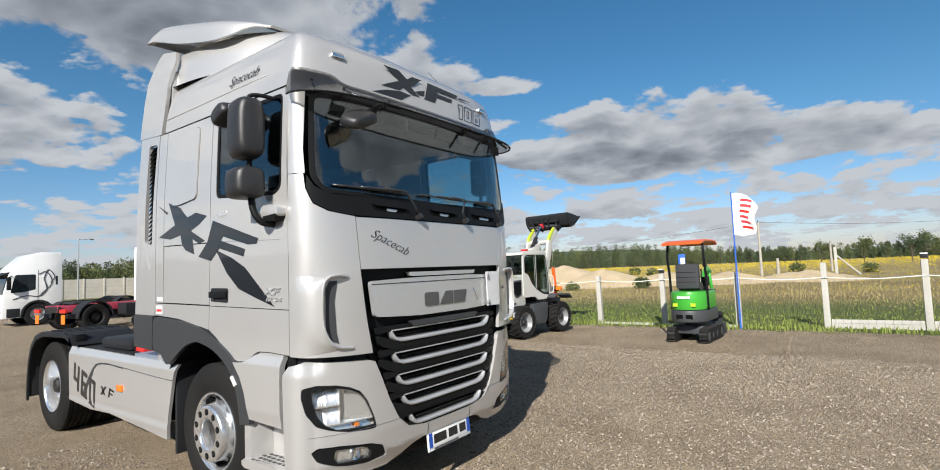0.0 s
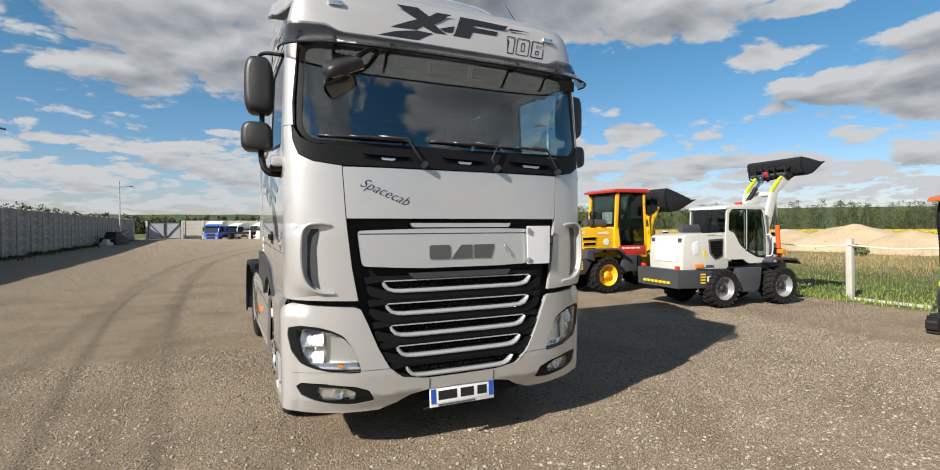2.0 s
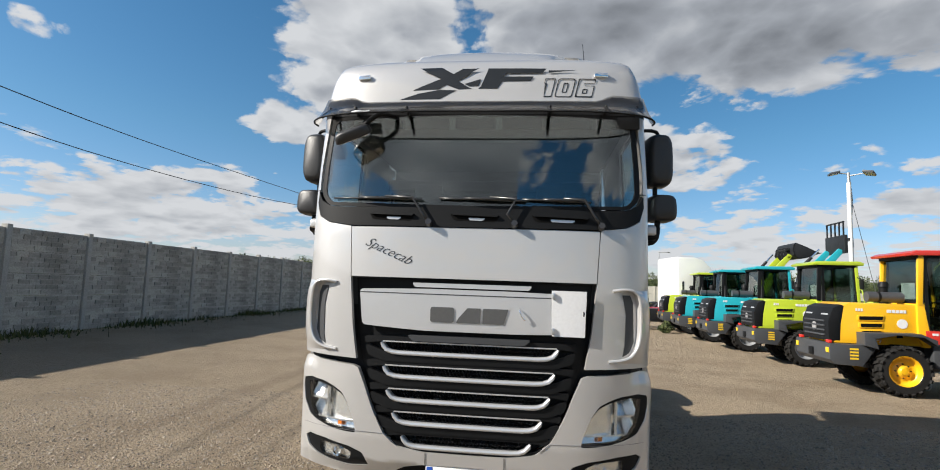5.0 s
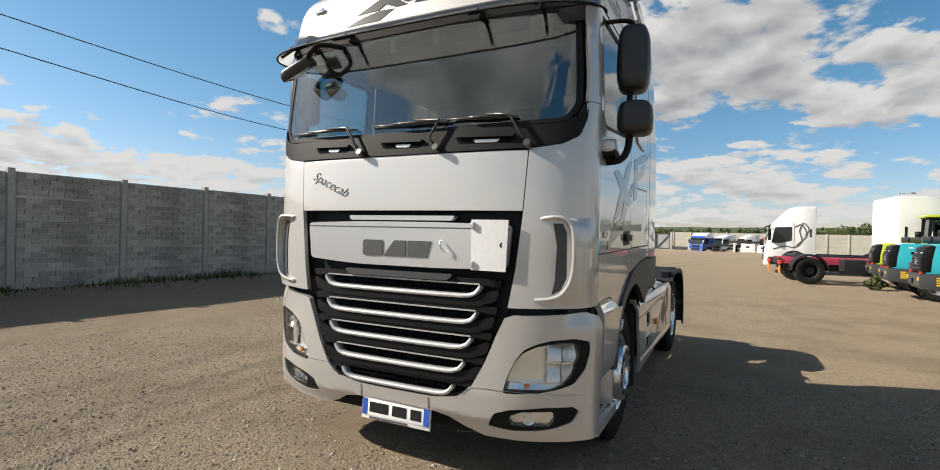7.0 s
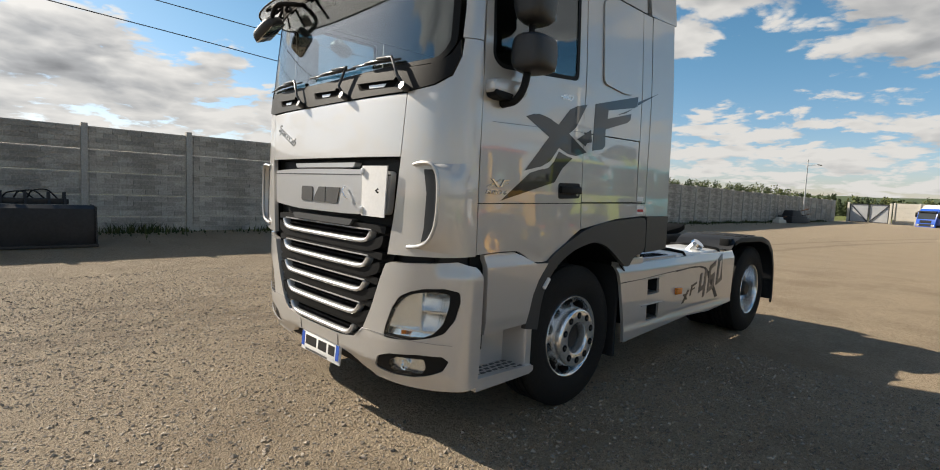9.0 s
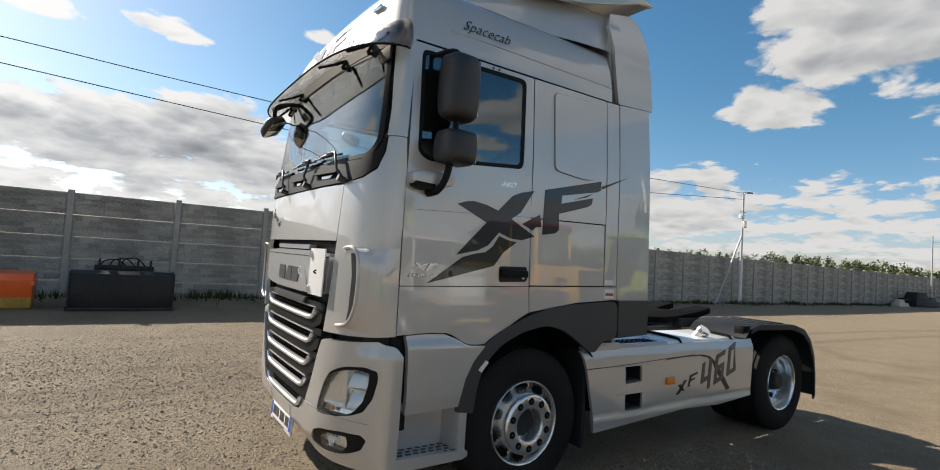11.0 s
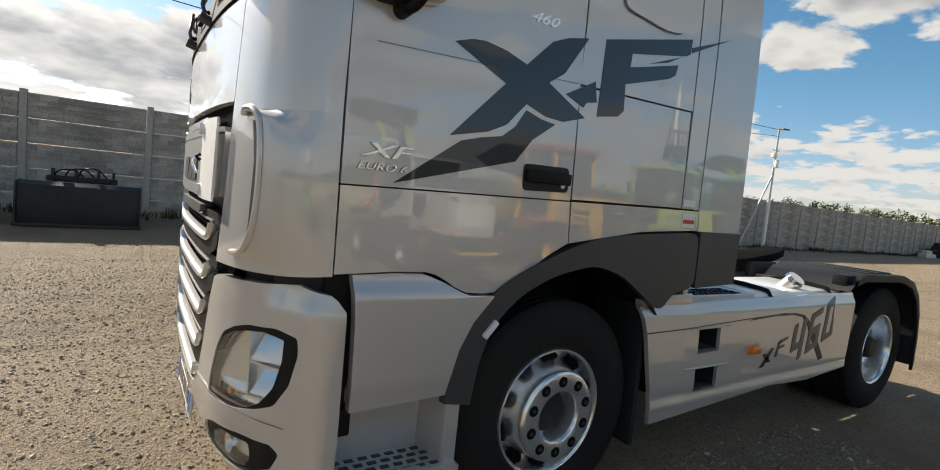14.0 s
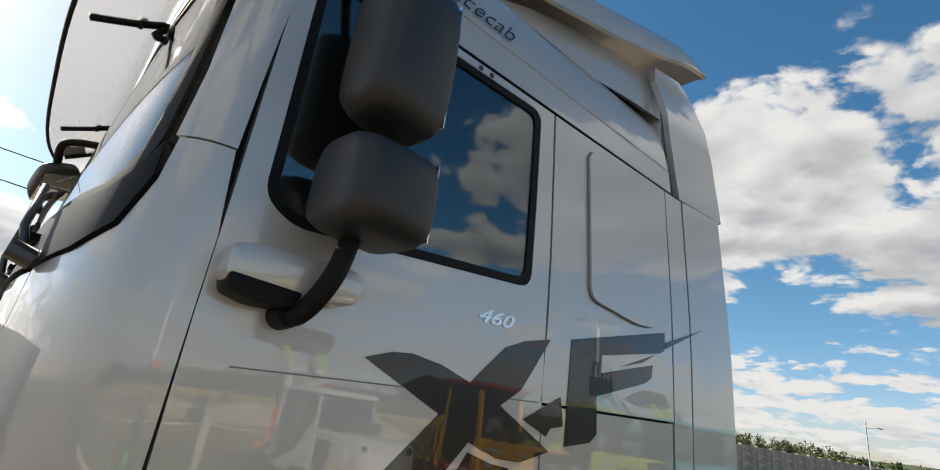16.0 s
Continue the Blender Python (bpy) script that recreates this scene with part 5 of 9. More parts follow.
    outer, inner = rounded([(0.0, 0.0), (0.125, 0.0), (0.125, 0.145), (0.0, 0.145)], 0.02), rounded([(0.045, 0.035), (0.08, 0.035), (0.08, 0.11), (0.045, 0.11)], 0.008)
    six = rounded([(0.0, 0.0), (0.125, 0.0), (0.125, 0.092), (0.046, 0.092), (0.046, 0.11), (0.125, 0.11), (0.125, 0.145), (0.0, 0.145)], 0.012)
    for x0, loop in ((0.45, one), (0.545, outer), (0.545, inner), (0.69, six), (0.69, [(0.045, 0.03), (0.08, 0.03), (0.08, 0.064), (0.045, 0.064)])):
        panel("digit_outline", slanted(loop, x0), DECAL, deco, [slanted(rim_of(loop, 0.006), x0)], off=0.0025, thick=0.002)


build_roof()


def build_visor():
    visor = new("sun_visor")
    visor.parent = truck
    tagged(visor, "smoked translucent sun visor over the windscreen")

    def where(u, v, off):
        k = v
        z = 3.01 + 0.045 * ease(0.40, 0.52, abs(u)) * (1 - k) - 0.155 * k - 0.012 * math.cos(u * 1.5)
        p = cab(u, min(z, 3.2), 0.012 + 0.03 * k + 0.19 * k * k * (1 - 1.1 * abs(u) ** 3) + off)
        p.z = z
        return p
    pts, faces = filled([(-0.92, 0.0), (0.92, 0.0), (0.955, 0.2), (0.955, 0.8), (0.93, 1.0), (-0.93, 1.0), (-0.955, 0.8), (-0.955, 0.2)], (), steps_between(-0.95, 0.95, 0.04), [0.2, 0.4, 0.6, 0.8])
    faces = [f[::-1] for f in faces]
    skin("visor_sheet", pts, faces, where, 0.0, -0.006, VISOR, visor)
    rim = [where(-0.93 + 1.86 * i / 50, 1.0, -0.002) for i in range(51)]
    part("visor_edge", pipe(rim, 0.007, 6), BLACK, visor)
    for u in (-0.70, -0.45, -0.18, 0.18, 0.45, 0.70):
        a, b = where(u, 0.55, -0.012), where(u, 0.92, -0.012)
        foot = cab(u, 2.90, 0.0)
        part("visor_arm", pipe(smooth_path([b, a, where(u, 0.3, -0.03), foot + Vector((0, -0.03, 0)), foot], 3), 0.012, 6), BLACK, visor)
        part("visor_bolt", rod(a + Vector((0, -0.004, -0.012)), a + Vector((0, 0.0, 0.022)), 0.012, n=8), BLACK, visor)
    # black header trim behind the sheet
    pts, faces = filled([(-0.945, 0.0), (0.945, 0.0), (0.945, 1.0), (-0.945, 1.0)], (), steps_between(-0.92, 0.92, 0.04), [0.5])

    def header(u, v, off):
        return cab(u, 2.995 + 0.04 * ease(0.40, 0.52, abs(u)) - v * (0.095 + 0.04 * ease(0.40, 0.52, abs(u))), 0.004 + off)
    skin("header_trim", pts, [f[::-1] for f in faces], header, 0.0, -0.003, SOFT_BLACK, visor)
    # dealer's strip
    pts, faces = filled([(-0.45, 0.62), (-0.345, 0.62), (-0.345, 0.90), (-0.45, 0.90)], (), [-0.4], [])
    faces = [f[::-1] for f in faces]
    strip = skin("visor_sticker", pts, faces, where, 0.004, -0.002, WHITE_PLASTIC, visor)
    for a, b in ((-0.442, -0.428), (-0.418, -0.392), (-0.385, -0.352)):
        p2, f2 = filled([(a, 0.70), (b, 0.70), (b, 0.82), (a, 0.82)])
        skin("sticker_bar", p2, [f[::-1] for f in f2], where, 0.0065, -0.001, DECAL_GREY, strip)


build_visor()


MIRROR_SHELL = material("mirror_shell", (0.02, 0.02, 0.021), 0.42, 0, 0.15, 500, 0.12)
MIRROR_FACE = material("mirror_face", (0.75, 0.76, 0.77), 0.03, 1.0, 0.01)


def mirror_body(size, centre, turn, name, parent, s):
    """A rounded shell, bulging forwards, with a glass to the rear."""
    bm = bmesh.new()
    w, d, h = size
    n, rows = 28, []
    for j, (k, y) in enumerate(((0.55, -0.5), (0.80, -0.45), (0.94, -0.28), (1.0, 0.0), (1.0, 0.42), (0.93, 0.5))):
        ring = []
        for i in range(n):
            a = 2 * math.pi * i / n
            c, q = math.cos(a), math.sin(a)
            x = math.copysign(abs(c) ** 0.5, c) * w / 2 * k * (1.0 - 0.10 * max(0.0, q))
            z = math.copysign(abs(q) ** 0.5, q) * h / 2 * (k * 0.5 + 0.5 if k < 1 else 1)
            ring.append(bm.verts.new(Matrix.Translation(centre) @ turn @ Vector((x, y * d, z))))
        rows.append(ring)
    for a, b in zip(rows, rows[1:]):
        for i in range(n):
            bm.faces.new((a[i], a[(i + 1) % n], b[(i + 1) % n], b[i]))
    bm.faces.new(rows[0])
    bm.faces.new(rows[-1][::-1])
    bmesh.ops.recalc_face_normals(bm, faces=bm.faces[:])
    shell = part(name, bm, MIRROR_SHELL, parent, sharp=60)
    part("mirror_glass", box((-w * 0.42, d * 0.5, -h * 0.43), (w * 0.42, d * 0.5 + 0.004, h * 0.43), 0.012, m=Matrix.Translation(centre) @ turn), MIRROR_FACE, shell)


def build_mirrors(s):
    mir = new("side_mirrors")
    mir.parent = truck
    tagged(mir, "black door mirrors, tall over square, on a bent arm")
    x = s * 1.36
    turn = pose(0, 0, 0, 0, 0, s * 8)
    mirror_body((0.20, 0.19, 0.405), Vector((x, 0.515, 2.658)), turn, "tall_mirror", mir, s)
    mirror_body((0.215, 0.19, 0.205), Vector((x + s * 0.018, 0.505, 2.29)), turn, "wide_mirror", mir, s)
    part("mirror_link", rod((x - s * 0.02, 0.53, 2.36), (x - s * 0.02, 0.53, 2.46), 0.018), BLACK, mir)
    part("mirror_arm", pipe(smooth_path([(x - s * 0.01, 0.50, 2.20), (x - s * 0.014, 0.485, 2.12), (x - s * 0.03, 0.465, 2.062), (x - s * 0.06, 0.45, 2.03), (s * 1.27, 0.44, 2.028)], 5), 0.022, 10), BLACK, mir)
    part("mirror_arm", pipe(smooth_path([(x, 0.52, 2.83), (x - s * 0.01, 0.50, 2.875), (x - s * 0.06, 0.47, 2.885), (s * 1.205, 0.42, 2.87)], 5), 0.014, 8), BLACK, mir)
    part("mirror_bracket", prism(rounded([(0.295, 2.13), (0.34, 2.145), (0.55, 2.15), (0.59, 2.135), (0.575, 2.075), (0.47, 2.055), (0.32, 2.055), (0.295, 2.07)], 0.022), 0, s * 1.222, s * 1.30, 0.02), SILVER, mir)
    part("mirror_boot", prism(rounded([(0.302, 2.078), (0.45, 2.07), (0.43, 2.035), (0.36, 2.033), (0.31, 2.045)], 0.012), 0, s * 1.224, s * 1.304, 0.012), BLACK, mir)
    part("arm_foot", rod((s * 1.222, 0.44, 2.028), (s * 1.285, 0.44, 2.028), 0.03, 0.026, n=14), BLACK, mir)


build_mirrors(1)
build_mirrors(-1)
front_mirror = new("front_mirror")
front_mirror.parent = truck
tagged(front_mirror, "black front mirror hanging from a bent arm")
mirror_body((0.27, 0.075, 0.17), Vector((-0.88, -0.03, 2.715)), pose(0, 0, 0, -66, -24, 8), "mirror_shell", front_mirror, 1)
part("mirror_arm", pipe(smooth_path([(-0.60, 0.12, 2.875), (-0.64, 0.0, 2.86), (-0.70, -0.05, 2.84), (-0.80, -0.04, 2.765)], 5), 0.018, 8), BLACK, front_mirror)
kerb_mirror = new("kerb_mirror")
kerb_mirror.parent = truck
tagged(kerb_mirror, "black kerb mirror above the door window")
mirror_body((0.20, 0.12, 0.10), Vector((-1.33, 0.86, 2.83)), pose(0, 0, 0, 0, -28, -90), "mirror_shell", kerb_mirror, 1)

# --- wipers and cowl details
def build_wipers():
    for blade, foot in (((-1.02, -0.36), (-0.30, 2.085)), ((-0.24, 0.36), (0.29, 2.085)), ((0.34, 0.80), (0.87, 2.085))):
        wip = new("wiper")
        wip.parent = truck
        tagged(wip, "black windscreen wiper with bare arm")
        pts = [cab(ux(blade[0] + (blade[1] - blade[0]) * t, 2.25), 2.262 - 0.012 * t, 0.022) for t in (0, 0.2, 0.4, 0.6, 0.8, 1.0)]
        part("wiper_blade", pipe(pts, 0.009, 6, flat=0.7), GLOSS_BLACK, wip)
        joint = cab(ux(blade[0] * 0.4 + blade[1] * 0.6, 2.25), 2.268, 0.045)
        base = cab(ux(foot[0], 2.1), foot[1], 0.03)
        knee = cab(ux(foot[0] - 0.05, 2.15), 2.15, 0.05)
        part("wiper_arm", pipe([base, knee, cab(ux(blade[1] * 0.9 + blade[0] * 0.1, 2.25), 2.262, 0.05), joint], 0.009, 8), GLOSS_BLACK, wip)
        carrier = [cab(ux(blade[0] + (blade[1] - blade[0]) * t, 2.25), 2.266 - 0.012 * t, 0.030 + 0.012 * math.sin(math.pi * (t - 0.3) / 0.55)) for t in (0.3, 0.42, 0.55, 0.7, 0.85)]
        part("blade_carrier", pipe(carrier, 0.010, 8, flat=0.7), GLOSS_BLACK, wip)
        part("wiper_pivot", rod(base + Vector((0, 0.02, -0.01)), base + Vector((0, -0.025, 0.005)), 0.022, n=10), GLOSS_BLACK, wip)
    for a, b in ((-0.74, -0.40), (-0.16, 0.19), (0.40, 0.80)):
        # flat near-black panel puts the grip recess's shade into its colour
        hole = rounded([(a, 2.155), (b, 2.145), (b - 0.03, 2.098), (a + 0.03, 2.105)], 0.02)
        panel("cowl_grip", front_poly(hole), RIM_HOLE, truck, off=0.0135, thick=0.003)
        # small silver strip low in each grip
        panel("grip_silver_strip", front_poly(rounded([(a + 0.13, 2.125), (b - 0.10, 2.122), (b - 0.12, 2.104), (a + 0.14, 2.107)], 0.008)), SILVER_TRIM, truck, off=0.0165, thick=0.002)
        panel("grip_bar", front_poly(rounded([(a + 0.01, 2.158), (b - 0.01, 2.148), (b - 0.02, 2.132), (a + 0.02, 2.142)], 0.006)), BLACK, truck, off=0.034, thick=0.03)
    # slanted script on the front panel
    def on_panel(a, b, off):
        x, z = -0.765 + 0.925 * a + 0.38 * b, 1.925 - 0.38 * a + 0.925 * b
        return cab(ux(x, z), z, off)
    words_on("script", "Spacecab", on_panel, DECAL, truck, 0.098, 0.55, -0.0012, 0.0065, 0.002)


build_wipers()

# --- wheels
def tyre(width, r0, r1, tread=True):
    prof = [(r0, 0.02), (r0 + 0.03, 0.0), (r0 + 0.10, -0.012 + 0.0), (r1 - 0.06, 0.0), (r1 - 0.015, 0.018), (r1, 0.035)]
    prof = [(r, -x) for r, x in prof]
    grooves = []
    for k in range(4):
        x = -(0.05 + (width - 0.1) * (k + 0.5) / 4)
        grooves += [(r1, x + 0.008), (r1 - 0.014, x + 0.006), (r1 - 0.014, x - 0.006), (r1, x - 0.008)]
    back = [(r, -width - x) for r, x in prof[::-1]]
    return prof + grooves + back


def road_wheel(parent, s, y, deep):
    """A tyre on a steel rim; x runs outwards from the outer face of the tyre."""
    w = new("wheel")
    w.parent = parent
    w.matrix_local = Matrix.Translation((s * (1.16 if deep else 1.15), y, 0.512)) @ (Matrix() if s > 0 else pose(0, 0, 0, 0, 0, 180))
    width = 0.31
    part("tyre", lathe(tyre(width, 0.288, 0.516), 56), RUBBER, w, "worn black road tyre")
    if not deep:
        prof = [(0.298, -0.012), (0.294, -0.004), (0.285, -0.006), (0.279, -0.022), (0.272, -0.055), (0.262, -0.085), (0.235, -0.082), (0.220, -0.03), (0.211, 0.034), (0.204, 0.046), (0.193, 0.05), (0.122, 0.05), (0.116, 0.046), (0.112, 0.02), (0.110, -0.05), (0.0, -0.05)]
        part("rim", lathe(prof, 48), RIM, w, sharp=60)
        part("hub_cap", lathe([(0.0, -0.012), (0.085, -0.016), (0.098, -0.03), (0.1, -0.05), (0.0, -0.05)], 28), STEEL_DARK, w)
        for k in range(10):
            a = 2 * math.pi * (k + 0.5) / 10
            c, q = math.cos(a), math.sin(a)
            part("nut_pocket", rod((0.038, 0.163 * c, 0.163 * q), (0.0515, 0.163 * c, 0.163 * q), 0.0245, n=16), RIM_HOLE, w)
            part("wheel_nut", rod((0.038, 0.163 * c, 0.163 * q), (0.0565, 0.163 * c, 0.163 * q), 0.0125, 0.010, n=6), STEEL_DARK, w)
            a = 2 * math.pi * k / 10
            m = pose(0, 0, 0, math.degrees(a), 0, 0) @ Matrix.Translation((-0.062, 0.0, 0.249)) @ pose(0, 0, 0, 0, -52, 0)
            bm = bmesh.new()
            bmesh.ops.create_cone(bm, cap_ends=True, segments=18, radius1=0.037, radius2=0.035, depth=0.03, matrix=m @ Matrix.Diagonal((0.85, 1.15, 1, 1)))
            part("hand_hole", bm, RIM_HOLE, w)
    else:
        prof = [(0.298, -0.012), (0.294, -0.003), (0.284, -0.006), (0.277, -0.03), (0.268, -0.10), (0.262, -0.16), (0.245, -0.175), (0.20, -0.172), (0.19, -0.165), (0.13, -0.165), (0.125, -0.15), (0.0, -0.15)]
        part("rim", lathe(prof, 48), RIM, w, sharp=60)
        part("hub", lathe([(0.0, -0.03), (0.07, -0.035), (0.085, -0.05), (0.10, -0.12), (0.13, -0.165), (0.0, -0.165)], 24), STEEL_DARK, w)
        for k in range(10):
            a = 2 * math.pi * k / 10
            c, q = math.cos(a), math.sin(a)
            part("wheel_nut", rod((-0.165, 0.165 * c, 0.165 * q), (-0.135, 0.165 * c, 0.165 * q), 0.016, 0.013, n=6), STEEL_DARK, w)
            a += 0.31
            part("hand_hole", rod((-0.176, 0.225 * math.cos(a), 0.225 * math.sin(a)), (-0.170, 0.225 * math.cos(a), 0.225 * math.sin(a)), 0.03, n=16), RIM_HOLE, w)
        part("inner_tyre", lathe([(r, x - width - 0.02) for r, x in tyre(width, 0.288, 0.516)], 40), RUBBER, w)
    return w


FRONT_AXLE, REAR_AXLE = 1.385, 5.03
for s in (1, -1):
    road_wheel(truck, s, FRONT_AXLE, False)
    road_wheel(truck, s, REAR_AXLE, True)

# --- frame and running gear
for x in (-0.38, 0.38):
    part("frame_rail", box((x - 0.035, 0.5, 0.78), (x + 0.035, 5.75, 1.04), 0.008), SOFT_BLACK, truck)
for y in (2.4, 3.6, 4.3, 5.7):
    part("cross_member", box((-0.36, y - 0.04, 0.82), (0.36, y + 0.04, 1.0), 0.01), SOFT_BLACK, truck)
part("front_axle", box((-0.95, FRONT_AXLE - 0.06, 0.42), (0.95, FRONT_AXLE + 0.06, 0.56), 0.02), STEEL_DARK, truck)
part("rear_axle", rod((-0.95, REAR_AXLE, 0.5), (0.95, REAR_AXLE, 0.5), 0.13, n=16), STEEL_DARK, truck)
part("engine_block", box((-0.45, 0.45, 0.45), (0.45, 2.3, 1.2), 0.06), STEEL_DARK, truck)
part("gearbox", box((-0.3, 2.3, 0.5), (0.3, 3.2, 0.95), 0.06), STEEL_DARK, truck)
for s in (1, -1):
    # arch liner; its black inner disc is added to darken the void
    liner = lathe([(0.0, -0.53), (0.655, -0.53), (0.655, 0.0), (0.67, 0.0), (0.67, -0.55), (0.0, -0.55)], 40, m=Matrix.Translation((s * 1.2, FRONT_AXLE + 0.06, 0.555)) @ (Matrix() if s > 0 else pose(0, 0, 0, 0, 0, 180)))
    bmesh.ops.bisect_plane(liner, geom=liner.verts[:] + liner.edges[:] + liner.faces[:], plane_co=(0, 0, 0.5), plane_no=(0, 0, -1), clear_outer=True)
    part("inner_arch", liner, BLACK, truck)
    part("mud_flap", box((s * 0.82 if s > 0 else -1.165, 1.93, 0.26), (1.165 if s > 0 else -0.82, 1.965, 1.05), 0.008), SOFT_BLACK, truck)

# fifth wheel coupling
m5 = Matrix.Translation((0, 4.42, 1.13)) @ pose(0, 0, 0, 7)
plate5 = [(0.42 * math.cos(a), 0.46 * math.sin(a)) for a in (math.pi * 2 * k / 28 + 0.3 for k in range(25))]
plate5 = [(-0.42, -0.2), (-0.36, -0.38), (-0.2, -0.46), (0.2, -0.46), (0.36, -0.38), (0.42, -0.2), (0.42, 0.25), (0.36, 0.5), (0.16, 0.52), (0.10, 0.1), (0.0, 0.04), (-0.10, 0.1), (-0.16, 0.52), (-0.36, 0.5), (-0.42, 0.25)]
part("coupling_plate", prism(plate5, 2, -0.02, 0.05, 0.008, m=m5), RIM_HOLE, truck, "greasy black coupling plate")
for x in (-0.4, 0.4):
    part("coupling_stand", box((x - 0.06, 4.2, 1.0), (x + 0.06, 4.65, 1.13), 0.02), STEEL_DARK, truck)
part("catwalk", box((-0.36, 2.65, 1.06), (0.36, 3.6, 1.09), 0.005), STEEL_DARK, truck)
for k in range(9):
    part("catwalk_slat", box((-0.36, 2.68 + 0.1 * k, 1.09), (0.36, 2.72 + 0.1 * k, 1.105), 0.003), ALU, truck)
for i, x in enumerate((-0.25, -0.1, 0.08, 0.22)):
    pts = [(x, 2.33, 1.9 - 0.1 * i), (x + 0.02, 2.55, 1.5), (x + 0.05, 2.8, 1.22), (x - 0.05, 3.1, 1.14), (x, 3.35 + 0.1 * i, 1.16)]
    part("air_line", pipe(smooth_path(pts, 5), 0.012, 6), [RED, BLACK, BLACK, STEEL_DARK][i], truck)
part("exhaust_box", box((-1.1, 2.2, 0.45), (-0.45, 2.95, 0.95), 0.06), ALU, truck)

# --- side fairings over tank and boxes
def fairing(s):
    f = new("side_fairing")
    f.parent = truck
    tagged(f, "silver side skirt with dark number decal")
    outline_f = [(1.865, 0.995), (1.92, 0.86), (2.0, 0.55), (2.03, 0.37), (2.23, 0.382), (3.2, 0.44), (3.7, 0.42), (4.28, 0.458), (4.315, 1.018), (3.2, 1.01)]
    holes = [[(2.36, 0.855), (2.565, 0.857), (2.575, 0.725), (2.37, 0.718)], [(2.37, 0.632), (2.585, 0.637), (2.588, 0.504), (2.38, 0.50)]] if s > 0 else []

    def where(y, z, off):
        x = 1.205 - 0.035 * ease(0.93, 1.03, z) - 0.02 * ease(0.56, 0.36, z) + 0.012 * ease(0.50, 0.47, z) + off
        return Vector((s * x, y, z))
    pts, faces = filled(outline_f, holes, steps_between(1.8, 4.4, 0.4), [0.44, 0.48, 0.52, 0.56, 0.90, 0.93, 0.955, 0.98])
    if s < 0:
        faces = [q[::-1] for q in faces]
    skin("skirt", pts, faces, where, 0.0, 0.025, SILVER, f)
    # recess faces are coloured near black: the holes' shade is in the paint
    for h in holes:
        y0, y1, z0, z1 = h[0][0], h[1][0], h[2][1], h[0][1]
        part("foot_hole", box((1.02, y0 - 0.01, z0 - 0.01), (1.06, y1 + 0.02, z1 + 0.01)), SOFT_BLACK, f)
        part("foot_tread", box((1.03, y0, z0 - 0.004), (1.19, y1 + 0.01, z0 + 0.012), 0.003), DARK_GREY, f)
        part("hole_side", box((1.05, y1, z0), (1.185, y1 + 0.014, z1)), SOFT_BLACK, f)
        part("hole_lid", box((1.2, y0 - 0.1, z1 + 0.004), (1.214, y1 + 0.09, z1 + 0.012), 0.003), SILVER, f)

    def seam(points, r=0.004):
        part("skirt_seam", pipe([where(y, z, 0.001) for y, z in points], r, 5), DARK_GREY, f)
    seam([(1.92, 0.862), (2.25, 0.868), (2.9, 0.895), (3.3, 0.91)], 0.003)
    # the swept groove in front of the number, drawn as a flat dark strip
    sweep = [(2.9, 0.893), (3.2, 0.908), (3.42, 0.905), (3.54, 0.885), (3.62, 0.84), (3.70, 0.77), (3.80, 0.67), (3.90, 0.56)]
    pp, ff = filled([*sweep, *[(y - 0.035 - 0.03 * (i > 4), z - 0.012) for i, (y, z) in enumerate(sweep)][::-1]])
    skin("swept_groove", pp, ff if s > 0 else [q[::-1] for q in ff], where, 0.002, 0.002, DARK_GREY, f)
    ind = Matrix.Translation((s * 1.21, 2.945, 0.703))
    part("side_indicator", box((-0.015, -0.055, -0.03), (0.02, 0.055, 0.03), 0.01, m=ind), AMBER, f)
    # number on the skirt, in tall square digits that climb to the rear
    def num(a, b, off):
        y = 3.40 + a if s > 0 else 4.16 - a
        return where(y, (0.545 if s > 0 else 0.60) + b + (0.30 * a if s > 0 else -0.27 * a), off)
    four = [(0.0, 0.27), (0.0, 0.085), (0.11, 0.085), (0.11, 0.0), (0.16, 0.0), (0.16, 0.27), (0.11, 0.27), (0.11, 0.13), (0.05, 0.13), (0.05, 0.27)]
    six = [(0.0, 0.0), (0.16, 0.0), (0.16, 0.16), (0.05, 0.16), (0.05, 0.225), (0.16, 0.225), (0.16, 0.27), (0.0, 0.27)]
    nought = [(0.0, 0.0), (0.16, 0.0), (0.16, 0.27), (0.0, 0.27)]
    for x0, loop, hole in ((0.0, four, None), (0.215, six, [(0.05, 0.045), (0.11, 0.045), (0.11, 0.115), (0.05, 0.115)]), (0.43, nought, [(0.05, 0.045), (0.11, 0.045), (0.11, 0.225), (0.05, 0.225)])):
        lean = lambda pts: [(x0 + a + 0.10 * b, b) for a, b in pts]
        pp, ff = filled(lean(rounded(loop, 0.012, 2)), [lean(hole)] if hole else [])
        skin("skirt_digit", pp, ff, num, 0.003, 0.002, DECAL_GREY if s > 0 else DECAL, f)
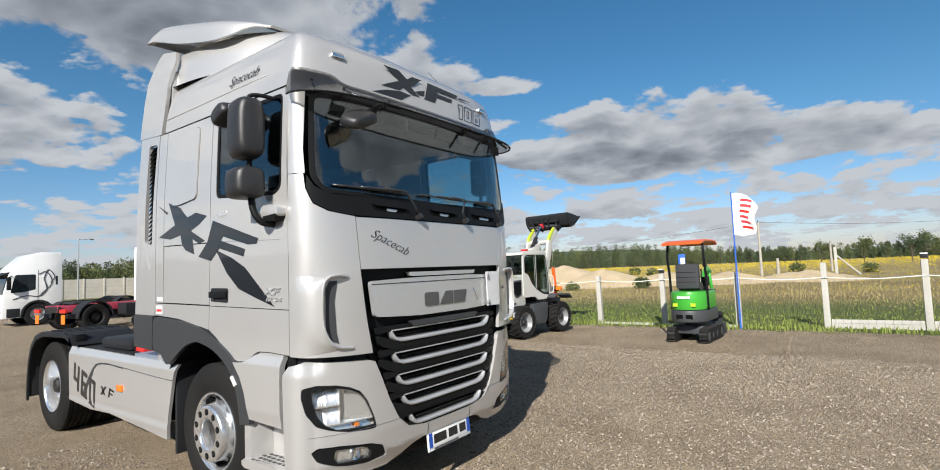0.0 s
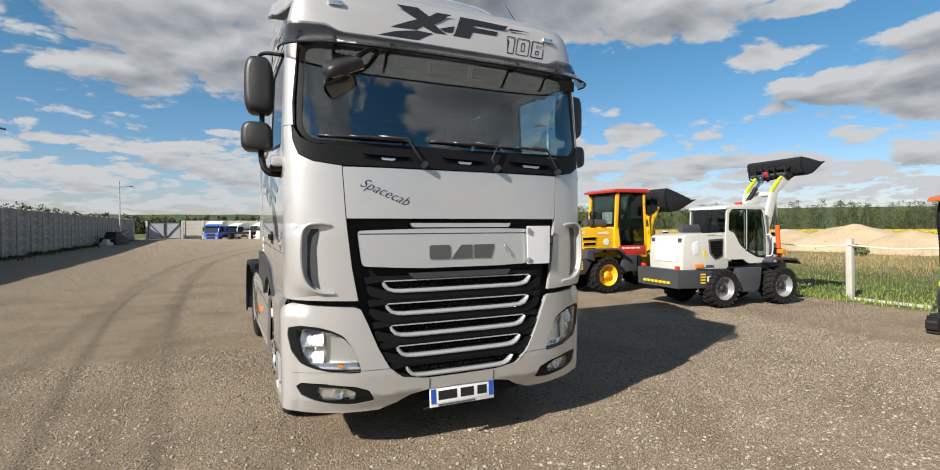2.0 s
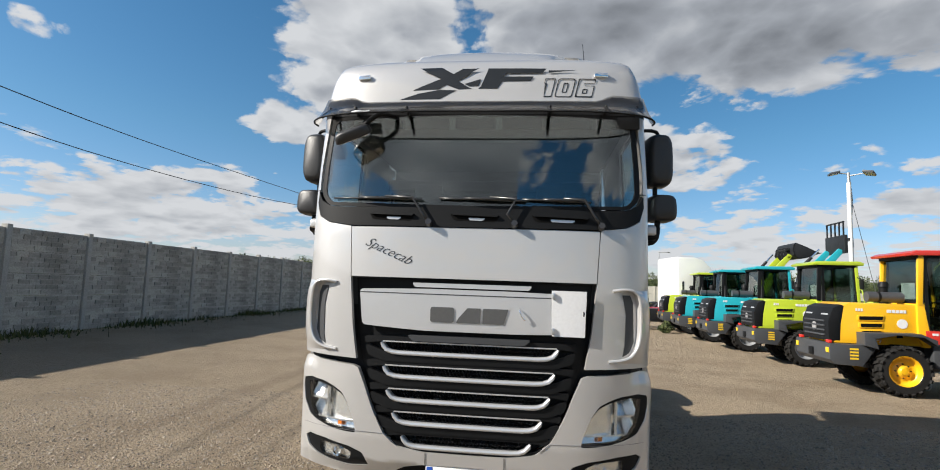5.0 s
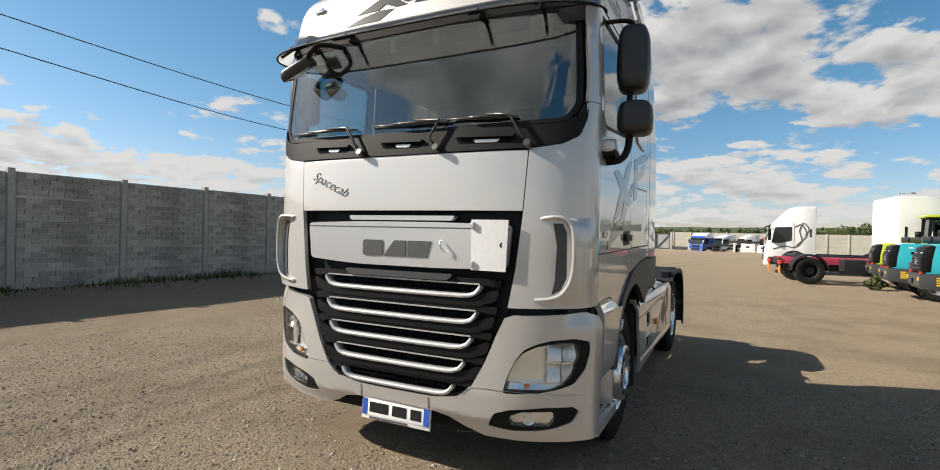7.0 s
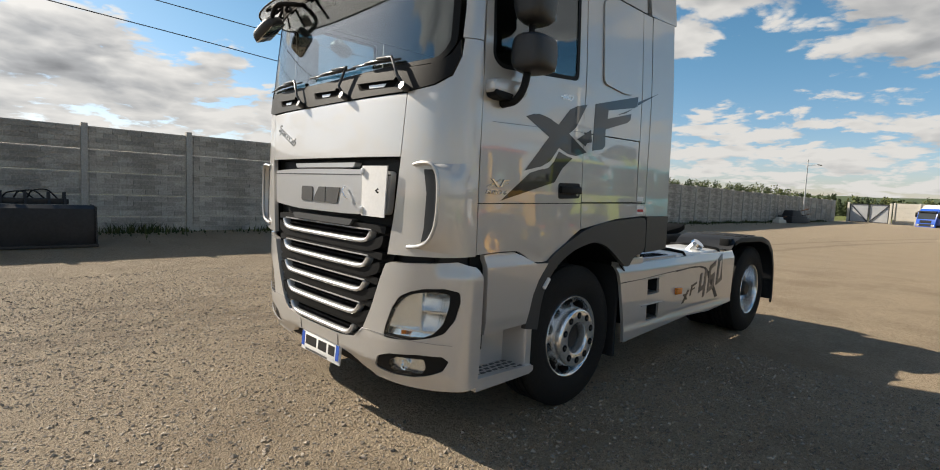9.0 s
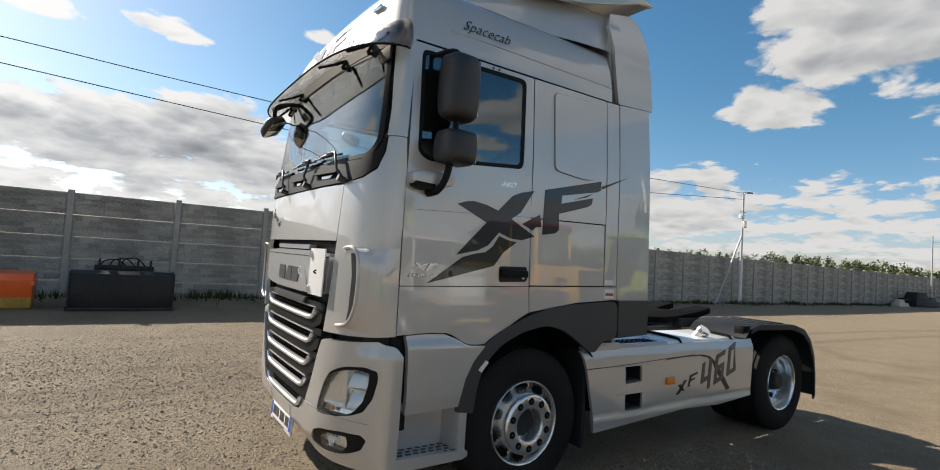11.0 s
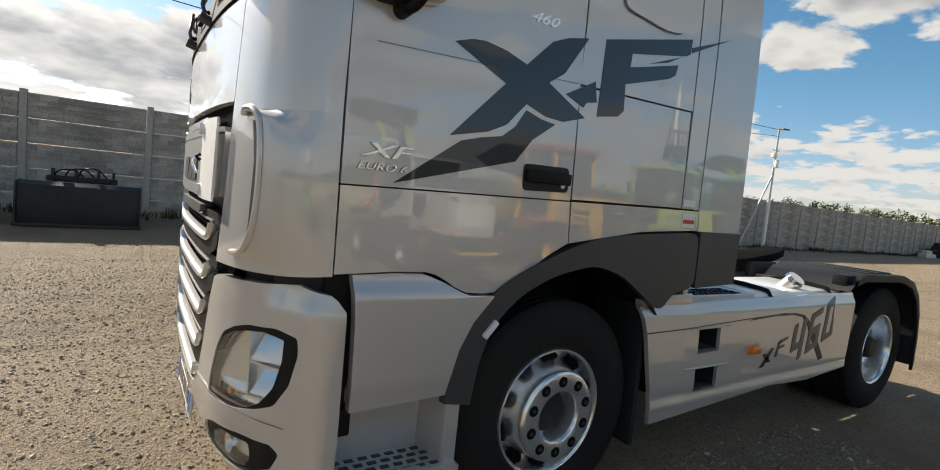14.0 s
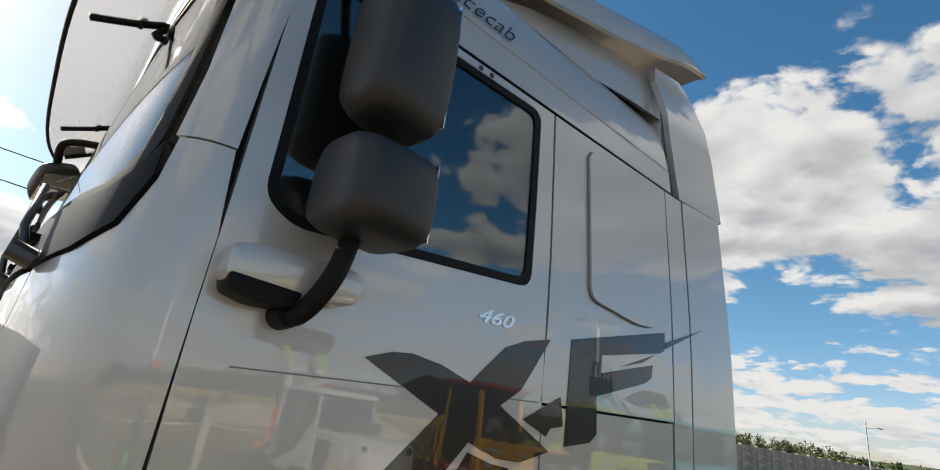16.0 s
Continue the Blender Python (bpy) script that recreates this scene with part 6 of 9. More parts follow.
    if s > 0:
        strokes = [[(3.04, 0.57), (3.09, 0.575), (3.20, 0.69), (3.16, 0.69)], [(3.06, 0.655), (3.11, 0.66), (3.17, 0.60), (3.13, 0.598)], [(3.21, 0.625), (3.24, 0.63), (3.27, 0.73), (3.24, 0.728)], [(3.25, 0.73), (3.36, 0.755), (3.355, 0.735), (3.25, 0.708)], [(3.24, 0.69), (3.32, 0.705), (3.315, 0.688), (3.235, 0.672)]]
    else:
        strokes = [[(3.42, 0.60), (3.38, 0.595), (3.27, 0.68), (3.31, 0.685)], [(3.41, 0.68), (3.37, 0.68), (3.30, 0.60), (3.34, 0.60)], [(3.23, 0.59), (3.20, 0.59), (3.17, 0.68), (3.20, 0.68)], [(3.19, 0.68), (3.09, 0.66), (3.095, 0.645), (3.19, 0.66)], [(3.20, 0.64), (3.12, 0.625), (3.125, 0.61), (3.20, 0.625)]]
    for st in strokes:
        pp, ff = filled(st)
        skin("skirt_stroke", pp, ff if s > 0 else [q[::-1] for q in ff], where, 0.003, 0.002, DECAL, f)
    # top shelf
    if s > 0:
        part("tank", prism(rounded([(0.62, 0.5), (1.14, 0.5), (1.165, 0.95), (1.14, 1.03), (0.7, 1.055), (0.62, 1.0)], 0.06), 1, 2.97, 4.22, 0.02), WHITE, truck, "white fuel tank top")
        part("tank_cap", rod((0.98, 3.66, 1.0), (1.05, 3.66, 1.085), 0.062, 0.054, n=20), ALU, truck)
        part("tank_cap", rod((1.05, 3.66, 1.085), (1.07, 3.66, 1.11), 0.066, 0.058, n=20), CHROME, truck)
        for y in (3.12, 3.95):
            part("tank_strap", pipe([(0.64, y, 1.045), (0.8, y + 0.02, 1.062), (1.0, y + 0.04, 1.055), (1.13, y + 0.05, 1.04), (1.17, y + 0.05, 0.98)], 0.012, 6, flat=1.6), BLACK, truck)
        part("step_board", prism([(0.72, 1.0), (1.16, 1.0), (1.16, 1.03), (0.72, 1.03)], 1, 2.05, 2.96, 0.004), TREAD_PLATE, truck)
        for i in range(14):
            for j in range(4):
                part("tread_stud", box((0.98 + 0.04 * j, 2.12 + 0.055 * i, 1.03), (1.005 + 0.04 * j, 2.15 + 0.055 * i, 1.034), 0.0), RIM_HOLE, truck)
        part("top_rail", box((1.12, 1.9, 0.985), (1.18, 2.3, 1.05), 0.01), SILVER, truck)
    else:
        part("battery_box", box((-1.14, 2.9, 0.5), (-0.55, 4.2, 1.02), 0.03), SOFT_BLACK, truck)
        part("step_board", box((-1.16, 2.1, 1.0), (-0.72, 2.75, 1.03), 0.004), TREAD_PLATE, truck)
        part("red_valve", box((-1.05, 2.85, 1.0), (-0.85, 3.05, 1.06), 0.015), RED, truck)
        part("wheel_chock", box((-1.1, 3.0, 1.02), (-0.6, 3.75, 1.13), 0.05), SOFT_BLACK, truck)


fairing(1)
fairing(-1)

# --- rear mudguards
for s in (1, -1):
    g = new("rear_mudguard")
    g.parent = truck
    tagged(g, "black plastic mudguard over the rear wheels")
    prof = [(4.10, 1.05), (4.20, 1.13), (4.34, 1.165), (5.05, 1.155), (5.30, 1.10), (5.46, 0.98), (5.56, 0.80), (5.60, 0.60), (5.615, 0.36)]
    path = [(y, z) for y, z in prof] + [(y - 0.022, z - 0.012) for y, z in prof[::-1]]
    part("guard", prism(path, 0, s * 0.62, s * 1.245, 0.004), SOFT_BLACK, g)
    lip = [(y, z) for y, z in prof[1:]] + [(y - 0.03, z - 0.055) for y, z in prof[:0:-1]]
    part("guard_lip", prism(lip, 0, s * 1.225, s * 1.25, 0.004), SOFT_BLACK, g)
    for k in range(3):
        part("guard_rib", box((s * 0.65 if s > 0 else -1.2, 4.45 + 0.2 * k, 1.158), (1.2 if s > 0 else -0.65, 4.52 + 0.2 * k, 1.172), 0.006), SOFT_BLACK, g)
    part("flap_bracket", box((s * 1.1 if s > 0 else -1.2, 4.12, 1.06), (1.2 if s > 0 else -1.1, 4.26, 1.15), 0.01), BLACK, g)
    part("tail_lamp", box((s * 0.55 if s > 0 else -1.0, 5.72, 0.62), (1.0 if s > 0 else -0.55, 5.79, 0.76), 0.01), RED_LENS, truck)
part("rear_beam", box((-1.05, 5.68, 0.6), (1.05, 5.74, 0.8), 0.01), SOFT_BLACK, truck)


# unseen running gear, added to stop sun patches falling through the frame
# between the frame rails: air tanks and propshaft; beams and springs beside them
part("propshaft", rod((0, 2.2, 0.72), (0, 4.6, 0.62), 0.06, n=12), STEEL_DARK, truck)
for y in (3.45, 3.9):
    part("sun_block_tank", rod((-0.34, y, 0.62), (0.34, y, 0.62), 0.16, n=16), SOFT_BLACK, truck)
for s in (1, -1):
    part("sun_block_beam", box((s * 0.44 if s > 0 else -0.62, 3.95, 0.5), (0.62 if s > 0 else -0.44, 5.85, 0.74), 0.03), STEEL_DARK, truck)
    part("sun_block_spring", rod((s * 0.53, 5.55, 0.7), (s * 0.53, 5.55, 1.02), 0.14, n=18), RUBBER, truck)
    part("shock_absorber", rod((s * 0.5, 4.75, 0.72), (s * 0.46, 4.55, 1.05), 0.04, n=10), SOFT_BLACK, truck)

# ---- wheel loaders ----
def paint(name, colour):
    return material(name, colour, 0.35, 0, 0.06, 60, 0.0, 0.4)


YELLOW, LIME, CYAN, CREAM = paint("yellow_paint", (0.78, 0.42, 0.01)), paint("lime_paint", (0.42, 0.52, 0.03)), paint("cyan_paint", (0.02, 0.35, 0.42)), paint("cream_paint", (0.52, 0.51, 0.475))
RED_PAINT, ORANGE, GREEN = paint("red_paint", (0.5, 0.03, 0.02)), paint("orange_paint", (0.72, 0.11, 0.015)), paint("green_paint", (0.05, 0.33, 0.03))
CHASSIS_GREY = material("chassis_grey", (0.048, 0.051, 0.056), 0.5, 0, 0.12, 60, 0.05)
GREY_RIM = material("painted_rim", (0.24, 0.245, 0.25), 0.45, 0.2, 0.1, 60)
HAZARD = paint("hazard_yellow", (0.75, 0.5, 0.02))
BUCKET_BLACK = material("bucket_black", (0.018, 0.019, 0.021), 0.5, 0.1, 0.3, 20, 0.1, specular=0.25)
CAB_GLASS = glass("loader_glass", (0.46, 0.54, 0.52), 0.0, 0.05)


def lugged_wheel(parent, at, r, width, rim_mat, out, mesh_cache={}):
    """An off-road wheel; out: which way its rim faces along y."""
    w = new("wheel")
    w.parent = parent
    w.matrix_local = Matrix.Translation(at) @ pose(0, 0, 0, 0, 0, 90 if out > 0 else -90)
    key = (round(r, 3), round(width, 3))
    if key not in mesh_cache:
        h = width / 2
        bm = lathe([(r * 0.56, h * 0.85), (r * 0.62, h), (r * 0.84, h * 1.0), (r * 0.92, h * 0.86), (r * 0.925, h * 0.45), (r * 0.93, 0), (r * 0.925, -h * 0.45), (r * 0.92, -h * 0.86), (r * 0.84, -h * 1.0), (r * 0.62, -h), (r * 0.56, -h * 0.85)], 40)
        # raised lugs in a herringbone, alternate on the two sides
        for v in bm.verts:
            if math.hypot(v.co.y, v.co.z) > r * 0.83:
                v.co = pose(0, 0, 0, -9.0 * abs(v.co.x) / h) @ v.co
        bm.faces.ensure_lookup_table()
        lugs = []
        for i in range(2, 8):
            lugs += [bm.faces[i * 40 + j] for j in range(40) if (j + (i > 4)) % 2 == 0]
        bmesh.ops.inset_individual(bm, faces=lugs, thickness=0.003, depth=r * 0.07, use_even_offset=True)
        mesh_cache[key] = bm
        ob = part("tyre", bm, RUBBER, w, "lugged black off-road tyre")
        mesh_cache[key] = ob.data
    else:
        ob = new("tyre", mesh_cache[key])
        ob.parent = w
        tagged(ob, "lugged black off-road tyre")
    h = width / 2
    part("rim", lathe([(r * 0.60, h * 0.9), (r * 0.585, h * 0.97), (r * 0.56, h * 0.9), (r * 0.53, h * 0.45), (r * 0.47, h * 0.30), (r * 0.30, h * 0.34), (r * 0.27, h * 0.42), (r * 0.24, h * 0.44), (0.0, h * 0.44)], 32), rim_mat, w, sharp=50)
    part("hub", lathe([(0.0, h * 0.78), (r * 0.12, h * 0.76), (r * 0.16, h * 0.62), (r * 0.22, h * 0.55), (r * 0.22, h * 0.40)], 20), rim_mat if rim_mat is not GREY_RIM else STEEL_DARK, w)
    for k in range(8):
        a = 2 * math.pi * k / 8
        part("nut", rod((h * 0.40, r * 0.27 * math.cos(a), r * 0.27 * math.sin(a)), (h * 0.50, r * 0.27 * math.cos(a), r * 0.27 * math.sin(a)), r * 0.03, n=6), STEEL_DARK, w)


def bucket(parent, at, tilt, width, size, mat=None):
    """A loading bucket, opening forwards; tilt raises its lip. x forwards, y across."""
    b = new("bucket")
    b.parent = parent
    b.matrix_local = Matrix.Translation(at) @ pose(0, 0, 0, 0, -tilt, 0)
    tagged(b, "dark loading bucket with toothed lip")
    s = size
    prof = [(0.95, -0.02), (0.35, -0.05), (0.1, 0.02), (0.0, 0.2), (0.02, 0.45), (0.12, 0.62), (0.22, 0.66), (0.22, 0.63), (0.15, 0.59), (0.06, 0.43), (0.04, 0.21), (0.13, 0.06), (0.36, -0.01), (0.95, 0.01)]
    part("bucket_shell", prism([(x * s, z * s) for x, z in prof], 1, -width / 2, width / 2, 0.0), mat or BUCKET_BLACK, b)
    cheek = [(0.95, -0.02), (0.35, -0.05), (0.1, 0.02), (0.0, 0.2), (0.02, 0.45), (0.12, 0.62), (0.22, 0.66), (0.5, 0.42)]
    for y in (-width / 2, width / 2 - 0.02):
        part("bucket_cheek", prism([(x * s, z * s) for x, z in cheek], 1, y, y + 0.02, 0.004), mat or BUCKET_BLACK, b)
    part("bucket_lip", box((0.9 * s, -width / 2, -0.025 * s), (1.02 * s, width / 2, -0.005), 0.003), STEEL_DARK, b)
    # coupler on its back
    part("coupler", box((-0.16 * s, -width * 0.3, 0.10 * s), (0.02, width * 0.3, 0.2 * s), 0.01), BUCKET_BLACK, b)
    part("coupler", box((-0.14 * s, -width * 0.32, 0.42 * s), (0.03, width * 0.32, 0.50 * s), 0.01), BUCKET_BLACK, b)
    for y in (-0.28, -0.1, 0.1, 0.28):
        part("coupler_cheek", prism([(-0.22 * s, 0.06 * s), (0.02, 0.04 * s), (0.04, 0.52 * s), (-0.1 * s, 0.56 * s), (-0.26 * s, 0.3 * s)], 1, y * width - 0.015, y * width + 0.015, 0.004), BUCKET_BLACK, b)
    part("coupler_ram", rod((-0.12 * s, -width * 0.2, 0.32 * s), (-0.12 * s, width * 0.2, 0.32 * s), 0.035 * s), STEEL_DARK, b)
    return b


def bars_on(parent, mat, x0, z0, widths, y, h=0.05, gap=0.012, name="lettering_bar", axis_y=-1):
    """Illegible writing as plain bars on a flank."""
    x = x0
    for w in widths:
        part(name, box((x, min(y, y + axis_y * 0.004), z0), (x + w, max(y, y + axis_y * 0.004), z0 + h), 0.0), mat, parent)
        x += w + gap


def hydraulic_ram(parent, a, b, r, mat_body=None, mat_rod=None):
    a, b = Vector(a), Vector(b)
    mid = a.lerp(b, 0.55)
    part("ram_barrel", rod(a, mid, r, n=12), mat_body or BUCKET_BLACK, parent)
    part("ram_rod", rod(mid, b, r * 0.55, n=10), mat_rod or CHROME, parent)


def farm_loader(m, colour, roof_colour, label, rim_mat, lift, group, door_panel=None, fork=False, reach=1.0, arm_colour=None, bucket_size=None, bucket_tilt=18, post_colour=None):
    """A compact wheel loader, x forwards, its rear axle over the origin."""
    ob = thing("wheel_loader", label, "loader", group, m)
    r, half = 0.445, 0.62
    wb = 1.95
    for x in (0.0, wb):
        for s in (-1, 1):
            lugged_wheel(ob, (x, s * half, r), r, 0.34, rim_mat, s)
    # rear counterweight bumper
    part("counterweight", prism([(-1.14, 0.58), (-1.06, 0.50), (-0.62, 0.48), (-0.52, 0.62), (-0.40, 0.80), (-0.40, 0.86), (-1.14, 0.86)], 1, -0.70, 0.70, 0.02), CHASSIS_GREY, ob)
    for s in (-1, 1):
        part("rear_guard", prism([(-0.62, 0.86), (-0.40, 0.80), (-0.45, 0.98), (-0.1, 1.06), (0.3, 1.04), (0.5, 0.9), (0.5, 1.0), (0.25, 1.10), (-0.62, 1.08)], 1, s * 0.48, s * 0.80, 0.01), CHASSIS_GREY, ob)
        part("reflector", box((-1.155, s * 0.62 - 0.05, 0.70), (-1.138, s * 0.62 + 0.05, 0.79), 0.004), HAZARD, ob)
        part("tail_lamp", box((-1.12, s * 0.56 - 0.06, 0.865), (-1.06, s * 0.56 + 0.06, 0.92), 0.012), RED_LENS, ob)
        for k in range(4):
            part("hazard_stripe", box((-0.82, s * 0.700, 0.60 + 0.055 * k), (-0.68, s * 0.704, 0.63 + 0.055 * k), 0.0, m=Matrix()), HAZARD, ob)
    part("tow_pin", box((-1.17, -0.08, 0.60), (-1.13, 0.08, 0.74), 0.01), BLACK, ob)
    # hood
    hood = new("engine_hood")
    hood.parent = ob
    sec = [(-0.98, 0.86), (-1.03, 1.0), (-1.0, 1.30), (-0.90, 1.52), (-0.72, 1.60), (0.55, 1.60), (0.55, 0.86)]
    part("hood_shell", prism(sec, 1, -0.52, 0.52, 0.05), colour, hood)
    grille = [(-1.075, 0.90), (-1.085, 1.25), (-0.99, 1.50), (-0.86, 1.56), (-0.80, 1.54), (-0.86, 1.2), (-0.88, 0.90)]
    part("rear_grille", prism(grille, 1, -0.53, 0.53, 0.04), BLACK, hood)
    for k in range(4):
        part("grille_bar", box((-1.10, -0.40, 0.98 + 0.085 * k), (-1.07, 0.40, 1.01 + 0.085 * k), 0.006), CHASSIS_GREY, hood)
    part("grille_emblem", rod((-1.095, 0, 1.14), (-1.075, 0, 1.14), 0.08, n=12), SILVER_TRIM, hood)
    for s in (-1, 1):
        part("rear_light", prism([(-1.05, 1.36), (-0.96, 1.50), (-0.94, 1.47), (-1.03, 1.34)], 1, s * 0.18, s * 0.44, 0.006), SILVER_TRIM, hood)
        for k, (z, w) in enumerate(((1.33, 0.42), (1.20, 0.40), (1.07, 0.38))):
            part("vent_frame", prism(rounded([(-0.60 + 0.02 * k, z - 0.05), (-0.60 + 0.02 * k, z + 0.05), (-0.60 + w + 0.02, z + 0.06), (-0.60 + w, z - 0.04)], 0.02), 1, s * 0.515, s * 0.535, 0.006), colour, hood)
            part("vent_slot", prism(rounded([(-0.57 + 0.02 * k, z - 0.035), (-0.57 + 0.02 * k, z + 0.03), (-0.60 + w, z + 0.04), (-0.62 + w, z - 0.025)], 0.014), 1, s * 0.525, s * 0.5375, 0.0), RIM_HOLE, hood)
        part("hood_emblem", rod((0.12, s * 0.518, 1.25), (0.12, s * 0.527, 1.25), 0.085, n=14), WHITE_PLASTIC, hood)
        part("hood_slot", box((0.02, s * 0.518 - 0.004, 1.0), (0.12, s * 0.518 + 0.006, 1.07), 0.003), RIM_HOLE, hood)
        bars_on(hood, WHITE_PLASTIC, -0.12, 1.44, (0.07, 0.05, 0.05, 0.05, 0.04), s * 0.522, 0.055, 0.012, axis_y=s)
        bars_on(hood, WHITE_PLASTIC, -0.62, 1.45, (0.03, 0.03, 0.03), s * 0.522, 0.05, 0.012, axis_y=s)
    part("hood_handle", pipe([(-0.35, -0.52, 0.90), (-0.35, -0.56, 0.95), (-0.25, -0.56, 0.95), (-0.25, -0.52, 0.90)], 0.012, 6), WHITE_PLASTIC, hood)
    # silencer and air filter on the hood
    part("silencer", rod((-0.27, -0.18, 1.72), (0.32, -0.18, 1.72), 0.095, n=16), CHASSIS_GREY, ob)
    part("silencer_band", rod((-0.1, -0.18, 1.72), (-0.06, -0.18, 1.72), 0.1, n=16), BLACK, ob)
    part("air_filter", rod((0.22, 0.2, 1.58), (0.22, 0.2, 1.92), 0.075, n=14), BLACK, ob)
    part("air_filter_cap", rod((0.22, 0.2, 1.92), (0.22, 0.2, 2.02), 0.10, 0.07, n=14), BLACK, ob)
    # cab
    cabin = new("cabin")
    cabin.parent = ob
    cabin.location.x, cabin.scale.x = -0.17, 0.93
    tagged(cabin, "glazed loader cab")
    x0, x1, w, z0, z1 = 0.55, 1.62, 0.58, 0.92, 2.50
    part("cabin_base", prism([(x0, 1.0), (x0, 1.62), (x0 + 0.12, 1.62), (x0 + 0.2, 1.1), (x1, 1.1), (x1, 0.85), (x0 + 0.1, 0.85)], 1, -w + 0.01, w - 0.01, 0.015), colour, cabin)
    for s in (-1, 1):
        part("cabin_post", prism([(x0, 1.6), (x0 + 0.09, 1.6), (x0 + 0.15, z1), (x0 + 0.04, z1)], 1, s * (w - 0.05), s * w, 0.01), post_colour or BLACK, cabin)
        part("cabin_post", prism([(x1 - 0.07, 1.0), (x1, 1.0), (x1 - 0.08, z1), (x1 - 0.16, z1)], 1, s * (w - 0.05), s * w, 0.01), colour, cabin)
        part("side_window", prism(rounded([(x0 + 0.20, 1.16), (x0 + 0.19, z1 - 0.06), (x1 - 0.17, z1 - 0.06), (x1 - 0.08, 1.16)], 0.06), 1, s * (w - 0.03), s * (w - 0.022), 0.0), CAB_GLASS, cabin).visible_shadow = False
        frame_out, frame_in = rounded([(x0 + 0.14, 1.08), (x0 + 0.15, z1 - 0.02), (x1 - 0.15, z1 - 0.02), (x1 - 0.05, 1.08)], 0.07), rounded([(x0 + 0.20, 1.16), (x0 + 0.19, z1 - 0.07), (x1 - 0.18, z1 - 0.07), (x1 - 0.09, 1.16)], 0.06)
        pts, faces = filled(frame_out, [frame_in])
        skin("door_frame", pts, faces, lambda a, b, off, s=s: Vector((a, s * (w - 0.012 + off), b)), 0.0, 0.03, BLACK, cabin)
        panel_mat = door_panel or colour
        part("door_panel", box((x0 + 0.12, s * (w - 0.006) - 0.008, 0.92), (x1 - 0.05, s * (w - 0.006) + 0.008, 1.15), 0.006), panel_mat, cabin)
        bars_on(cabin, WHITE_PLASTIC, x0 + 0.22, 1.07, (0.10, 0.14, 0.14, 0.12), s * (w + 0.003), 0.04, 0.03, axis_y=s)
        part("grab_rail", pipe(smooth_path([(x1 + 0.02, s * w, 1.2), (x1 + 0.05, s * (w + 0.06), 1.25), (x1 - 0.02, s * (w + 0.06), 1.85), (x1 - 0.06, s * w, 1.9)], 4), 0.014, 6), colour, cabin)
        part("wing_mirror", box((x1 - 0.1, s * (w + 0.16) - 0.07, 1.9), (x1 - 0.06, s * (w + 0.16) + 0.07, 2.15), 0.02), BLACK, cabin)
        part("mirror_stem", rod((x1 - 0.1, s * w, 2.2), (x1 - 0.08, s * (w + 0.16), 2.1), 0.01, n=6), BLACK, cabin)
    part("rear_window", prism([(x0 + 0.045, 1.66), (x0 + 0.052, 1.66), (x0 + 0.10, z1 - 0.05), (x0 + 0.093, z1 - 0.05)], 1, -w + 0.05, w - 0.05, 0.0), CAB_GLASS, cabin).visible_shadow = False
    part("front_window", prism([(x1 - 0.04, 1.2), (x1 - 0.033, 1.2), (x1 - 0.11, z1 - 0.05), (x1 - 0.117, z1 - 0.05)], 1, -w + 0.05, w - 0.05, 0.0), CAB_GLASS, cabin).visible_shadow = False
    part("cabin_sill", box((x0 + 0.03, -w + 0.04, 1.60), (x0 + 0.10, w - 0.04, 1.67), 0.01), BLACK, cabin)
    part("cabin_roof", prism([(x0 - 0.10, z1 - 0.02), (x0 - 0.12, z1 + 0.02), (x0 + 0.0, z1 + 0.07), (x1 - 0.05, z1 + 0.085), (x1 + 0.06, z1 + 0.04), (x1 + 0.04, z1 - 0.02)], 1, -w - 0.05, w + 0.05, 0.03), roof_colour, cabin)
    part("cabin_header", box((x0 + 0.02, -w, z1 - 0.07), (x1 - 0.10, w, z1 - 0.015), 0.01), BLACK, cabin)
    part("driver_seat", box((0.82, -0.22, 1.25), (1.25, 0.22, 1.38), 0.04), SEAT_CLOTH, cabin)
    part("seat_back", box((0.76, -0.22, 1.36), (0.90, 0.22, 1.98), 0.05), SEAT_CLOTH, cabin)
    part("seat_cover", box((0.745, -0.20, 1.70), (0.76, 0.20, 2.0), 0.0), WHITE_PLASTIC, cabin)
    part("console", box((1.3, -0.2, 1.1), (1.5, 0.2, 1.55), 0.04), BLACK, cabin)
    part("steering_wheel", pipe([Matrix.Translation((1.25, 0, 1.62)) @ pose(0, 0, 0, 0, -30, 0) @ Vector((0.17 * math.cos(2 * math.pi * k / 18), 0.17 * math.sin(2 * math.pi * k / 18), 0)) for k in range(18)], 0.013, 6, closed=True), BLACK, cabin)
    # belly, articulation and steps
    part("belly", box((-0.4, -0.34, 0.42), (0.9, 0.34, 0.92), 0.03), CHASSIS_GREY, ob)
    for s in (-1, 1):
        part("side_tank", box((0.52, s * 0.50 - 0.14, 0.50), (0.98, s * 0.50 + 0.14, 0.92), 0.03), CHASSIS_GREY, ob)
        part("step", box((1.02, s * 0.62 - 0.1, 0.42), (1.34, s * 0.62 + 0.1, 0.46), 0.01), BLACK, ob)
        part("step_hanger", box((1.02, s * 0.62 - 0.08, 0.44), (1.06, s * 0.62 + 0.08, 0.90), 0.005), BLACK, ob)
    part("front_frame", box((1.2, -0.32, 0.45), (2.55, 0.32, 1.0), 0.04), colour, ob)
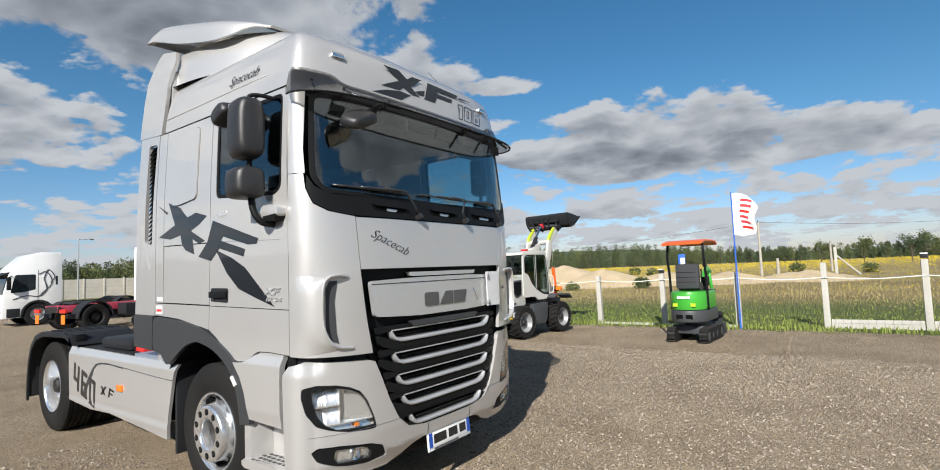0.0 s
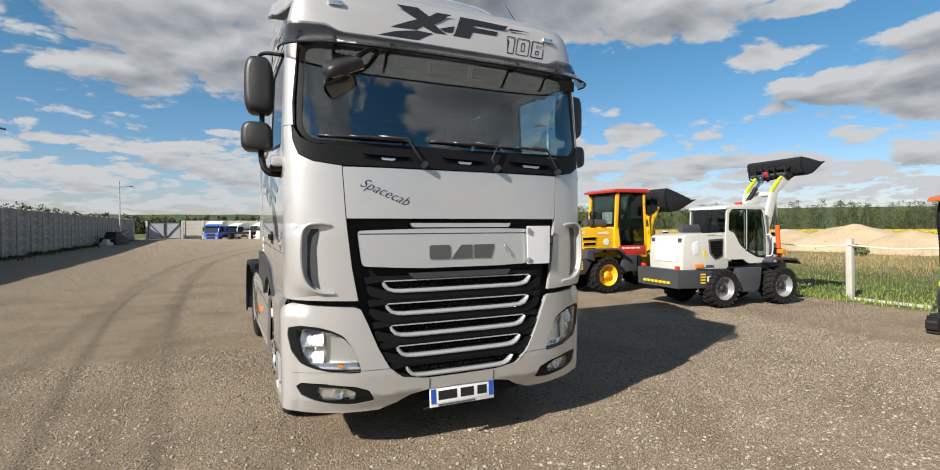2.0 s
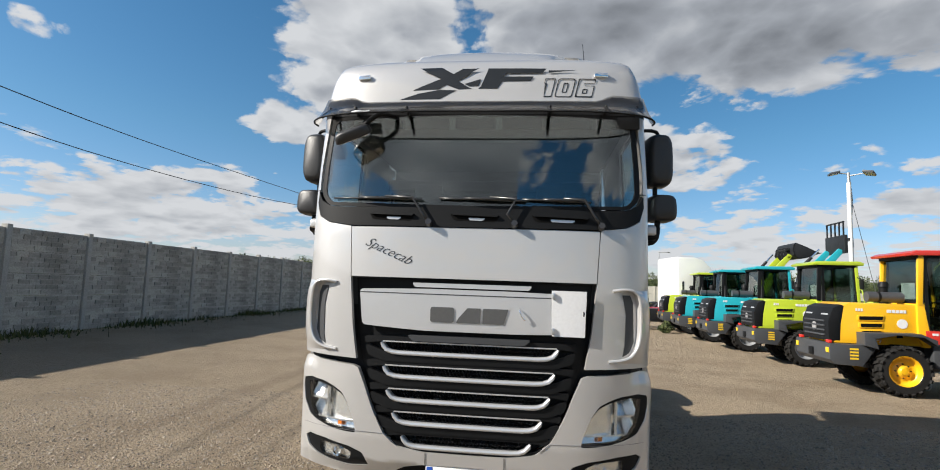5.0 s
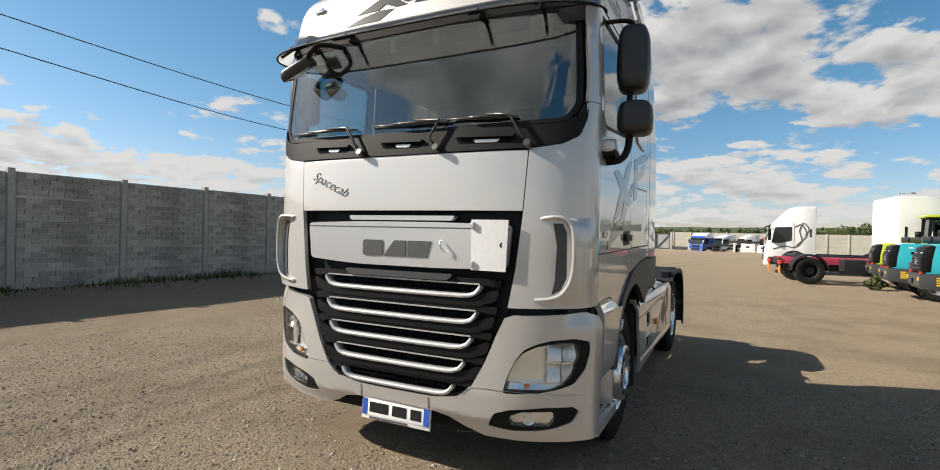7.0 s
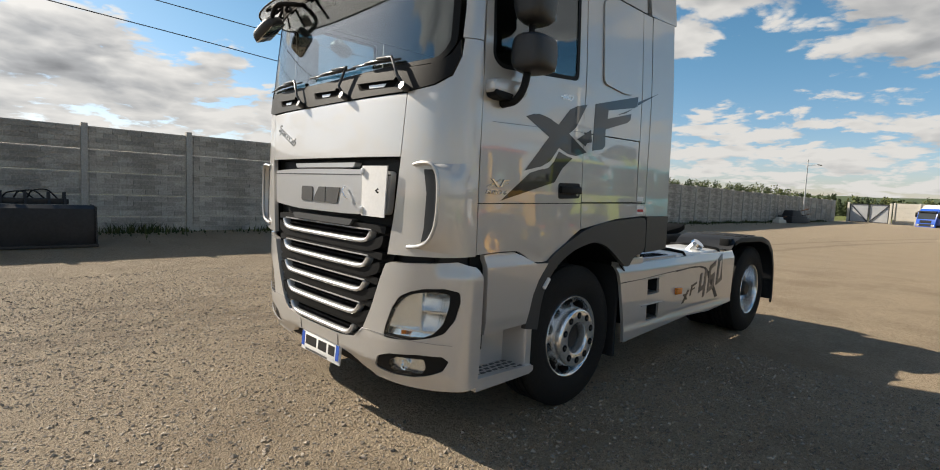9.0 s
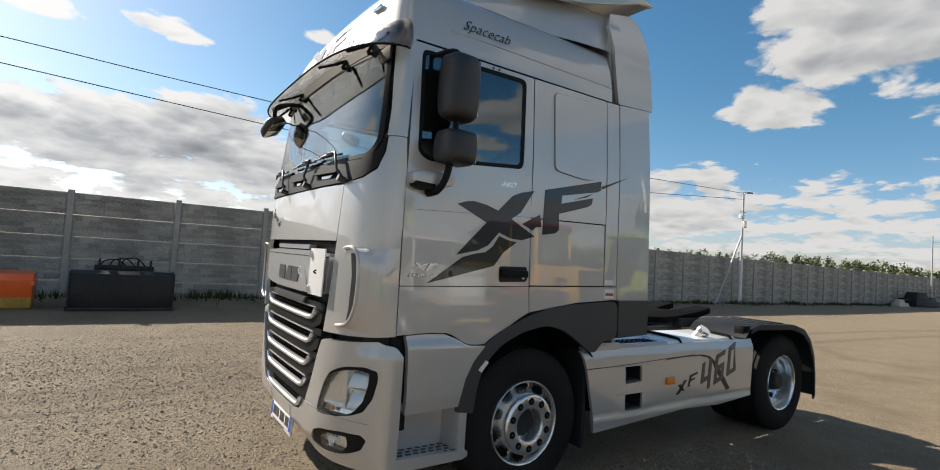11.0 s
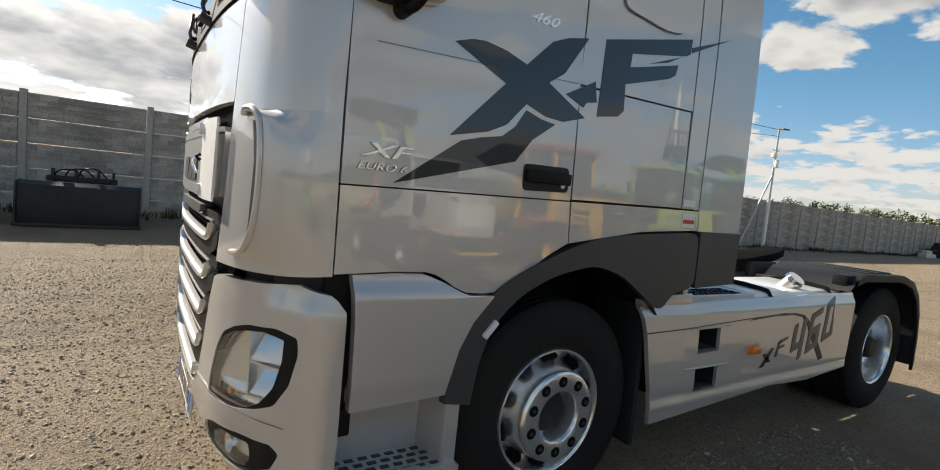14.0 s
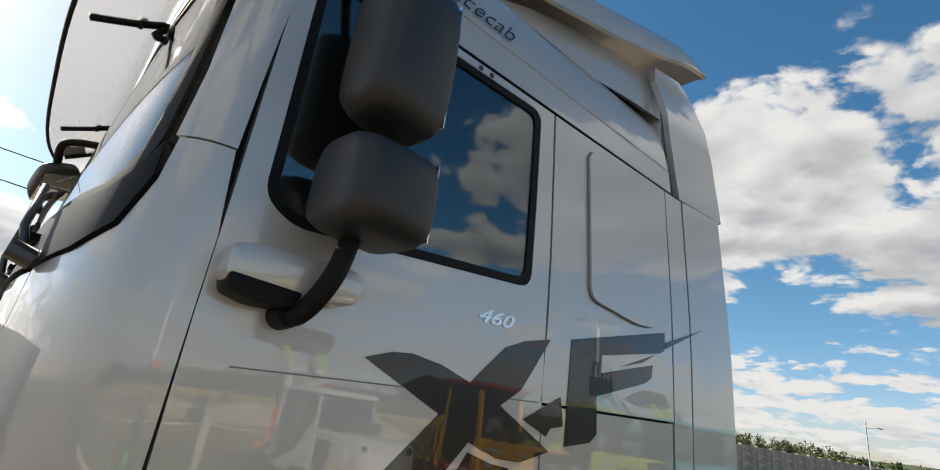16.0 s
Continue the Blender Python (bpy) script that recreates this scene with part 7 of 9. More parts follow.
    for s in (-1, 1):
        part("front_fender", prism([(1.45, 0.98), (1.6, 1.06), (2.2, 1.06), (2.36, 0.98), (2.36, 0.95), (2.2, 1.03), (1.6, 1.03), (1.45, 0.95)], 1, s * 0.42, s * 0.80, 0.006), CHASSIS_GREY, ob)
    part("lift_tower", prism([(1.70, 0.9), (1.62, 1.5), (1.75, 1.62), (2.05, 1.2), (2.2, 0.9)], 1, -0.36, 0.36, 0.03), colour, ob)
    # arms and bucket
    arm_m = Matrix.Translation((1.75 - 0.3 * max(0.0, 1 - reach), 0, 1.45)) @ pose(0, 0, 0, 0, -lift, 0) @ Matrix.Diagonal((reach, 1, reach, 1))
    for s in (-1, 1):
        arm = [(-0.08, -0.08), (-0.08, 0.08), (0.6, 0.16), (0.95, 0.12), (1.62, -0.12), (1.62, -0.26), (0.9, -0.06), (0.55, -0.02)]
        part("lift_arm", prism(arm, 1, s * 0.40 - 0.035, s * 0.40 + 0.035, 0.008, m=arm_m), arm_colour or colour, ob)
        hydraulic_ram(ob, (1.9, s * 0.3, 0.95), arm_m @ Vector((0.75, s * 0.38, 0.0)), 0.045)
    part("arm_tie", rod(arm_m @ Vector((0.9, -0.4, 0.04)), arm_m @ Vector((0.9, 0.4, 0.04)), 0.06), colour, ob)
    tip = arm_m @ Vector((1.62, 0, -0.2))
    part("tilt_link", prism([(0.7, 0.1), (0.78, 0.42), (0.9, 0.42), (0.98, -0.05)], 1, -0.05, 0.05, 0.01, m=arm_m), BUCKET_BLACK, ob)
    hydraulic_ram(ob, arm_m @ Vector((0.05, 0, 0.2)), arm_m @ Vector((0.84, 0, 0.38)), 0.05)
    hydraulic_ram(ob, arm_m @ Vector((0.9, 0, 0.34)), arm_m @ Vector((1.5, 0, 0.15)), 0.05)
    if fork:
        part("fork_carriage", box((tip.x, -0.6, tip.z - 0.1), (tip.x + 0.08, 0.6, tip.z + 0.45), 0.01), BUCKET_BLACK, ob)
        for k in range(5):
            part("fork_rail", box((tip.x, -0.5 + 0.25 * k - 0.015, tip.z + 0.4), (tip.x + 0.04, -0.5 + 0.25 * k + 0.015, tip.z + 0.85), 0.0), BUCKET_BLACK, ob)
        part("fork_top", box((tip.x, -0.53, tip.z + 0.83), (tip.x + 0.04, 0.53, tip.z + 0.87), 0.0), BUCKET_BLACK, ob)
    else:
        bucket(ob, (tip.x + 0.05, 0, tip.z - 0.18), bucket_tilt, 1.45, bucket_size or 0.85)
        for k, y in enumerate((-0.3, -0.1, 0.15, 0.32)):
            part("hose", pipe(smooth_path([(tip.x - 0.02, y, tip.z + 0.25), (tip.x - 0.14, y + 0.04, tip.z + 0.12), (tip.x - 0.16, y + 0.02, tip.z - 0.05), (tip.x - 0.05, y, tip.z - 0.12)], 4), 0.014, 6), BLACK, ob)
    return ob


HEAD = -4.0


def parked(x, y, turn=HEAD):
    return Matrix.Translation((x, y, ground_z(x, y))) @ pose(0, 0, 0, 0, 0, turn)


ROW = "row of parked farm loaders"
farm_loader(parked(6.95, 7.20), YELLOW, RED_PAINT, "yellow farm loader with red cab roof and dark bucket", YELLOW, 75, ROW, RED_PAINT, reach=0.45, bucket_size=0.95, bucket_tilt=24, post_colour=YELLOW)
farm_loader(parked(7.15, 10.85), LIME, LIME, "lime green farm loader with white rims on gravel", GREY_RIM, 4, ROW)
farm_loader(parked(7.0, 13.85), CYAN, CYAN, "cyan blue farm loader with raised black fork carriage", GREY_RIM, 66, ROW, fork=True, reach=1.2)
farm_loader(parked(6.95, 16.7), CYAN, CYAN, "cyan blue farm loader with raised dark bucket", GREY_RIM, 68, ROW, reach=1.2, arm_colour=LIME)
farm_loader(parked(7.2, 20.0), LIME, LIME, "lime green farm loader at the row's far end", GREY_RIM, 4, ROW)


def cream_loader(m):
    """A low loader with a rounded cream body and a raised bucket."""
    ob = thing("wheel_loader", "cream white loader with raised black bucket and dark bumper", "loader", "", m)
    r, half, wb = 0.39, 0.56, 1.55
    for x in (0.0, wb):
        for s in (-1, 1):
            lugged_wheel(ob, (x, s * half, r), r, 0.32, GREY_RIM, s)
    part("counterweight", prism([(-1.06, 0.42), (-0.30, 0.40), (-0.26, 0.50), (-0.22, 0.74), (-1.08, 0.78)], 1, -0.62, 0.62, 0.025), CHASSIS_GREY, ob)
    for s in (-1, 1):
        for k in range(4):
            part("hazard_stripe", box((-0.52, s * 0.62 - 0.003, 0.50 + 0.055 * k), (-0.40, s * 0.62 + 0.003, 0.53 + 0.055 * k), 0.0), HAZARD, ob)
        part("notice", box((-0.36, s * 0.62 - 0.003, 0.52), (-0.27, s * 0.62 + 0.003, 0.64), 0.0), WHITE_PLASTIC, ob)
        part("tail_lamp", box((-1.02, s * 0.52 - 0.05, 0.785), (-0.97, s * 0.52 + 0.05, 0.85), 0.012), RED_LENS, ob)
        part("tail_lamp", box((-0.6, s * 0.56 - 0.02, 0.80), (-0.40, s * 0.56 + 0.02, 0.88), 0.012), AMBER, ob)
    bars_on(ob, HAZARD, -0.9, 0.47, (0.05,), 0.0)
    for k in range(7):
        part("bumper_lettering_bar", box((-1.085, -0.4 + 0.12 * k, 0.49), (-1.065, -0.32 + 0.12 * k, 0.54), 0.0, m=Matrix()), HAZARD, ob)
    hood = new("engine_hood")
    hood.parent = ob
    hood.location.x, hood.scale.x = 0.045, 0.85
    sec = [(-1.04, 0.76), (-1.06, 0.95), (-1.03, 1.36), (-1.0, 1.43), (-0.9, 1.465), (0.28, 1.50), (0.30, 0.76)]
    part("hood_shell", prism(sec, 1, -0.50, 0.50, 0.035), CREAM, hood)
    part("hood_rear_panel", prism([(-1.072, 0.92), (-1.048, 1.27), (-1.02, 1.27), (-1.04, 0.92)], 1, -0.32, 0.32, 0.01), WHITE_PLASTIC, hood)
    for s in (-1, 1):
        part("hood_light", box((-1.045, s * 0.40 - 0.05, 1.31), (-1.0, s * 0.40 + 0.05, 1.39), 0.01), CHASSIS_GREY, hood)
        part("side_grille_frame", prism(rounded([(-0.32, 1.36), (0.12, 1.38), (0.10, 1.02), (-0.12, 0.95), (-0.28, 1.08)], 0.03), 1, s * 0.495, s * 0.515, 0.006), CHASSIS_GREY, hood)
        part("side_grille", prism(rounded([(-0.28, 1.32), (0.08, 1.34), (0.06, 1.05), (-0.11, 0.99), (-0.24, 1.10)], 0.02), 1, s * 0.50, s * 0.522, 0.0), RIM_HOLE, hood)
        for k in range(4):
            part("grille_slat", box((-0.22, s * 0.519 - 0.004, 1.08 + 0.055 * k), (0.05, s * 0.519 + 0.006, 1.09 + 0.055 * k), 0.0), BLACK, hood)
        part("hood_dent", prism(rounded([(-0.80, 1.28), (-0.62, 1.34), (-0.55, 1.08), (-0.74, 1.05)], 0.03), 1, s * 0.497, s * 0.507, 0.004), WHITE_PLASTIC, hood)
        part("hood_patch", box((-0.46, s * 0.50 - 0.004, 1.0), (-0.38, s * 0.50 + 0.004, 1.14), 0.0), HAZARD, hood)
        part("name_plate", box((-0.40, s * 0.46 - 0.02, 1.44), (0.2, s * 0.46 + 0.044, 1.475), 0.006), CHASSIS_GREY, hood)
        bars_on(hood, LIME, -0.35, 1.448, (0.05, 0.05, 0.05, 0.05), s * 0.506, 0.02, 0.012, axis_y=s)
        bars_on(hood, WHITE_PLASTIC, -0.05, 1.448, (0.06, 0.05), s * 0.506, 0.02, 0.012, axis_y=s)
        bars_on(ob, CHASSIS_GREY, -0.28, 0.80, (0.04, 0.04, 0.04, 0.04), s * 0.502, 0.05, 0.012, axis_y=s)
    part("silencer", rod((-0.35, 0.15, 1.58), (0.1, 0.15, 1.58), 0.085, n=16), CHASSIS_GREY, ob)
    part("air_filter", rod((-0.1, -0.25, 1.56), (0.30, -0.25, 1.56), 0.10, n=16), BLACK, ob)
    part("air_filter_cap", rod((0.05, -0.2, 1.6), (0.05, -0.2, 1.80), 0.05, 0.07, n=12), BLACK, ob)
    cabin = new("cabin")
    cabin.parent = ob
    cabin.location.x, cabin.scale.x = -0.06, 0.9
    tagged(cabin, "rounded cream cab with dark glass")
    w, z1 = 0.52, 2.02
    shell = [(0.30, 0.95), (0.30, 1.50), (0.32, 1.95), (0.40, 2.02), (1.28, 2.04), (1.42, 1.96), (1.50, 1.5), (1.52, 0.88), (0.95, 0.86), (0.8, 0.95)]
    for s in (-1, 1):
        door_w = rounded([(0.37, 1.54), (0.38, 1.88), (0.46, 1.96), (0.86, 1.985), (0.86, 1.15), (0.70, 1.25), (0.52, 1.50)], 0.05)
        door_g = rounded([(0.91, 1.12), (0.91, 1.99), (1.26, 1.99), (1.36, 1.9), (1.44, 1.5), (1.45, 0.98), (1.2, 1.0)], 0.05)
        pts, faces = filled(rounded(shell, 0.05), [door_w, door_g])
        skin("cabin_side", pts, faces, lambda a, b, off, s=s: Vector((a, s * (w + off), b)), 0.0, 0.04, CREAM, cabin)
        for g in (door_w, door_g):
            pts, faces = filled(inset(g, 1.01))
            skin("door_glass", pts, faces, lambda a, b, off, s=s: Vector((a, s * (w + off), b)), -0.015, 0.006, CAB_GLASS, cabin).visible_shadow = False
            pts, faces = filled(inset(g, 1.03), [inset(g, 0.94)])
            skin("door_seal", pts, faces, lambda a, b, off, s=s: Vector((a, s * (w + off), b)), 0.004, 0.01, BLACK, cabin)
        part("grab_rail", pipe(smooth_path([(1.50, s * 0.52, 1.0), (1.56, s * 0.60, 1.05), (1.56, s * 0.60, 1.40), (1.48, s * 0.52, 1.45)], 4), 0.014, 6), CREAM, cabin)
        part("door_pull", box((0.86, s * 0.525 - 0.006, 1.12), (0.92, s * 0.525 + 0.012, 1.15), 0.004), BLACK, cabin)
    part("cabin_roof", prism([(0.27, 1.975), (0.30, 2.03), (0.42, 2.065), (1.26, 2.08), (1.46, 2.0), (1.42, 1.965)], 1, -w - 0.01, w + 0.01, 0.03), CREAM, cabin)
    part("rear_window", prism([(0.30, 1.50), (0.31, 1.50), (0.33, 1.985), (0.32, 1.985)], 1, -w + 0.03, w - 0.03, 0.0), CAB_GLASS, cabin).visible_shadow = False
    part("front_window", prism([(1.50, 1.1), (1.51, 1.1), (1.42, 1.94), (1.41, 1.94)], 1, -w + 0.03, w - 0.03, 0.0), CAB_GLASS, cabin).visible_shadow = False
    part("cabin_floor", box((0.35, -w + 0.02, 0.75), (1.5, w - 0.02, 0.80)), BLACK, cabin)
    part("driver_seat", box((0.55, -0.2, 1.05), (0.95, 0.2, 1.16), 0.04), SEAT_CLOTH, cabin)
    part("seat_back", box((0.48, -0.2, 1.14), (0.60, 0.2, 1.70), 0.05), SEAT_CLOTH, cabin)
    part("console", box((1.2, -0.16, 0.8), (1.38, 0.16, 1.25), 0.03), BLACK, cabin)
    part("steering_wheel", pipe([Matrix.Translation((1.12, 0, 1.32)) @ pose(0, 0, 0, 0, -30, 0) @ Vector((0.16 * math.cos(2 * math.pi * k / 18), 0.16 * math.sin(2 * math.pi * k / 18), 0)) for k in range(18)], 0.013, 6, closed=True), BLACK, cabin)
    part("belly", box((-0.3, -0.3, 0.35), (1.0, 0.3, 0.80), 0.03), CHASSIS_GREY, ob)
    for s in (-1, 1):
        part("side_step", prism([(0.45, 0.30), (0.45, 0.78), (1.05, 0.78), (1.0, 0.40), (0.9, 0.28)], 1, s * 0.36, s * 0.62, 0.015), CHASSIS_GREY, ob)
        part("front_fender", prism([(1.15, 0.90), (1.25, 0.98), (1.85, 0.96), (1.98, 0.86), (1.96, 0.83), (1.83, 0.92), (1.26, 0.94), (1.17, 0.87)], 1, s * 0.38, s * 0.74, 0.006), CHASSIS_GREY, ob)
        part("front_indicator", box((1.56, s * 0.58 - 0.07, 1.05), (1.68, s * 0.58 + 0.07, 1.15), 0.02), AMBER, ob)
        part("front_lamp", box((1.60, s * 0.46 - 0.08, 1.02), (1.72, s * 0.46 + 0.08, 1.16), 0.03), BLACK, ob)
    part("front_frame", box((1.0, -0.3, 0.4), (2.1, 0.3, 0.85), 0.04), CHASSIS_GREY, ob)
    part("lift_tower", prism([(1.45, 0.8), (1.40, 1.6), (1.55, 1.62), (1.95, 0.8)], 1, -0.26, 0.26, 0.02), CREAM, ob)
    lift = 68
    arm_m = Matrix.Translation((1.45, 0, 1.50)) @ pose(0, 0, 0, 0, -lift, 0)
    for s in (-1, 1):
        arm = [(-0.08, -0.07), (-0.08, 0.08), (0.5, 0.16), (0.9, 0.20), (1.35, 0.02), (1.42, -0.14), (1.32, -0.2), (0.9, 0.02), (0.5, -0.02)]
        part("lift_arm", prism(arm, 1, s * 0.33 - 0.035, s * 0.33 + 0.035, 0.01, m=arm_m), CREAM, ob)
        part("arm_cap", prism([(0.86, 0.205), (0.95, 0.19), (1.28, 0.06), (1.24, 0.03), (0.95, 0.12), (0.86, 0.12)], 1, s * 0.33 - 0.04, s * 0.33 + 0.04, 0.006, m=arm_m), LIME, ob)
        hydraulic_ram(ob, (1.95, s * 0.26, 0.85), arm_m @ Vector((0.85, s * 0.30, 0.02)), 0.045, ORANGE, CHROME)
    part("arm_tie", rod(arm_m @ Vector((0.85, -0.33, 0.08)), arm_m @ Vector((0.85, 0.33, 0.08)), 0.06), CREAM, ob)
    part("tilt_link", prism([(0.5, 0.1), (0.42, 0.42), (0.52, 0.46), (0.85, 0.1)], 1, -0.05, 0.05, 0.01, m=arm_m), CREAM, ob)
    hydraulic_ram(ob, arm_m @ Vector((0.45, 0, 0.40)), arm_m @ Vector((1.3, 0, 0.16)), 0.05, BUCKET_BLACK, CHROME)
    part("arm_lamp", box((1.35, 0.25, 2.06), (1.5, 0.4, 2.16), 0.02), RED, ob)
    tip = arm_m @ Vector((1.38, 0, -0.16))
    b = bucket(ob, (tip.x + 0.06, 0, tip.z - 0.06), 34, 1.36, 0.64)
    for k, y in enumerate((-0.35, -0.2, -0.05, 0.12, 0.3)):
        part("hose", pipe(smooth_path([(-0.16, y, 0.1), (-0.26 - 0.02 * k, y + 0.05, 0.22), (-0.22, y + 0.12, 0.36), (-0.1, y + 0.16, 0.42)], 5), 0.013, 6), BLACK, b)
    part("coupler_beam", rod((-0.2, -0.45, 0.24), (-0.2, 0.45, 0.24), 0.03, n=10), CHASSIS_GREY, b)
    part("coupler_valve", box((-0.26, -0.05, 0.22), (-0.2, 0.05, 0.34), 0.01), RED, b)
    return ob


cream_loader(parked(7.47, 4.27, -7.0))


# ---- small excavator ----
def excavator(m):
    """A mini excavator under a canopy, x forwards."""
    ob = thing("mini_excavator", "green mini excavator with orange canopy and steel tracks", "excavator", "", m)
    for s in (-1, 1):
        tr = new("track")
        tr.parent = ob
        loop = [(-0.52 + 0.14 * math.cos(a), 0.15 + 0.14 * math.sin(a)) for a in (math.pi / 2 + math.pi * k / 8 for k in range(9))] + [(0.52 + 0.14 * math.cos(a), 0.15 + 0.14 * math.sin(a)) for a in (-math.pi / 2 + math.pi * k / 8 for k in range(9))]
        part("track_belt", prism(loop, 1, s * 0.30, s * 0.50, 0.008), RUBBER, tr)
        for k in range(34):
            t = k / 34
            per = 2 * 1.04 + 2 * math.pi * 0.14
            d = t * per
            if d < 1.04:
                x, z, a = -0.52 + d, 0.01, 180
            elif d < 1.04 + math.pi * 0.14:
                q = (d - 1.04) / 0.14
                x, z, a = 0.52 + 0.14 * math.sin(q), 0.15 - 0.14 * math.cos(q), 180 - math.degrees(q)
            elif d < 2.08 + math.pi * 0.14:
                x, z, a = 0.52 - (d - 1.04 - math.pi * 0.14), 0.29, 0
            else:
                q = (d - 2.08 - math.pi * 0.14) / 0.14
                x, z, a = -0.52 - 0.14 * math.sin(q), 0.15 + 0.14 * math.cos(q), -math.degrees(q)
            part("track_pad", box((-0.016, s * 0.40 - 0.10, -0.004), (0.016, s * 0.40 + 0.10, 0.014), 0.0, m=Matrix.Translation((x, 0, z)) @ pose(0, 0, 0, 0, a, 0)), STEEL_DARK, tr)
        for x in (-0.5, -0.2, 0.1, 0.5):
            part("track_roller", rod((x, s * 0.36, 0.14), (x, s * 0.505, 0.14), 0.09 if abs(x) > 0.4 else 0.06, n=14), CHASSIS_GREY, tr)
    part("undercarriage", box((-0.4, -0.32, 0.16), (0.4, 0.32, 0.34), 0.03), CHASSIS_GREY, ob)
    part("turntable", rod((0, 0, 0.34), (0, 0, 0.42), 0.3, n=24), CHASSIS_GREY, ob)
    body = new("upper_body")
    body.parent = ob
    half_round = [(0.42, -0.46), (0.42, 0.46), (-0.30, 0.47)] + [(-0.30 - 0.42 * math.sin(a), 0.47 * math.cos(a)) for a in (math.pi * k / 10 for k in range(1, 10))] + [(-0.30, -0.47)]
    part("counterweight", prism(half_round, 2, 0.42, 0.66, 0.04), CHASSIS_GREY, body)
    up = [(0.36, -0.44), (0.36, 0.44), (-0.30, 0.455)] + [(-0.30 - 0.40 * math.sin(a), 0.455 * math.cos(a)) for a in (math.pi * k / 10 for k in range(1, 10))] + [(-0.30, -0.455)]
    part("engine_cover", prism(up, 2, 0.66, 1.04, 0.06), GREEN, body)
    part("vent_strip", box((-0.715, -0.2, 0.50), (-0.70, 0.2, 0.58), 0.0), RIM_HOLE, body)
    for y in (-0.22, 0.22):
        part("warning_label", box((-0.700, y - 0.06, 0.74), (-0.685, y + 0.06, 0.81), 0.0, m=Matrix.Translation((0.02, 0, 0)) @ pose(0, 0, 0)), LIME, body)
    for k in range(6):
        part("lettering_bar", box((-0.712, -0.16 + 0.054 * k, 0.90), (-0.69, -0.118 + 0.054 * k, 0.95), 0.0), WHITE_PLASTIC, body)
    part("operator_floor", box((-0.1, -0.42, 1.0), (0.5, 0.42, 1.04), 0.01), CHASSIS_GREY, body)
    part("operator_seat", box((-0.25, -0.30, 1.04), (0.18, 0.30, 1.20), 0.05), SEAT_CLOTH, body)
    part("operator_back", box((-0.38, -0.30, 1.08), (-0.22, 0.30, 1.60), 0.07), SEAT_CLOTH, body)
    for z in (1.24, 1.34, 1.44):
        part("seat_rib", box((-0.395, -0.23, z - 0.012), (-0.372, 0.23, z + 0.012), 0.006), SEAT_CLOTH, body)
    for s in (-1, 1):
        part("lever", rod((0.3, s * 0.12, 1.04), (0.28, s * 0.14, 1.42), 0.012, n=6), BLACK, body)
        part("lever_knob", rod((0.28, s * 0.14, 1.42), (0.28, s * 0.14, 1.48), 0.022, n=8), BLACK, body)
        part("armrest", box((-0.1, s * 0.30 - 0.05, 1.12), (0.25, s * 0.30 + 0.05, 1.32), 0.02), BLACK, body)
        part("canopy_post", pipe(smooth_path([(-0.30, s * 0.46, 0.66), (-0.32, s * 0.46, 1.3), (-0.40, s * 0.46, 1.75), (-0.36, s * 0.44, 2.02)], 5), 0.032, 10), BLACK, ob)
    can = [(-0.66, 2.00), (-0.60, 2.05), (-0.3, 2.10), (0.4, 2.10), (0.58, 2.05), (0.6, 1.99), (0.56, 2.01), (0.38, 2.06), (-0.3, 2.06), (-0.60, 1.99)]
    part("canopy", prism(can, 1, -0.50, 0.50, 0.03), ORANGE, ob, "faded orange canopy roof")
    boom = [(0.5, -0.02, 0.75), (0.72, -0.02, 1.2), (0.98, -0.02, 1.45), (1.28, -0.02, 1.38)]
    part("boom", pipe(smooth_path(boom, 5), 0.08, 8, flat=0.7), GREEN, ob)
    part("boom_foot", box((0.38, -0.12, 0.5), (0.62, 0.10, 0.85), 0.03), CHASSIS_GREY, ob)
    part("dipper", pipe([(1.2, -0.02, 1.48), (1.42, -0.02, 0.95), (1.48, -0.02, 0.45)], 0.06, 8, flat=0.7), GREEN, ob)
    hydraulic_ram(ob, (0.62, -0.02, 0.78), (1.0, -0.02, 1.3), 0.04)
    hydraulic_ram(ob, (0.85, -0.02, 1.55), (1.22, -0.02, 1.52), 0.035)
    part("digging_bucket", prism([(1.32, 0.40), (1.55, 0.46), (1.66, 0.30), (1.62, 0.08), (1.42, 0.02), (1.20, 0.10), (1.24, 0.14), (1.44, 0.07), (1.56, 0.13), (1.58, 0.30), (1.5, 0.40)], 1, -0.2, 0.18, 0.01), BUCKET_BLACK, ob)
    part("dozer_blade", box((0.78, -0.52, 0.05), (0.84, 0.52, 0.30), 0.02), BUCKET_BLACK, ob)
    part("dozer_arm", box((0.4, -0.3, 0.14), (0.8, -0.22, 0.22), 0.01), CHASSIS_GREY, ob)
    part("dozer_arm", box((0.4, 0.22, 0.14), (0.8, 0.3, 0.22), 0.01), CHASSIS_GREY, ob)
    return ob


excavator(parked(8.55, 0.12, -3.0) @ Matrix.Diagonal((1.0, 0.79, 1, 1)))

# ---- things round the yard ----
FENCE_POST = material("fence_post_concrete", (0.40, 0.385, 0.34), 0.9, 0, 0.1, 40, 0.25, second=(0.48, 0.465, 0.42))
ROPE = material("white_tape", (0.72, 0.70, 0.62), 0.7)
WIRE = material("fence_wire", (0.18, 0.18, 0.17), 0.5, 0.6)
GALV = material("galvanised_steel", (0.42, 0.43, 0.44), 0.45, 0.6, 0.12, 30)
POLE_BLUE = paint("pole_blue", (0.03, 0.12, 0.5))
FLAG_WHITE = material("flag_cloth", (0.78, 0.77, 0.75), 0.8, 0, 0.05, 60)
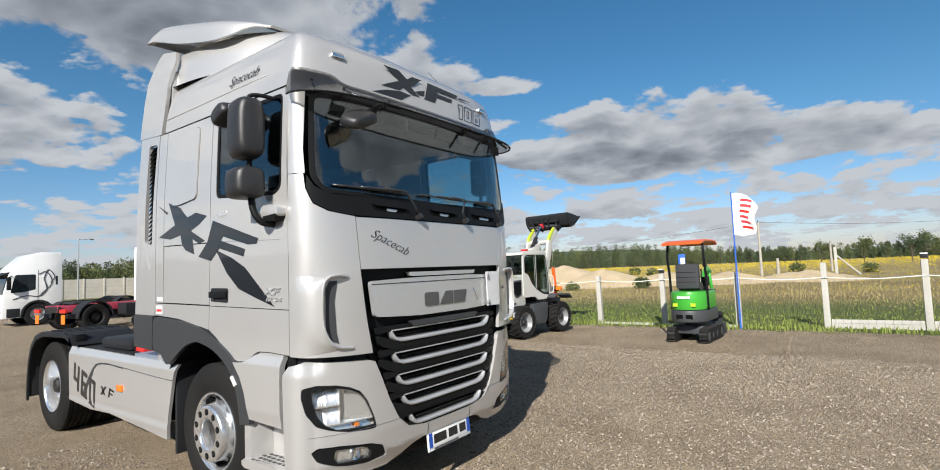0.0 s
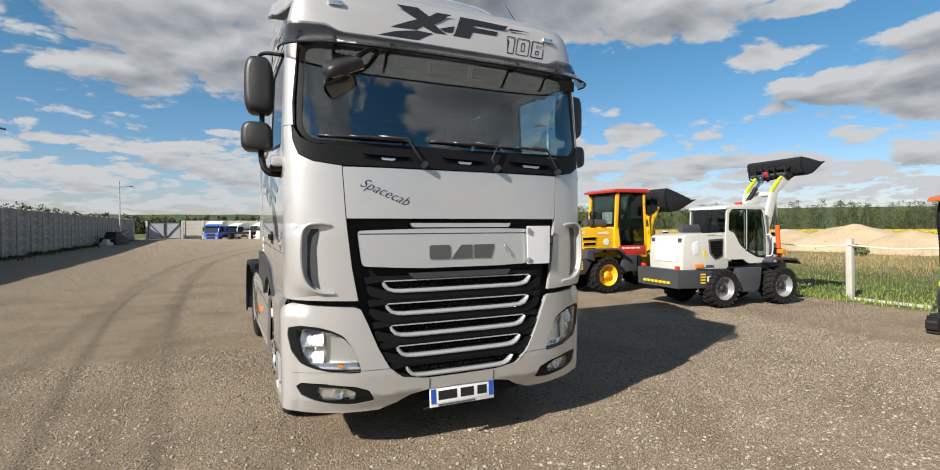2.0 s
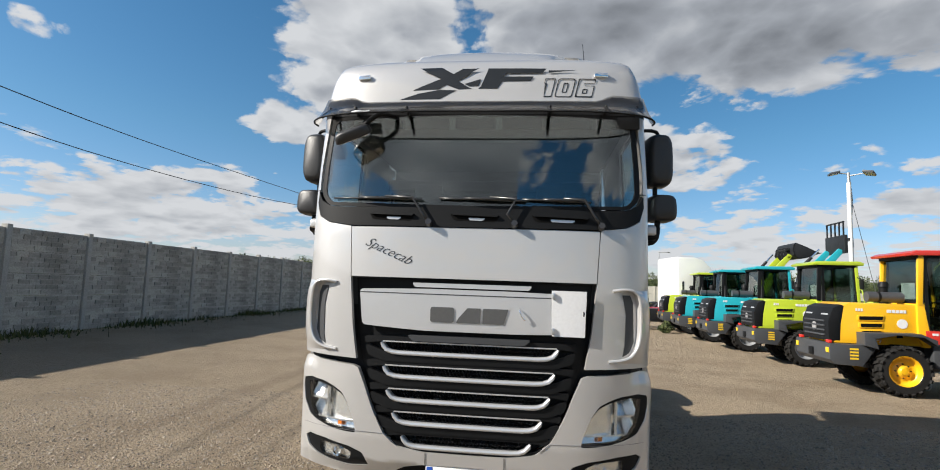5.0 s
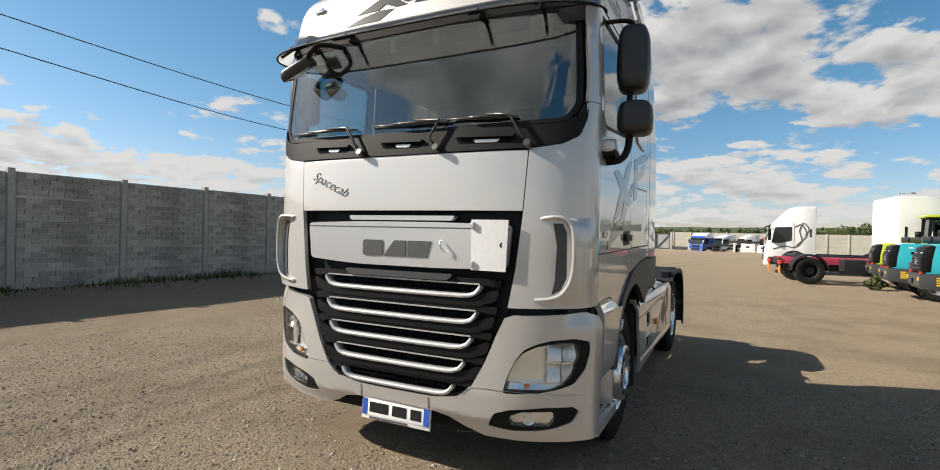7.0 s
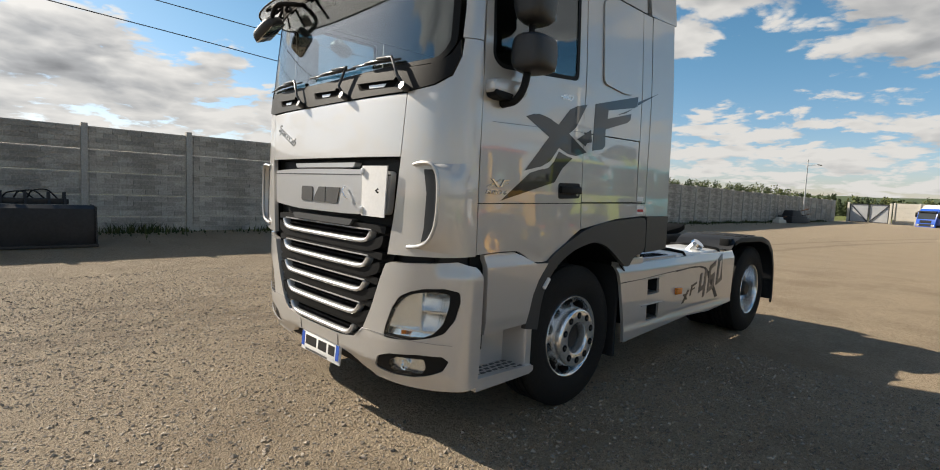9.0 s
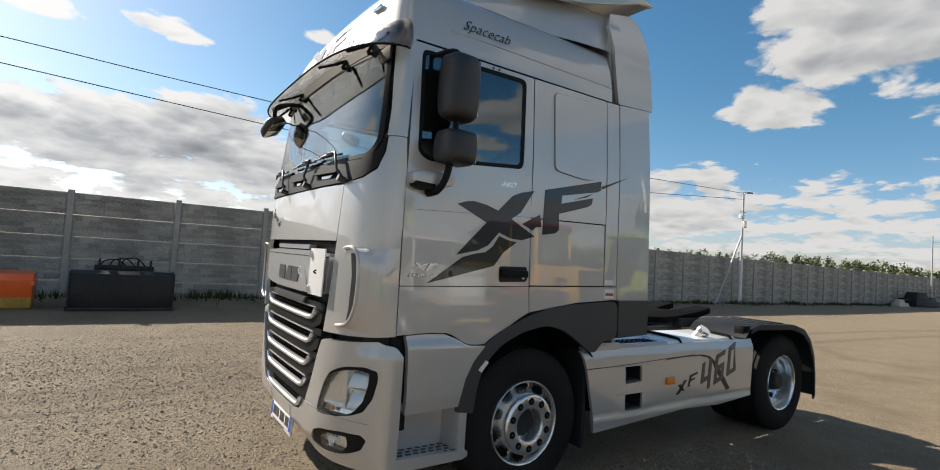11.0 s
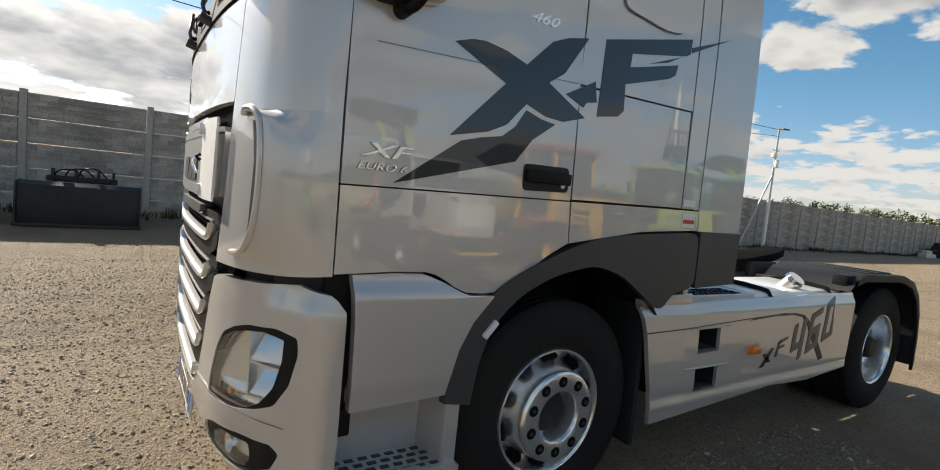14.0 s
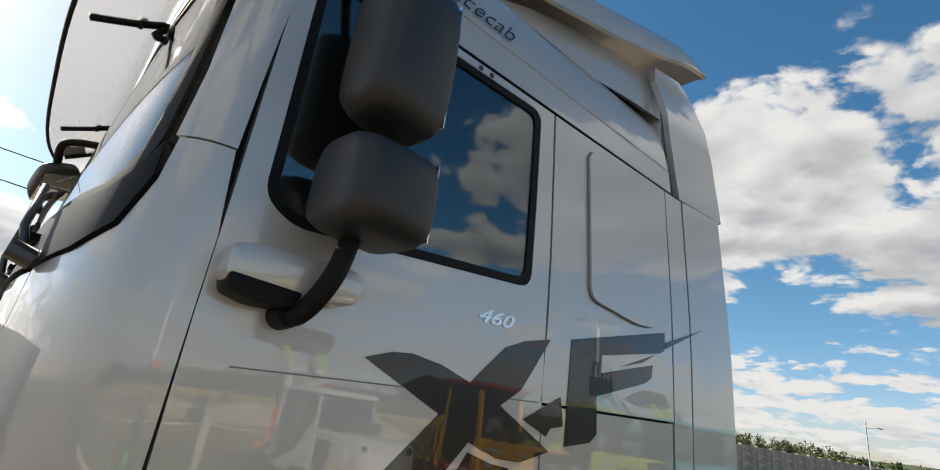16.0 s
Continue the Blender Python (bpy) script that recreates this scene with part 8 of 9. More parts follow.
FLAG_RED = material("flag_red", (0.6, 0.05, 0.06), 0.8)
CABLE = material("cable_black", (0.02, 0.02, 0.022), 0.6)
WOOD_POLE = material("weathered_pole", (0.36, 0.33, 0.28), 0.85, 0, 0.2, 20, 0.2)
GATE_GREY = material("gate_sheet", (0.42, 0.43, 0.44), 0.5, 0.2, 0.1, 8)
PALE_WALL = material("pale_concrete", (0.5, 0.47, 0.41), 0.9, 0, 0.1, 12, 0.2)
SAND = material("sand_heap", (0.44, 0.34, 0.21), 0.95, 0, 0.15, 12, 0.5, second=(0.57, 0.455, 0.295), big=0.5)
TRUCK_BLUE = paint("truck_blue", (0.015, 0.08, 0.42))
MAGENTA = paint("faded_red_frame", (0.42, 0.05, 0.09))
RUST = material("rusty_scrap", (0.16, 0.07, 0.035), 0.8, 0.1, 0.4, 15, 0.3)


def lamp_post(at, top, name, label, category="lamp post"):
    ob = thing(name, label, category, "", Matrix.Translation(at))
    h = top - at[2]
    part("shaft", rod((0, 0, -0.3), (0, 0, h), 0.065, 0.045, n=12), GALV, ob)
    return ob, h


def flood_lamp(ob, z, reach, panel=False):
    x, y = reach
    part("arm", rod((0, 0, z), (x, y, z + 0.06), 0.022, n=8), GALV, ob)
    lamp = new("flood_lamp")
    lamp.parent = ob
    lamp.matrix_local = Matrix.Translation((x, y, z + 0.02)) @ pose(0, 0, 0, 0, 0, math.degrees(math.atan2(y, x))) @ pose(0, 0, 0, 0, 12, 0)
    w = 0.36 if panel else 0.17
    part("lamp_housing", box((-0.15, -w, -0.02), (0.15, w, 0.05), 0.012), CHASSIS_GREY, lamp)
    part("lamp_window", box((-0.13, -w + 0.02, -0.026), (0.13, w - 0.02, -0.018), 0.0), WHITE_PLASTIC, lamp)


def build_posts():
    ob, h = lamp_post((-10.2, 24.95, 0.33), 5.9, "lamp_post", "slim grey lamp post with flood lamp and diagonal strut")
    part("sleeve", rod((0, 0, -0.2), (0, 0, 2.2), 0.085, n=12), WHITE_PLASTIC, ob)
    part("strut", rod((0.0, 0.02, h * 0.62), (0.0, -2.2, -0.2), 0.04, n=8), GALV, ob)
    flood_lamp(ob, h - 0.08, (0.28, -0.12))
    part("camera_box", box((-0.07, -0.28, h - 1.35), (0.09, 0.02, h - 1.15), 0.02), WHITE_PLASTIC, ob)
    part("cross_bar", rod((0, -0.3, h - 1.0), (0, 0.3, h - 1.0), 0.02, n=8), GALV, ob)
    part("junction_box", box((0.05, -0.1, h - 1.8), (0.16, 0.1, h - 1.45), 0.015), WHITE_PLASTIC, ob)
    ob, h = lamp_post((-9.5, 51.0, 0.27), 5.75, "lamp_post", "slim grey lamp post by the far yard wall")
    flood_lamp(ob, h - 0.5, (0.9, 0.0))
    ob, h = lamp_post((11.1, 15.2, 0.0), 5.95, "lamp_post", "white lamp post with a wide lamp panel and guy wire")
    part("sleeve", rod((0, 0, 0), (0, 0, 5.6), 0.068, n=12), WHITE_PLASTIC, ob)
    flood_lamp(ob, h - 0.12, (0.45, -0.35), True)
    flood_lamp(ob, h - 0.05, (-0.4, 0.1))
    part("guy_wire", rod((0, 0, h - 0.6), (1.6, 0.8, 0.0), 0.008, n=6), WIRE, ob)
    part("camera_box", box((-0.14, -0.06, 3.62), (-0.05, 0.06, 3.72), 0.02), CHASSIS_GREY, ob)
    part("lead", pipe(smooth_path([(0.06, 0.03, 5.7), (0.085, -0.02, 5.0), (0.075, 0.04, 4.2), (0.08, -0.01, 3.4)], 6), 0.014, 6), GALV, ob)
    ob, h = lamp_post((14.3, 54.7, 0.1), 6.1, "lamp_post", "grey lamp post behind the parked tractor units")
    flood_lamp(ob, h - 0.1, (1.0, 0.0))
    for x, y, z, tall in ((51, 4, 0, 4.95), (41.5, 1.75, 0, 1.6), (64, -1.0, 0, 3.0), (75, -14, 0, 4.9), (-14.5, -26, 0, 7.2)):
        pole = thing("utility_pole", "weathered concrete cable pole standing in the field", "pole", "cable poles", Matrix.Translation((x, y, z)))
        part("shaft", rod((0, 0, -0.4), (0, 0, tall), 0.13, 0.09, n=10), WOOD_POLE, pole)
        part("insulator", rod((0, 0, tall), (0, 0, tall + 0.18), 0.035, n=8), BLACK, pole)
    board = thing("notice_board", "blue and white notice board on a blue post", "sign", "", Matrix.Translation((41.4, 8.5, 0)))
    part("post", rod((0, 0, -0.2), (0, 0, 1.0), 0.13, n=10), POLE_BLUE, board)
    part("panel", box((-0.06, -0.27, 0.75), (0.06, 0.27, 2.25), 0.03), POLE_BLUE, board)
    part("notice", box((-0.075, -0.24, 0.85), (-0.055, 0.10, 1.95), 0.01), WHITE_PLASTIC, board)
    leaning = thing("field_post", "short concrete post with a leaning brace in grass", "post", "", Matrix.Translation((46.7, -1.7, 0)))
    part("shaft", box((-0.1, -0.1, -0.2), (0.1, 0.1, 2.3), 0.02), FENCE_POST, leaning)
    part("brace", rod((0, 0, 1.7), (0.2, -1.5, 0.1), 0.06, n=8), FENCE_POST, leaning)

    def cable(points, label):
        tagged(part("cable", pipe(smooth_path(points, 8), 0.012, 6), CABLE, None, label), category="cable")

    cable([(-10.2, 24.9, 5.86), (-10.2, 15, 5.5), (-10.2, 7.5, 5.3), (-10.2, 0, 5.45), (-10.2, -3.6, 5.57), (-11.4, -12, 6.1), (-14.5, -26, 7.2)], "thin black overhead cable from lamp post along wall")
    cable([(-10.2, 24.9, 5.55), (-10.2, 15, 4.8), (-10.2, 7.5, 4.56), (-10.2, 1.4, 4.8), (-10.2, -3.5, 5.03), (-11.4, -12, 5.7), (-14.5, -26, 7.0)], "thin black lower overhead cable from lamp post along wall")
    cable([(51, 4, 4.95), (62, 18, 4.5), (74, 32, 4.4), (88, 52, 5.5)], "thin black cable sagging over the field")
    cable([(51, 4, 4.95), (60, -4, 4.6), (75, -14, 4.9)], "thin black cable leading off over the field")


def build_flag():
    ob = thing("feather_flag", "white feather flag with red writing on blue pole", "flag", "", Matrix.Translation((10.7, -0.4, 0)))
    part("pole", rod((0, 0, -0.1), (0, 0, 3.3), 0.022, 0.014, n=10), POLE_BLUE, ob)

    def cloth(u, v, off):
        return Vector((0.06 * math.sin(u * 7 + v * 3) * u * 2 + off, -0.015 - u * (0.9 + 0.12 * math.sin(v * 9)), 2.2 + v - 0.30 * u * u + 0.03 * math.sin(u * 9)))

    pts, faces = filled([(0, 0.05), (0.2, -0.02), (0.45, 0.12), (0.58, 0.45), (0.55, 0.8), (0.35, 1.0), (0.0, 1.06)], (), [0.06 * i for i in range(1, 10)], [0.1 * i for i in range(1, 11)])
    sheet = skin("flag_cloth", pts, faces, cloth, 0.0, 0.003, FLAG_WHITE, ob)
    for k in range(6):
        v = 0.18 + 0.13 * k
        for off, thick in ((0.003, 0.001), (-0.005, 0.001)):
            p, f = filled([(0.18, v), (0.42, v + 0.03), (0.42, v + 0.09), (0.18, v + 0.06)], (), [0.24, 0.3, 0.36])
            skin("lettering_bar", p, f, cloth, off, thick, FLAG_RED if k % 3 else RED_LENS, sheet)


def build_fence():
    fence = tagged(new("post_fence"), "pale concrete posts with wire mesh and white tape", "fence", kind="structure")
    rnd = random.Random(8)
    spots = [(10.95 + (0.35 if y <= -2 else 0), y) for y in (3.2 - 1.77 * k for k in range(-7, 10))]
    tape = []
    for x, y in spots:
        tall = 1.5 if y < -2 else 1.35
        m = Matrix.Translation((x, y, 0)) @ pose(0, 0, 0, rnd.uniform(-1, 1), rnd.uniform(-1, 1), 0)
        post = part("fence_post", box((-0.065, -0.065, -0.3), (0.065, 0.065, tall), 0.008, m=m, taper=(0.9, 0.9)), FENCE_POST, fence)
        if rnd.random() < 0.5 or abs(y - 1.43) < 0.1 or abs(y + 3.85) < 0.1:
            lamp = part("solar_lamp", box((-0.06, -0.06, tall + 0.02), (0.06, 0.06, tall + 0.11), 0.01, m=m), SOFT_BLACK, post)
            part("solar_panel", box((-0.062, -0.062, tall + 0.11), (0.062, 0.062, tall + 0.135), 0.004, m=m), WHITE_PLASTIC, post)
        tape.append((x - 0.08, y, tall - 0.14 - 0.2 * (y < -2)))
    for (xa, ya, za), (xb, yb, zb) in zip(tape, tape[1:]):
        mid = ((xa + xb) / 2, (ya + yb) / 2, (za + zb) / 2 - 0.05)
        part("tape", pipe(smooth_path([(xa, ya, za), mid, (xb, yb, zb)], 4), 0.014, 6, flat=0.3), ROPE, fence)
        bm = bmesh.new()
        for z in (0.12, 0.3, 0.48, 0.66, 0.84, 1.02, 1.16):
            rod((xa + 0.05, ya, z), (xb + 0.05, yb, z), 0.0016, n=4, bm=bm, caps=False)
        for k in range(1, 12):
            t = k / 12
            rod((xa + 0.05 + (xb - xa) * t, ya + (yb - ya) * t, 0.05), (xa + 0.05 + (xb - xa) * t, ya + (yb - ya) * t, 1.16), 0.0016, n=4, bm=bm, caps=False)
        tagged(part("wire_mesh", bm, WIRE, fence), kind="stuff")
        if yb < 2 and abs(xa - xb) < 0.1:
            high = 0.2 if yb < -2 else 0.06
            part("base_slab", box((xa + 0.06, yb + 0.075, -0.1), (xa + 0.11, ya - 0.075, high), 0.006), FENCE_POST, fence)


def build_gate():
    gate = thing("yard_gate", "grey sheet-metal double gate with diagonal braces", "gate")
    y, z0, z1 = 68.0, 0.33, 2.3
    for a, b in ((-9.2, -7.52), (-7.46, -5.78)):
        leaf = new("gate_leaf")
        leaf.parent = gate
        for p, q in (((a, z0), (b, z0 + 0.08)), ((a, z1 - 0.08), (b, z1)), ((a, z0), (a + 0.08, z1)), ((b - 0.08, z0), (b, z1))):
            part("gate_frame", box((p[0], y - 0.05, p[1]), (q[0], y, q[1]), 0.0), CHASSIS_GREY, leaf)
        part("gate_sheet", box((a + 0.02, y + 0.005, z0 + 0.02), (b - 0.02, y + 0.02, z1 - 0.02)), GATE_GREY, leaf)
        d = 1 if a < -8 else -1
        p, q = (a + 0.08, b - 0.08) if d > 0 else (b - 0.08, a + 0.08)
        part("gate_brace", rod((p, y - 0.03, z1 - 0.1), (q, y - 0.03, z0 + 0.1), 0.05, n=6), CHASSIS_GREY, leaf)
    for x in (-9.32, -5.66):
        part("gate_post", box((x - 0.1, y - 0.1, 0), (x + 0.1, y + 0.1, 2.45), 0.01), PALE_WALL, gate)
    wall = tagged(new("wall_north"), "pale precast concrete wall at the yard's far end", "wall", kind="structure")
    for k in range(24):
        x = -5.5 + 2.06 * k
        part("wall_post", box((x - 0.08, 68.92, 0), (x + 0.08, 69.08, 2.55), 0.01), PALE_WALL, wall)
        for r in range(5):
            part("slab", box((x + 0.09, 68.97, 0.1 + 0.48 * r), (x + 1.97, 69.03, 0.572 + 0.48 * r), 0.0), PALE_WALL, wall)


def far_wheel(parent, at, r, width, out, rim=None):
    w = new("wheel")
    w.parent = parent
    w.matrix_local = Matrix.Translation(at) @ pose(0, 0, 0, 0, 0, 90 if out > 0 else -90)
    h = width / 2
    part("tyre", lathe([(r * 0.56, h * 0.9), (r * 0.7, h), (r * 0.92, h * 0.95), (r, h * 0.75), (r, -h * 0.75), (r * 0.92, -h * 0.95), (r * 0.56, -h * 0.9)], 32), RUBBER, w)
    part("rim", lathe([(r * 0.58, h * 0.9), (r * 0.54, h * 0.86), (r * 0.48, h * 0.1), (r * 0.3, h * 0.2), (r * 0.26, h * 0.7), (0, h * 0.72)], 24), rim or GALV, w)


def chassis(ob, frame_mat, rear):
    for s in (-1, 1):
        part("frame_rail", box((rear - 0.9, s * 0.42 - 0.04, 0.72), (0.6, s * 0.42 + 0.04, 0.98), 0.01), frame_mat, ob)
        far_wheel(ob, (rear, s * 1.0, 0.5), 0.5, 0.56, s, STEEL_DARK)
        far_wheel(ob, (0, s * 1.04, 0.5), 0.5, 0.32, s)
        part("fuel_tank", box((-2.5, s * 0.85 - 0.3, 0.42), (-1.0, s * 0.85 + 0.3, 0.95), 0.05), SOFT_BLACK, ob)
        part("mudguard", prism([(rear + 0.62 * math.cos(a), 0.5 + 0.62 * math.sin(a)) for a in (math.pi * k / 10 for k in range(11))] + [(rear + 0.58 * math.cos(a), 0.5 + 0.58 * math.sin(a)) for a in (math.pi * k / 10 for k in range(10, -1, -1))], 1, s * 0.72, s * 1.27, 0.0), SOFT_BLACK, ob)
        part("tail_lamp", box((rear - 0.98, s * 0.95 - 0.2, 0.72), (rear - 0.9, s * 0.95 + 0.2, 0.86), 0.01), RED_LENS, ob)
        part("reflector_board", box((rear - 0.96, s * 0.95 - 0.13, 0.32), (rear - 0.94, s * 0.95 + 0.13, 0.66), 0.005), AMBER, ob)
    part("axle", rod((rear, -0.9, 0.5), (rear, 0.9, 0.5), 0.1, n=10), STEEL_DARK, ob)
    part("cross_member", box((rear - 0.9, -0.5, 0.72), (rear - 0.82, 0.5, 0.94), 0.01), STEEL_DARK, ob)
    part("coupling_plate", box((rear - 0.4, -0.42, 1.02), (rear + 0.4, 0.42, 1.10), 0.03, taper=(0.8, 0.9)), STEEL_DARK, ob)


def tractor_unit(m, colour, label, tall=3.3, swirl=False, roof=None, frame_mat=None, bare=False):
    """A tractor unit, x forwards, its front axle over the origin; bare: the cab alone, set on the ground."""
    ob = thing("truck_cab" if bare else "tractor_unit", label, "truck", "cabs set down on the ground" if bare else "far parked trucks", m)
    if not bare:
        chassis(ob, frame_mat or STEEL_DARK, -3.6)
    cabn = new("cab")
    cabn.parent = ob
    t = tall
    arch = [(0.56 * math.cos(a), 0.5 + 0.56 * math.sin(a)) for a in (math.pi * k / 8 for k in range(1, 8))]
    sec = [(1.25, 0.38), (1.28, 0.9), (1.22, 1.4), (1.02, 2.35), (0.9, 2.5), (0.25, t - 0.1), (-0.1, t), (-0.85, t), (-0.9, t - 0.1), (-0.9, 0.95), (-0.62, 0.8)] + [(-x, z) for x, z in arch] + [(0.62, 0.38)]
    part("cab_shell", prism(sec, 1, -1.2, 1.2, 0.06), colour, cabn)
    if roof:
        part("roof_fairing", prism([(0.95, 2.42), (0.27, t - 0.06), (-0.1, t + 0.03), (-0.93, t + 0.03), (-0.93, 2.4)], 1, -1.215, 1.215, 0.05), roof, cabn)
    part("windscreen", prism([(1.235, 1.45), (1.245, 1.47), (1.06, 2.3), (1.04, 2.28)], 1, -1.08, 1.08, 0.0), SOFT_GLASS, cabn)
    part("sun_visor", prism([(1.0, 2.42), (1.3, 2.28), (1.3, 2.25), (0.98, 2.36)], 1, -1.12, 1.12, 0.0), SOFT_BLACK, cabn)
    part("bumper_step", prism([(1.24, 0.92), (1.30, 0.88), (1.30, 0.62), (1.26, 0.60)], 1, -0.95, 0.95, 0.01), SOFT_BLACK, cabn)
    part("front_grille", prism([(1.255, 1.32), (1.30, 1.0), (1.29, 0.98), (1.24, 1.3)], 1, -0.7, 0.7, 0.0), BLACK, cabn)
    for s in (-1, 1):
        part("side_window", prism(rounded([(0.98, 1.5), (0.82, 2.28), (0.1, 2.3), (0.1, 1.62), (0.55, 1.5)], 0.05), 1, s * 1.195, s * 1.206, 0.0), SOFT_GLASS, cabn)
        part("door_gap", box((0.0, s * 1.202 - 0.003, 0.95), (0.015, s * 1.202 + 0.003, 2.5)), BLACK, cabn)
        part("side_window", prism(rounded([(-0.72, 1.8), (-0.72, 2.2), (-0.64, 2.2), (-0.64, 1.8)], 0.02), 1, s * 1.195, s * 1.206, 0.0), SOFT_GLASS, cabn)
        part("wheel_arch", prism([(0.62 * math.cos(a), 0.52 + 0.62 * math.sin(a)) for a in (math.pi * k / 10 for k in range(11))] + [(0.54 * math.cos(a), 0.52 + 0.54 * math.sin(a)) for a in (math.pi * k / 10 for k in range(10, -1, -1))], 1, s * 1.17, s * 1.23, 0.0), SOFT_BLACK, cabn)
        part("side_step", box((0.64, s * 1.19 - 0.02, 0.42), (1.1, s * 1.19 + 0.025, 0.80), 0.01), SOFT_BLACK, cabn)
        part("wing_mirror", box((1.0, s * 1.38 - 0.1, 1.62), (1.14, s * 1.38 + 0.1, 2.2), 0.04), BLACK, cabn)
        part("mirror_stem", rod((0.95, s * 1.18, 2.25), (1.06, s * 1.38, 2.2), 0.02, n=6), BLACK, cabn)
        part("head_lamp", box((1.2, s * 0.92 - 0.18, 0.62), (1.31, s * 0.92 + 0.18, 0.82), 0.03), REFLECTOR, cabn)
        if swirl:
            for pts in ([(0.9, 1.2), (0.4, 1.35), (0.0, 1.3), (-0.3, 1.6), (-0.2, 2.1)], [(-0.1, 1.4), (-0.5, 1.9), (-0.3, 2.4), (0.0, 2.3)], [(-0.45, 1.9), (-0.6, 2.2), (-0.35, 2.5), (-0.2, 2.1)]):
                part("swirl_decal", pipe(smooth_path([(x, s * 1.204, z) for x, z in pts], 5), 0.022, 6), CHASSIS_GREY, cabn)
    return ob


SOFT_GLASS = material("dark_cab_glass", (0.02, 0.025, 0.03), 0.06, 0, 0.1, 5)


def build_far_trucks():
    FAR = Matrix.Scale(0.82, 4)
    tractor_unit(parked(4.4, 28.5, 180), WHITE, "white tractor unit with grey swirl decals, parked sideways", 3.3, True)
    bare = tractor_unit(parked(7.75, 22.05, 8), WHITE, "white tractor unit with faded red frame beyond the loaders", 3.3, frame_mat=MAGENTA)
    part("battery_box", box((-0.9, -1.15, 0.5), (-0.3, -0.6, 1.0), 0.03), SOFT_BLACK, bare)
    part("deflector", box((-1.0, -1.2, 0.45), (-0.93, -0.7, 1.15), 0.02), SILVER_TRIM, bare)
    LOW = Matrix.Translation((0, 0, -0.42)) @ FAR
    tractor_unit(parked(-1.9, 65.5, -128) @ LOW, TRUCK_BLUE, "blue truck cab with white roof set down on the ground", 3.1, roof=WHITE, bare=True)
    tractor_unit(parked(0.55, 66.6, -148) @ LOW, WHITE, "white truck cab set down beside the far wall", 2.9, bare=True)
    tractor_unit(parked(3.1, 66.2, -160) @ LOW, WHITE, "white truck cab without wheels beside the far wall", 3.0, bare=True)
    tractor_unit(parked(5.4, 66.4, -200) @ LOW, RED_PAINT, "red truck cab with white front beside the far wall", 2.9, bare=True)
    tractor_unit(parked(8.3, 66.8, -165) @ LOW, WHITE, "white truck cab at the end of the row", 2.7, bare=True)
    for x, y, long, z, turn in ((0.6, 63.6, 3.4, 0.62, 4), (3.2, 63.0, 4.6, 1.05, -2)):
        rail = thing("chassis_frame", "long dark steel truck chassis frame lying in the yard", "chassis", "chassis frames", parked(x, y, turn))
        for d in (-0.4, 0.4):
            part("frame_rail", box((-long / 2, d - 0.05, z), (long / 2, d + 0.05, z + 0.2), 0.01), STEEL_DARK, rail)
        for k in range(4):
            part("cross_member", box((-long / 2 + long * k / 3 - 0.05, -0.4, z + 0.03), (-long / 2 + long * k / 3 + 0.05, 0.4, z + 0.15), 0.0), STEEL_DARK, rail)
        for k in (-0.35, 0.35):
            part("trestle", box((k * long - 0.1, -0.5, 0.0), (k * long + 0.1, 0.5, z), 0.02), WHITE_PLASTIC if z > 1 else STEEL_DARK, rail)
    for x, y, w, h in ((2.9, 62.3, 1.5, 0.95), (4.35, 62.3, 1.2, 0.85)):
        leaf = thing("body_panel", "white truck body panel leaning on the frames", "panel", "loose body panels", parked(x, y, 0))
        part("sheet", prism(rounded([(-w / 2, 0.02), (w / 2, 0.02), (w / 2 - 0.05, h), (-w / 2 + 0.12, h + 0.06)], 0.08), 1, -0.05, 0.05, 0.02, m=pose(0, 0, 0, -8)), WHITE, leaf)
        part("recess", box((-0.2, -0.075, h * 0.55), (0.15, -0.045, h * 0.75), 0.01, m=pose(0, 0, 0, -8)), SOFT_BLACK, leaf)
    # scrap beside the gate and along the wall
    rnd = random.Random(12)
    for k, (x, y, w, d, h, mat, label) in enumerate((
        (-2.6, 65.5, 0.5, 0.5, 0.8, RED_PAINT, "red and white drum beside the gate"),
        (-1.9, 64.8, 0.9, 0.6, 0.5, RUST, "rusty scrap frame beside the gate"),
        (-3.2, 66.2, 0.6, 0.5, 0.9, PALE_WALL, "pale drum beside the gate"),
        (-9.4, 47.6, 1.3, 2.4, 1.05, SOFT_BLACK, "dark machine attachment stored along the wall"),
        (-9.4, 44.2, 0.6, 0.9, 0.5, PALE_WALL, "pale stacked concrete block by the wall"),
        (-9.5, 50.2, 1.2, 1.6, 0.7, STEEL_DARK, "dark steel scrap stored along the wall"),
    )):
        ob = thing("scrap_stack", label, "scrap", "stored scrap", parked(x, y, rnd.uniform(-20, 20)))
        part("lower_piece", box((-w / 2, -d / 2, 0), (w / 2, d / 2, h * 0.55), 0.06, taper=(0.9, 0.95)), mat, ob)
        part("upper_piece", box((-w * 0.3, -d * 0.4, h * 0.53), (w * 0.4, d * 0.2, h), 0.05, taper=(0.8, 0.7)), mat, ob)
        part("bar", rod((-w * 0.4, -d * 0.3, h * 0.5), (w * 0.5, d * 0.45, h * 1.15), 0.03, n=6), RUST, ob)


